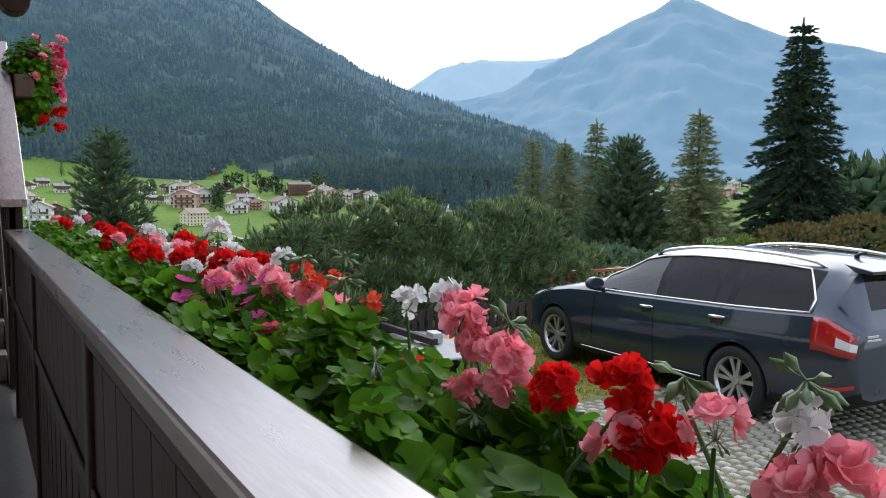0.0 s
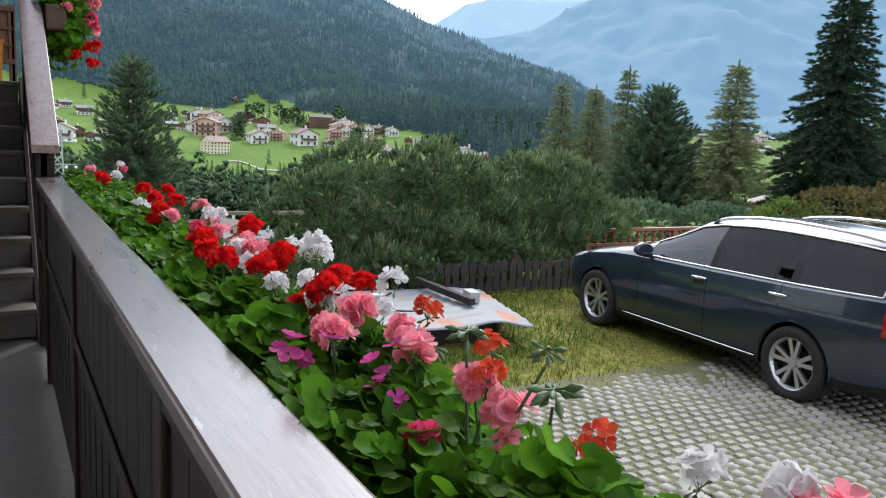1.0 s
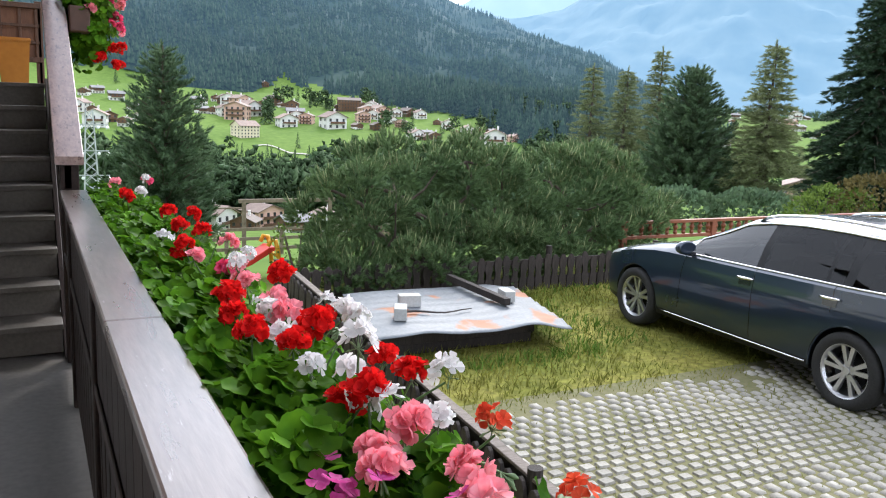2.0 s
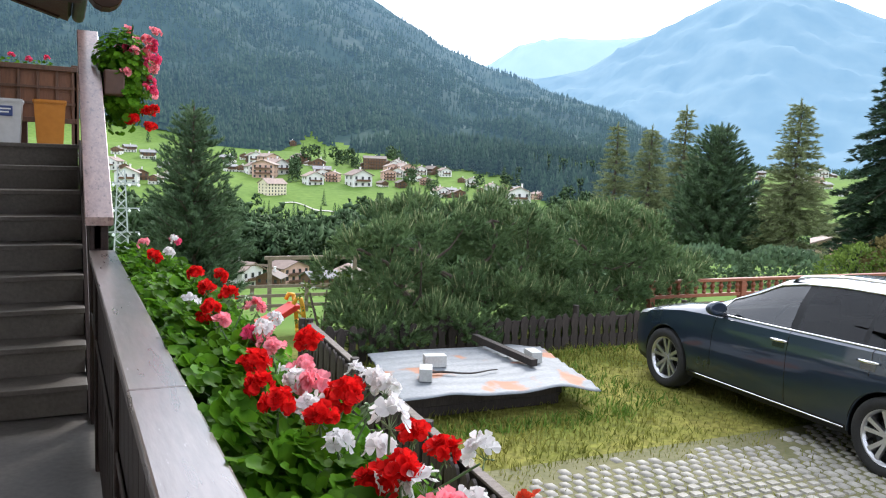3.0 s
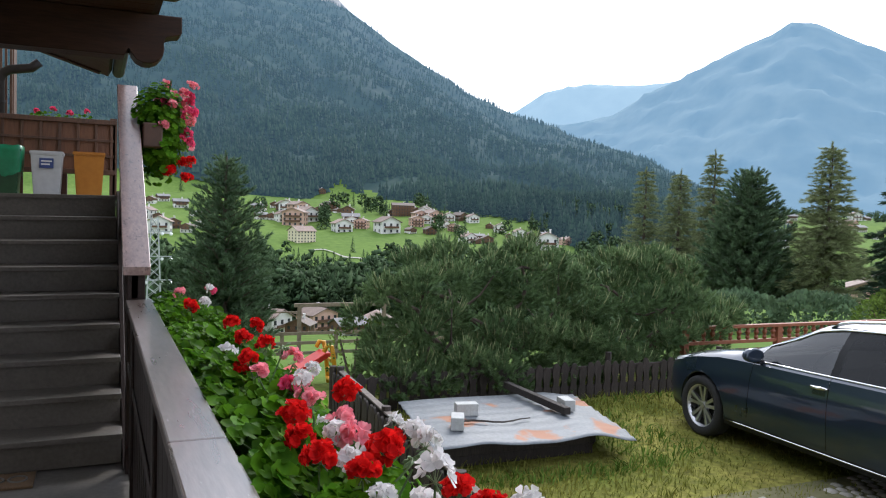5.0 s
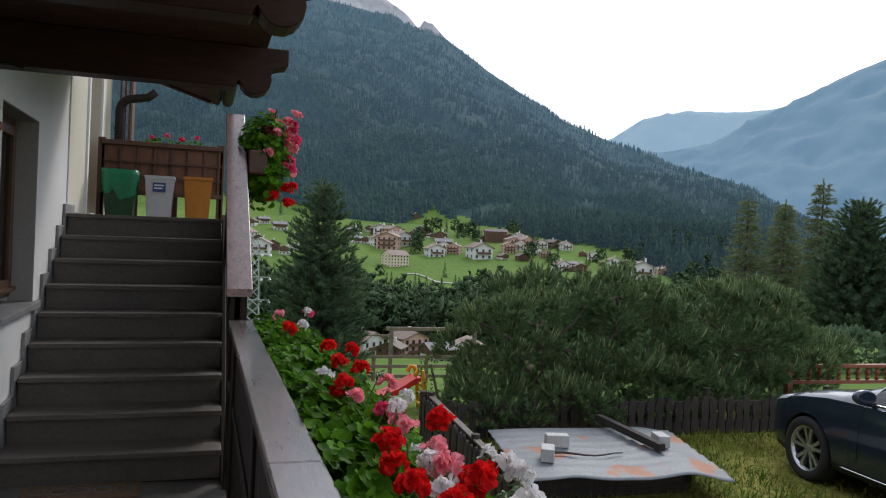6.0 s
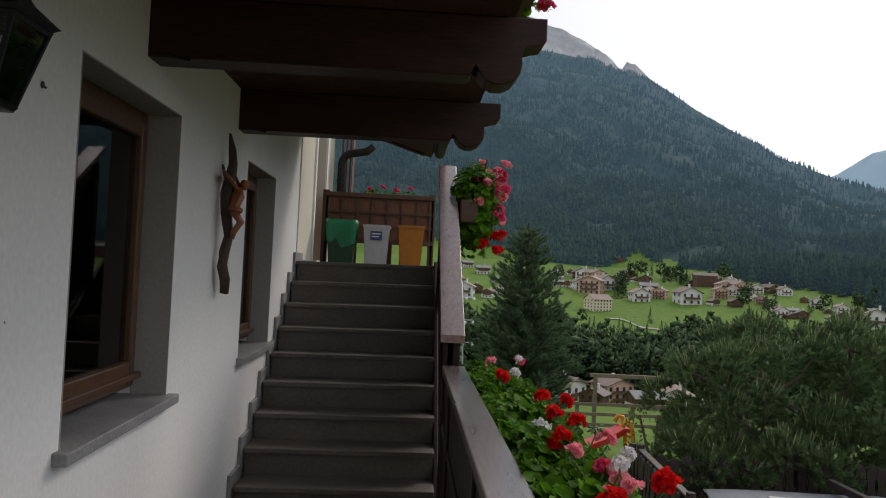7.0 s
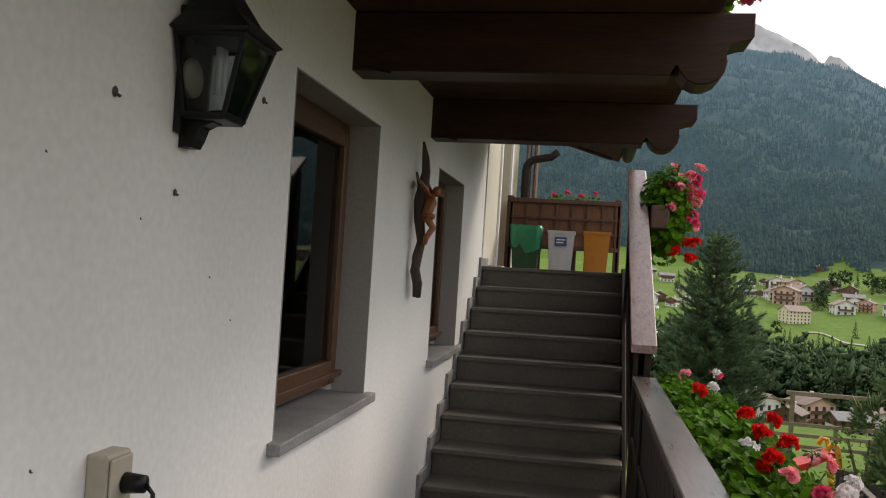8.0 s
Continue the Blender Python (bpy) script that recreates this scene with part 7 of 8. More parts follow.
H_WHITE = [("white", *p) for p in ((1.56, 0.227, 1.069), (1.58, 0.153, 1.085), (1.58, -0.342, 1.05), (1.571, 4.0, 1.05), (1.49, 2.71, 1.04), (1.647, 2.24, 1.06), (1.557, 1.67, 1.04), (1.543, 1.53, 1.03), (1.70, 1.71, 1.04), (1.71, 1.63, 1.04), (1.718, 1.574, 1.04),
                                    (1.542, 1.344, 1.02), (1.582, 1.25, 1.04), (1.715, 1.152, 1.05), (1.562, 1.146, 1.03), (1.583, 1.086, 1.04), (1.631, 1.02, 1.03), (1.56, 1.157, 1.12), (1.63, 4.3, 1.08), (1.56, 2.0, 1.09), (1.60, 1.9, 1.0))]
H_OTHER = [("salmon", 1.692, 0.95, 1.04), ("salmon", 1.666, 0.722, 1.04), ("salmon", 1.56, 0.559, 1.06), ("salmon", 1.58, 0.379, 1.038), ("salmon", 1.56, 0.196, 0.98), ("magenta", 1.44, 0.856, 0.97), ("magenta", 1.46, 0.95, 0.92), ("magenta", 1.52, 0.754, 0.97), ("magenta", 1.50, 0.702, 0.93),
           ("magenta", 1.47, 1.05, 0.92), ("rose", 1.66, 4.5, 1.05), ("rose", 1.50, 0.60, 0.97), ("rose", 1.60, 2.3, 1.0),
           ("bud", 1.58, -0.343, 1.08), ("bud", 1.58, -0.23, 1.06), ("bud", 1.58, 0.474, 1.11), ("bud", 1.56, 0.611, 1.10), ("bud", 1.56, 0.43, 1.08), ("bud", 1.58, 0.023, 1.07), ("bud", 1.70, 1.35, 1.03), ("bud", 1.66, 0.88, 1.0), ("bud", 1.60, 1.35, 1.08), ("bud", 1.62, 2.5, 1.08), ("bud", 1.5, 0.2, 1.0), ("bud", 1.52, 0.0, 0.98)]
ALL_HEADS = H_RED + H_PINK + H_WHITE + H_OTHER
rows = [-1.1 + 0.36 * k for k in range(17)]
for k in range(16):
    a, b = rows[k], rows[k + 1]
    if a > 4.55:
        break
    build_geranium(a, min(b, 4.62), [h for h in ALL_HEADS if a <= h[2] < b], 500 + k, leaves=1050)


def build_planter(y0, y1):
    t = thing("flower_box", (1.56, (y0 + y1) / 2, 0.56), "brown flower box hung outside the railing", "flower box", "flower boxes on the railing")
    bm = B()
    x0, x1, z0, z1, w = 1.40, 1.66, 0.56, 0.74, 0.012
    box(bm, x0, x1, y0, y1, z0, z0 + w)
    box(bm, x0, x0 + w, y0, y1, z0 + w, z1)
    box(bm, x1 - w, x1, y0, y1, z0 + w, z1)
    box(bm, x0 + w, x1 - w, y0, y0 + w, z0 + w, z1)
    box(bm, x0 + w, x1 - w, y1 - w, y1, z0 + w, z1)
    part("trough", bm, M_BOX, t)
    slab("soil", [(x0 + w, x1 - w, y0 + w, y1 - w, z1 - 0.05, z1 - 0.02)], M_EARTH, t)
    for yb in (y0 + 0.12, y1 - 0.12):
        bm = B()
        tube(bm, [(1.325, yb, 0.60), (1.39, yb, 0.55), (1.66, yb, 0.55)], 0.008, 6)
        part("bracket", bm, M_BLACK, t)


for k in range(6):
    build_planter(-1.12 + 0.96 * k, -1.12 + 0.96 * k + 0.94)


def build_hanging_geranium():
    """Trailing geraniums in a box outside the stair railing."""
    r = np.random.default_rng(77)
    base = (1.45, 6.35, 2.0)
    t = thing("geranium", base, "trailing pink geraniums spilling over the stair railing", "geranium")
    n = 1900
    d = r.normal(size=(n, 3))
    d /= np.linalg.norm(d, axis=1, keepdims=True)
    pts = d * np.array([0.20, 0.34, 0.30]) * r.uniform(0.55, 1.05, (n, 1)) + np.array([0.06, 0.0, 0.08])
    pts[:, 2] -= 0.12 * (r.random(n) < 0.25)
    v, f = foliage(pts, d + np.array([0, -0.2, 0.6]), r.uniform(0.035, 0.06, n), r)
    np_mesh("leaves", v, f, M_LEAF, t, smooth=True)
    for k in range(48):
        c = ("pink", "rose", "pink", "rose", "pink")[k % 5]
        low = k % 4 == 0
        q = Vector((0.14 + r.uniform(-0.08, 0.14), r.uniform(-0.36, 0.12), r.uniform(-0.30, -0.14) if low else r.uniform(-0.08, 0.42)))
        o = link("flower_head", HEADS["red" if low else c][k % 3], PETALS["red"], t, SAY["red" if low else c])
        o.location = q
        o.scale = (r.uniform(0.6, 0.85),) * 3
        o.rotation_euler = (r.normal(0, 0.4), r.normal(0, 0.4), r.uniform(0, 6))
    bm = B()
    box(bm, -0.07, 0.06, -0.34, 0.34, -0.10, 0.07, 0.01)
    part("trough", bm, M_BOX, t, local=True)
    bm = B()
    for k in range(14):
        tube(bm, [(0, r.uniform(-0.3, 0.3), 0.05), (0.1, r.uniform(-0.3, 0.2), 0.2), (0.12, r.uniform(-0.35, 0.2), r.uniform(0.1, 0.4))], 0.003, 4)
    part("stalk_growth", bm, M_STALK, t, local=True)


build_hanging_geranium()

# ---------------------------------------------------------------- things on the porch and landing
M_GREENBIN = material("dark_green_bin", (0.01, 0.045, 0.015), (0.02, 0.075, 0.028), 0.4, 20, 3, 0.03)
M_GREENBAG = material("green_bag", (0.01, 0.16, 0.07), (0.02, 0.26, 0.12), 0.35, 12, 5, 0.6, translucent=0.15)
M_GREYBIN = material("light_grey_bin", (0.42, 0.42, 0.43), (0.52, 0.52, 0.53), 0.45, 20, 3, 0.03)
M_ORANGEBIN = material("orange_yellow_bin", (0.38, 0.135, 0.01), (0.48, 0.19, 0.02), 0.45, 20, 3, 0.03)
M_STICKER = material("blue_sticker", (0.03, 0.05, 0.16), (0.05, 0.07, 0.22), 0.4, 30, 4, 0.0)
M_LATTICE = material("brown_lattice_wood", (0.05, 0.022, 0.012), (0.12, 0.055, 0.03), 0.6, 14, 3, 0.2, stretch=(6, 6, 1), vary=0.15)
M_PANEL = material("reddish_panel_wood", (0.10, 0.04, 0.02), (0.18, 0.075, 0.035), 0.6, 10, 2, 0.15, stretch=(6, 6, 1))
M_DRIFT = material("dark_driftwood", (0.022, 0.014, 0.011), (0.085, 0.058, 0.045), 0.8, 18, 4, 0.5, stretch=(3, 3, 0.5))
M_CARVED = material("varnished_carved_wood", (0.17, 0.045, 0.010), (0.30, 0.095, 0.022), 0.4, 16, 4, 0.15)
M_SOCKET = material("beige_plastic", (0.40, 0.36, 0.27), (0.50, 0.46, 0.36), 0.45, 30, 3, 0.02)
M_LAMPGLASS = thin_glass("lantern_glass", (0.78, 0.80, 0.80), 0.25)
M_FROST = material("milky_tube", (0.72, 0.72, 0.70), (0.82, 0.82, 0.80), 0.3, 20, 3, 0.0)
M_BRASSY = material("pale_brass_plate", (0.55, 0.47, 0.30), (0.66, 0.58, 0.40), 0.4, 20, 3, 0.05, metal=0.2)
M_MAT = material("brown_coir_mat", (0.10, 0.06, 0.03), (0.20, 0.125, 0.07), 1.0, 90, 6, 0.6)
M_PAPER = material("pale_paper", (0.6, 0.6, 0.58), (0.72, 0.72, 0.7), 0.8, 20, 3, 0.05)
M_MARK = material("dark_wall_fixing", (0.05, 0.045, 0.04), (0.10, 0.09, 0.085), 0.8, 60, 6, 0.3)


def build_bin(x, w, d, h, mat, label, bag=False, sticker=False):
    y, z = 8.60, LAND_Z
    b = thing("waste_bin", (x, y, z), label, "waste bin", "bins on the landing")
    bm = B()
    lo, hi = 0.82, 1.0
    for inner in (False,):
        ring = []
        for zz, s in ((0, lo), (h - 0.03, hi), (h - 0.03, hi + 0.07), (h, hi + 0.07), (h, hi - 0.04), (0.03, lo - 0.05)):
            ring.append([bm.verts.new((sx * w / 2 * s, sy * d / 2 * s, zz)) for sx, sy in ((-1, -1), (1, -1), (1, 1), (-1, 1))])
        bm.faces.new(ring[0][::-1])
        bm.faces.new(ring[-1])
        for a, c in zip(ring, ring[1:]):
            for k in range(4):
                bm.faces.new((a[k], a[(k + 1) % 4], c[(k + 1) % 4], c[k]))
    bmesh.ops.bevel(bm, geom=bm.edges[:], offset=0.006, segments=2, affect="EDGES")
    part("tub", bm, mat, b, local=True)
    if bag:
        bm = B()
        n = 36
        rows_b = []
        for j, (zz, s) in enumerate(((h - 0.20, 1.03), (h - 0.12, 1.08), (h - 0.02, 1.12), (h + 0.03, 1.10), (h + 0.02, 0.9), (h - 0.1, 0.8))):
            row = []
            for k in range(n):
                a = k * math.tau / n
                sx, sy = math.cos(a), math.sin(a)
                q = max(abs(sx), abs(sy))
                wob = 0.03 * noise.noise((sx * 3, sy * 3, j * 0.8))
                drop = (0.06 * noise.noise((sx * 4, sy * 4, 9)) - (0.06 if k % 9 < 4 else 0)) if j == 0 else 0.015 * noise.noise((sx * 5, sy * 5, j))
                row.append(bm.verts.new((sx / q * w / 2 * (s + wob), sy / q * d / 2 * (s + wob), zz + drop)))
            rows_b.append(row)
        for a, c in zip(rows_b, rows_b[1:]):
            for k in range(n):
                bm.faces.new((a[k], a[(k + 1) % n], c[(k + 1) % n], c[k]))
        part("bag", bm, M_GREENBAG, b, "bright green bin liner folded over the rim", smooth=True, local=True)
    if sticker:
        bm = B()
        box(bm, -0.06, 0.06, -d / 2 * 0.97 - 0.012, -d / 2 * 0.97 - 0.004, h * 0.62, h * 0.84, 0.002)
        st = part("sticker", bm, M_STICKER, b, "dark blue label with pale bars", local=True)
        bm = B()
        box(bm, -0.045, 0.045, -d / 2 * 0.97 - 0.0155, -d / 2 * 0.97 - 0.0125, h * 0.76, h * 0.79)
        box(bm, -0.045, 0.03, -d / 2 * 0.97 - 0.0155, -d / 2 * 0.97 - 0.0125, h * 0.69, h * 0.72)
        part("label_bars", bm, M_PAPER, st, local=True)


build_bin(0.285, 0.30, 0.30, 0.43, M_GREENBIN, "dark green waste bin with a bright green liner", bag=True)
build_bin(0.655, 0.27, 0.30, 0.42, M_GREYBIN, "light grey waste bin with a blue label", sticker=True)
build_bin(1.02, 0.27, 0.30, 0.43, M_ORANGEBIN, "orange-yellow waste bin on the landing")


def build_lattice():
    y = 9.15
    f = thing("lattice_screen", (0.65, y, LAND_Z), "brown wooden lattice screen closing the landing", "screen")
    slab("panel", [(0.05, 1.25, y + 0.03, y + 0.045, LAND_Z + 0.28, LAND_Z + 0.76)], M_PANEL, f)
    slab("top_rail", [(0.03, 1.27, y - 0.02, y + 0.05, LAND_Z + 0.76, LAND_Z + 0.81)], M_LATTICE, f, "", 0.004)
    slab("bottom_rail", [(0.03, 1.27, y - 0.02, y + 0.05, LAND_Z + 0.24, LAND_Z + 0.29)], M_LATTICE, f, "", 0.004)
    for k in range(8):
        x = 0.05 + 1.2 * k / 7
        slab("slat", [(x - 0.014, x + 0.014, y, y + 0.028, LAND_Z, LAND_Z + 0.76)], M_LATTICE, f, "", 0.003)
    for z in (0.42, 0.58):
        slab("cross_slat", [(0.05, 1.25, y - 0.012, y - 0.001, LAND_Z + z, LAND_Z + z + 0.026)], M_LATTICE, f, "", 0.002)
    for x in (0.03, 1.24):
        slab("post", [(x - 0.03, x + 0.04, y, y + 0.07, LAND_Z, LAND_Z + 0.83)], M_LATTICE, f, "", 0.004)
    # small pots of geraniums beyond it
    r = np.random.default_rng(12)
    t = thing("geranium", (0.75, y + 0.35, LAND_Z + 0.62), "small geraniums showing over the lattice screen", "geranium")
    pts = np.stack([r.uniform(-0.3, 0.3, 160), r.uniform(-0.08, 0.08, 160), r.uniform(0.0, 0.26, 160)], 1)
    v, g = foliage(pts, r.normal(0, 0.5, (160, 3)) + np.array([0, -0.3, 1]), r.uniform(0.04, 0.06, 160), r)
    np_mesh("leaves", v, g, M_LEAF, t, smooth=True)
    for k in range(4):
        o = link("flower_head", HEADS["rose"][k % 3], PETALS["rose"], t, SAY["rose"])
        o.location, o.scale = (-0.25 + 0.16 * k, 0, 0.27 + 0.03 * (k % 2)), (0.7,) * 3
    bm = B()
    box(bm, -0.35, 0.35, -0.1, 0.1, -0.2, 0.0, 0.01)
    part("trough", bm, M_BOX, t, local=True)
    bm = B()
    box(bm, -0.05, 0.05, -0.05, 0.05, -0.62, -0.2, 0.01)
    part("stand", bm, M_BOX, t, local=True)


build_lattice()


def build_drain():
    d = thing("drainpipe", (0.15, 10.1, LAND_Z), "dark brown downpipe with a swan-neck bend", "drainpipe")
    bm = B()
    tube(bm, [(0.12, 9.95, 0.2), (0.12, 9.95, 2.78)] + [(0.12 + 0.14 * (1 - math.cos(a)), 9.95, 2.78 + 0.14 * math.sin(a)) for a in (0.4, 0.8, 1.2, 1.57)] + [(0.42, 9.95, 2.95), (0.50, 9.95, 3.02)], 0.05, 14)
    part("pipe", bm, M_DRAIN, d, smooth=True)
    for z in (2.55, 1.9):
        bm = B()
        tube(bm, [(0.12, 9.95, z), (0.12, 9.95, z + 0.03)], 0.057, 14)
        part("clip", bm, M_DRAIN, d)
    s = thing("shutter", (0.02, 10.25, LAND_Z + 0.2), "open brown louvred shutter at the house corner", "shutter")
    bm = B()
    box(bm, 0.18, 0.22, WALL_END + 0.05, WALL_END + 0.4, LAND_Z + 0.2, 3.6, 0.004)
    part("frame", bm, M_LATTICE, s)
    for k in range(3):
        bm = B()
        box(bm, 0.10 + 0.05 * k, 0.125 + 0.05 * k, WALL_END - 0.2, WALL_END - 0.16, LAND_Z + 0.3, 3.5, 0.003)
        part("slat", bm, M_LATTICE, s)


build_drain()


def build_eave():
    e = thing("landing_roof", (0.6, 7.8, 2.6), "dark boarded eave over the landing", "roof", kind="structure")
    bm = B()
    prism(bm, [(0.0, 2.935), (1.17, 2.575), (1.20, 2.63), (0.0, 3.0)], 4.95, 7.5, "y", 0.004)
    part("boards", bm, M_BEAM, e)
    bm = B()
    tube(bm, [(1.25, 4.95, 2.62), (1.25, 7.5, 2.62)], 0.05, 12)
    part("gutter", bm, M_DRAIN, e, smooth=True)
    bm = B()
    prism(bm, [(0.60, 2.735), (1.10, 2.58), (1.13, 2.60), (0.6, 2.755)], 7.36, 7.46, "y", 0.004)
    part("rafter_end", bm, M_BEAM, e)


build_eave()


def build_lantern():
    y, z = 1.84, 1.78
    t = thing("wall_lantern", (0.0, y, z), "black metal wall lantern with clear panes", "wall lamp")
    bm = B()
    box(bm, 0.0, 0.018, y - 0.055, y + 0.055, z + 0.03, z + 0.33, 0.004)
    part("back_plate", bm, M_BLACK, t)
    bm = B()
    prism(bm, [(0.0, z), (0.035, z), (0.045, z + 0.02), (0.05, z + 0.05), (0.085, z + 0.06), (0.085, z + 0.075), (0.0, z + 0.075)], y - 0.025, y + 0.025, "y", 0.003)
    part("bracket", bm, M_BLACK, t)
    # tapered cage: narrow foot, wide shoulder
    lo = [(0.025, y - 0.052), (0.125, y - 0.052), (0.125, y + 0.052), (0.025, y + 0.052)]
    hi = [(0.012, y - 0.085), (0.178, y - 0.085), (0.178, y + 0.085), (0.012, y + 0.085)]
    z0, z1 = z + 0.075, z + 0.255
    bm = B()
    for a, c in zip(lo, hi):
        tube(bm, [(*a, z0), (*c, z1)], 0.0065, 4)
    for ring, zz in ((lo, z0), (hi, z1)):
        tube(bm, [(*p, zz) for p in ring], 0.009, 4, closed=True)
    box(bm, lo[0][0], lo[2][0], lo[0][1], lo[2][1], z0 - 0.012, z0 - 0.001)
    part("cage", bm, M_BLACK, t)
    for k in range(4):
        bm = B()
        a, c = k, (k + 1) % 4
        bm.faces.new([bm.verts.new(p) for p in ((*lo[a], z0), (*lo[c], z0), (*hi[c], z1), (*hi[a], z1))])
        o = part("pane", bm, M_LAMPGLASS, t)
        o.modifiers.new("thick", "SOLIDIFY").thickness = 0.003
        o.visible_shadow = False
    bm = B()
    top = [hi, [(0.0, y - 0.10), (0.197, y - 0.10), (0.197, y + 0.10), (0.0, y + 0.10)], [(0.02, y - 0.07), (0.15, y - 0.07), (0.15, y + 0.07), (0.02, y + 0.07)], [(0.03, y - 0.045), (0.11, y - 0.045), (0.11, y + 0.045), (0.03, y + 0.045)], [(0.04, y - 0.02), (0.08, y - 0.02), (0.08, y + 0.02), (0.04, y + 0.02)]]
    zs = [z1, z1 + 0.012, z1 + 0.055, z1 + 0.12, z1 + 0.16]
    rings = [[bm.verts.new((*p, zz)) for p in ring] for ring, zz in zip(top, zs)]
    for r0, r1 in zip(rings, rings[1:]):
        for k in range(4):
            bm.faces.new((r0[k], r0[(k + 1) % 4], r1[(k + 1) % 4], r1[k]))
    bm.faces.new(rings[0])
    bm.faces.new(rings[-1])
    part("hood", bm, M_BLACK, t)
    bm = B()
    for dy in (-0.012, 0.012):
        tube(bm, [(0.085, y + dy, z0 + 0.05), (0.085, y + dy, z0 + 0.165)], 0.009, 10)
    part("lamp_tube", bm, M_FROST, t, "white compact fluorescent tube", smooth=True)
    bm = B()
    tube(bm, [(0.085, y, z0), (0.085, y, z0 + 0.05)], 0.021, 14)
    part("lamp_base", bm, M_FROST, t, smooth=True)
    bm = B()
    lathe(bm, [(0.0, 0.028), (0.038, 0.028), (0.046, 0.024), (0.048, 0.018)], 24, (0.0, y - 0.012, z0 + 0.09), "x")
    part("inner_plate", bm, M_BRASSY, t, "pale oval plate inside the lantern", smooth=True)


build_lantern()


def build_cross():
    """Crooked driftwood with a small carved figure, hung on the wall."""
    y = 4.310
    t = thing("wall_crucifix", (0.0, y, 1.36), "grey driftwood crucifix with a small carved wooden figure", "crucifix")
    bm = B()
    pts = [(0.05, 4.335, 1.36), (0.06, 4.315, 1.43), (0.045, 4.285, 1.50), (0.05, 4.305, 1.58), (0.06, 4.33, 1.66), (0.05, 4.325, 1.78), (0.055, 4.29, 1.88), (0.06, 4.30, 1.97), (0.065, 4.335, 2.04), (0.055, 4.325, 2.12), (0.05, 4.295, 2.20)]
    tube(bm, pts, [0.016, 0.028, 0.026, 0.022, 0.022, 0.026, 0.030, 0.030, 0.024, 0.018, 0.005], 9)
    tube(bm, [(0.05, 4.39, 1.355), (0.055, 4.355, 1.43), (0.05, 4.31, 1.53)], [0.012, 0.018, 0.012], 8)
    tube(bm, [(0.05, 4.31, 1.96), (0.06, 4.38, 1.99), (0.055, 4.43, 1.95)], [0.022, 0.014, 0.006], 8)
    tube(bm, [(0.05, 4.30, 1.95), (0.05, 4.23, 1.97), (0.05, 4.18, 2.02)], [0.02, 0.013, 0.005], 8)
    for v in bm.verts:
        n = noise.noise((v.co.x * 30, v.co.y * 30, v.co.z * 14))
        v.co += Vector((n, noise.noise((v.co.z * 20, v.co.y * 30, 4)), 0)) * 0.016
    part("driftwood", bm, M_DRIFT, t, "weathered grey driftwood", smooth=True)
    bm = B()
    # plain small figure: leaning head, raised arms, bent legs
    tube(bm, [(0.105, 4.30, 1.915), (0.11, 4.29, 1.87), (0.10, 4.27, 1.82), (0.095, 4.265, 1.79)], [0.020, 0.034, 0.027, 0.030], 10)
    for side in (-0.016, 0.016):
        tube(bm, [(0.095, 4.265 + side, 1.79), (0.125, 4.31 + side, 1.735), (0.10, 4.27 + side, 1.68), (0.095, 4.265 + side * 0.6, 1.645)], [0.020, 0.017, 0.013, 0.009], 8)
        tube(bm, [(0.105, 4.295 + side * 1.6, 1.905), (0.09, 4.28 + side * 5, 1.945), (0.065, 4.27 + side * 8.5, 1.985)], [0.013, 0.010, 0.007], 7)
    bmesh.ops.create_uvsphere(bm, u_segments=12, v_segments=8, radius=0.025, matrix=Matrix.Translation((0.13, 4.33, 1.935)) @ Matrix.Diagonal((1, 1, 1.15, 1)))
    tube(bm, [(0.095, 4.235, 1.80), (0.125, 4.275, 1.795), (0.10, 4.305, 1.785)], [0.012, 0.018, 0.012], 7)
    part("carving", bm, M_CARVED, t, "small varnished carving", smooth=True)


build_cross()


def build_socket():
    t = thing("wall_socket", (0.0, 1.595, 1.0), "beige surface-mounted socket with a black plug", "socket")
    slab("case", [(0.0, 0.048, 1.545, 1.632, 1.0, 1.115)], M_SOCKET, t, "", 0.006)
    slab("lid", [(0.049, 0.056, 1.55, 1.627, 1.01, 1.107)], M_SOCKET, t, "", 0.004)
    bm = B()
    tube(bm, [(0.056, 1.60, 1.05), (0.10, 1.605, 1.05)], [0.022, 0.018], 12)
    pl = part("plug", bm, M_BLACK, t, "black plug", smooth=True)
    bm = B()
    tube(bm, [(0.10, 1.605, 1.05), (0.115, 1.61, 1.03), (0.11, 1.61, 0.9), (0.06, 1.63, 0.6), (0.03, 1.66, 0.05)], 0.005, 6)
    part("cable", bm, M_BLACK, pl, smooth=True)


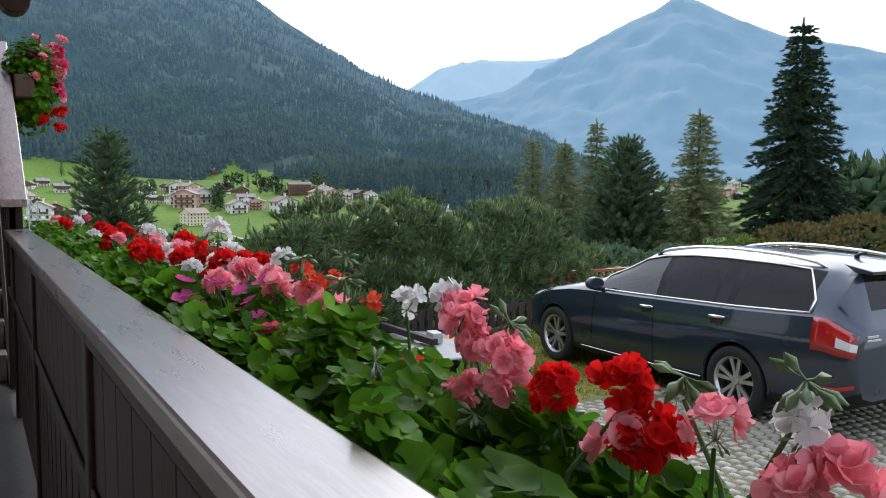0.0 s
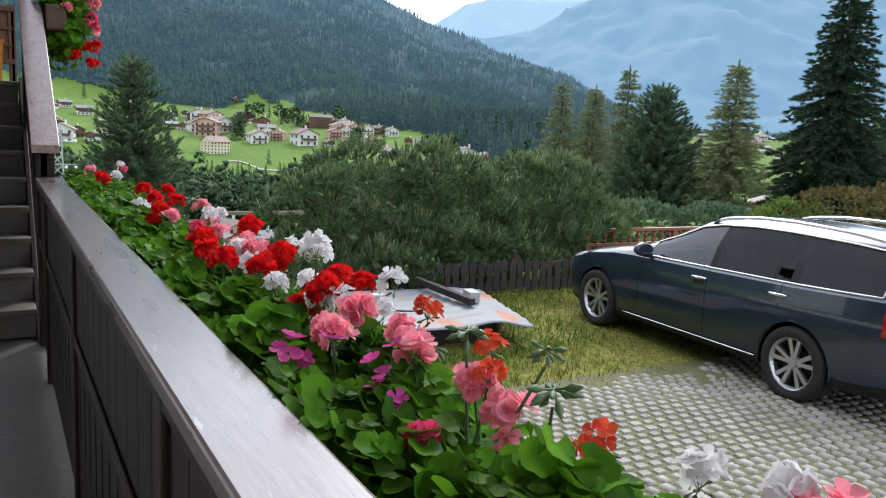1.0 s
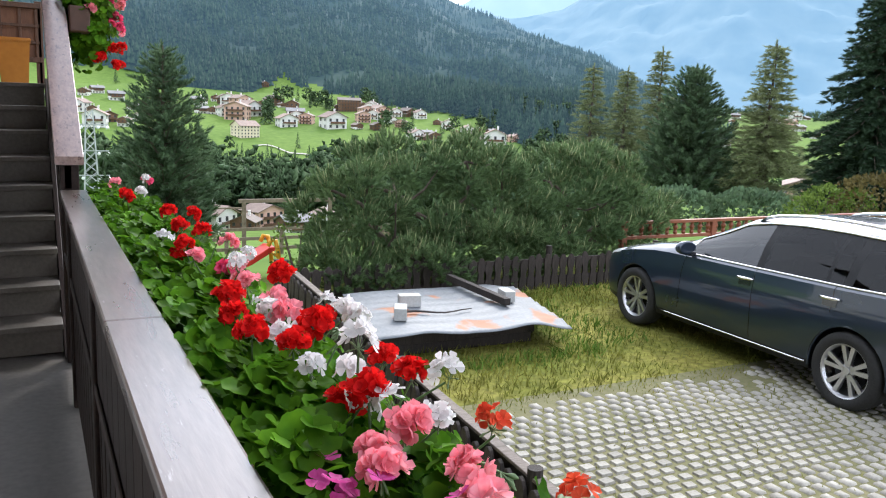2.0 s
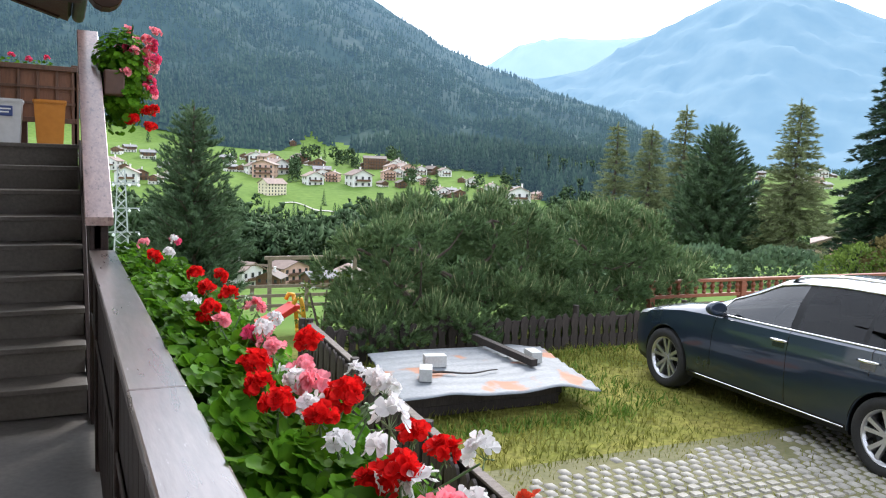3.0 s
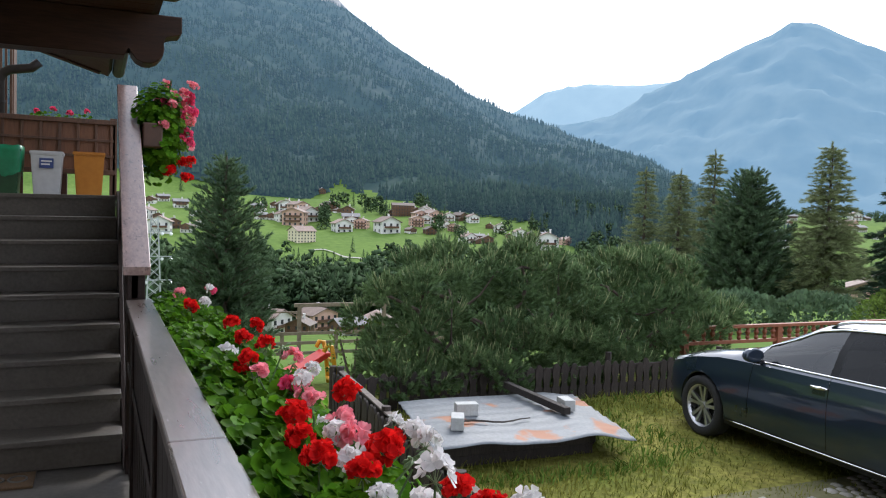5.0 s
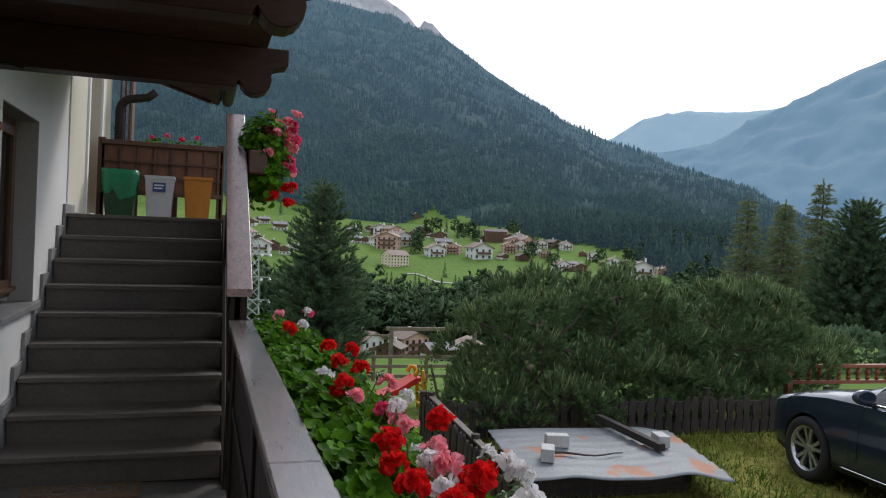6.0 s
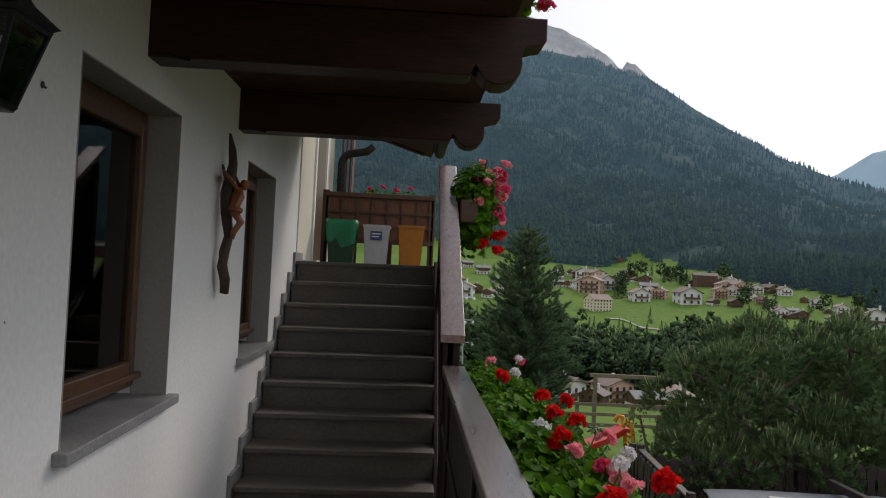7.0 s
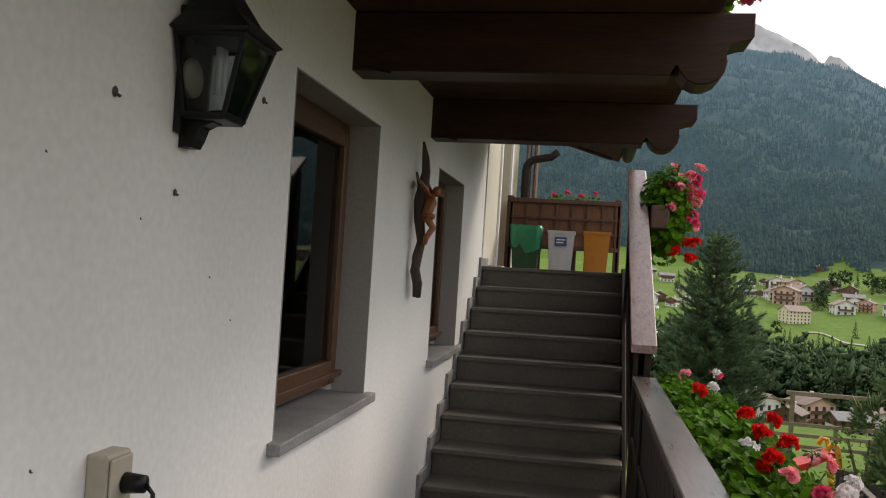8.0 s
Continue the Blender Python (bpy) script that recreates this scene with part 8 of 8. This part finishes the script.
build_socket()
r_mark = random.Random(5)
for (y, z, s) in ((1.55, 1.851, 0.012), (1.814, 1.671, 0.009), (2.28, 1.99, 0.011), (1.36, 1.70, 0.003), (1.68, 1.60, 0.003), (2.02, 1.47, 0.003), (1.38, 1.12, 0.004), (2.16, 1.35, 0.003)):
    w = thing("wall_fixing", (0.0, y, z), "small dark wall plug stub in the plaster", "wall plug", "wall plugs")
    bm = B()
    s *= 0.75
    bmesh.ops.create_icosphere(bm, subdivisions=1, radius=s, matrix=Matrix.Translation((s * 0.4, y, z)) @ Matrix.Diagonal((0.8, 0.8, 1.4, 1)))
    tube(bm, [(0.0, y, z), (s * 1.6, y + s * 0.4, z - s)], s * 0.4, 5)
    part("stub", bm, M_MARK, w)

mat_ = thing("door_mat", (0.5, 4.88, 0.0), "brown coir mat at the foot of the stairs", "door mat")
slab("mat", [(0.20, 0.80, 4.70, 4.945, 0.0, 0.016)], M_MAT, mat_, "", 0.004)
bm = B()
for k in range(5):
    c = (0.28 + 0.11 * k, 4.82)
    tube(bm, [(c[0] + 0.045 * math.cos(a), c[1] + 0.05 * math.sin(a), 0.018) for a in [i * math.tau / 16 for i in range(16)]], 0.006, 5, closed=True)
part("pattern", bm, M_FLOOR, mat_, "dark ring pattern")

news = thing("folded_paper", (0.07, 8.2, LAND_Z), "pale folded paper lying on the landing", "paper")
slab("sheet", [(0.03, 0.16, 7.5, 7.75, LAND_Z, LAND_Z + 0.012)], M_PAPER, news, "", 0.003)

# flowers of the balcony above, hanging into view past the roof edge
bf = thing("geranium", (1.5, 4.3, 2.84), "pink geraniums hanging from the balcony above", "geranium")
rb = np.random.default_rng(33)
bpts = np.stack([rb.uniform(-0.1, 0.12, 120), rb.uniform(-1.0, 0.3, 120), rb.uniform(-0.02, 0.2, 120)], 1)
bv, bfz = foliage(bpts, rb.normal(0, 0.5, (120, 3)) + np.array([0.4, -0.3, 0.6]), rb.uniform(0.035, 0.055, 120), rb)
np_mesh("leaves", bv, bfz, M_LEAF, bf, smooth=True)
for k in range(9):
    o = link("flower_head", HEADS["rose"][k % 3], PETALS["rose"], bf, SAY["rose"])
    o.location, o.scale = (rb.uniform(-0.02, 0.14), rb.uniform(-0.9, 0.3), rb.uniform(-0.08, 0.1)), (0.7,) * 3
bm = B()
box(bm, -0.10, 0.06, -1.05, 0.35, 0.0, 0.16, 0.01)
part("trough", bm, M_BOX, bf, local=True)
bm = B()
box(bm, -0.24, -0.10, -1.0, 0.3, -0.16, 0.10, 0.01)
part("ledge", bm, M_BEAM, bf, local=True)

build_grass()
build_paving()
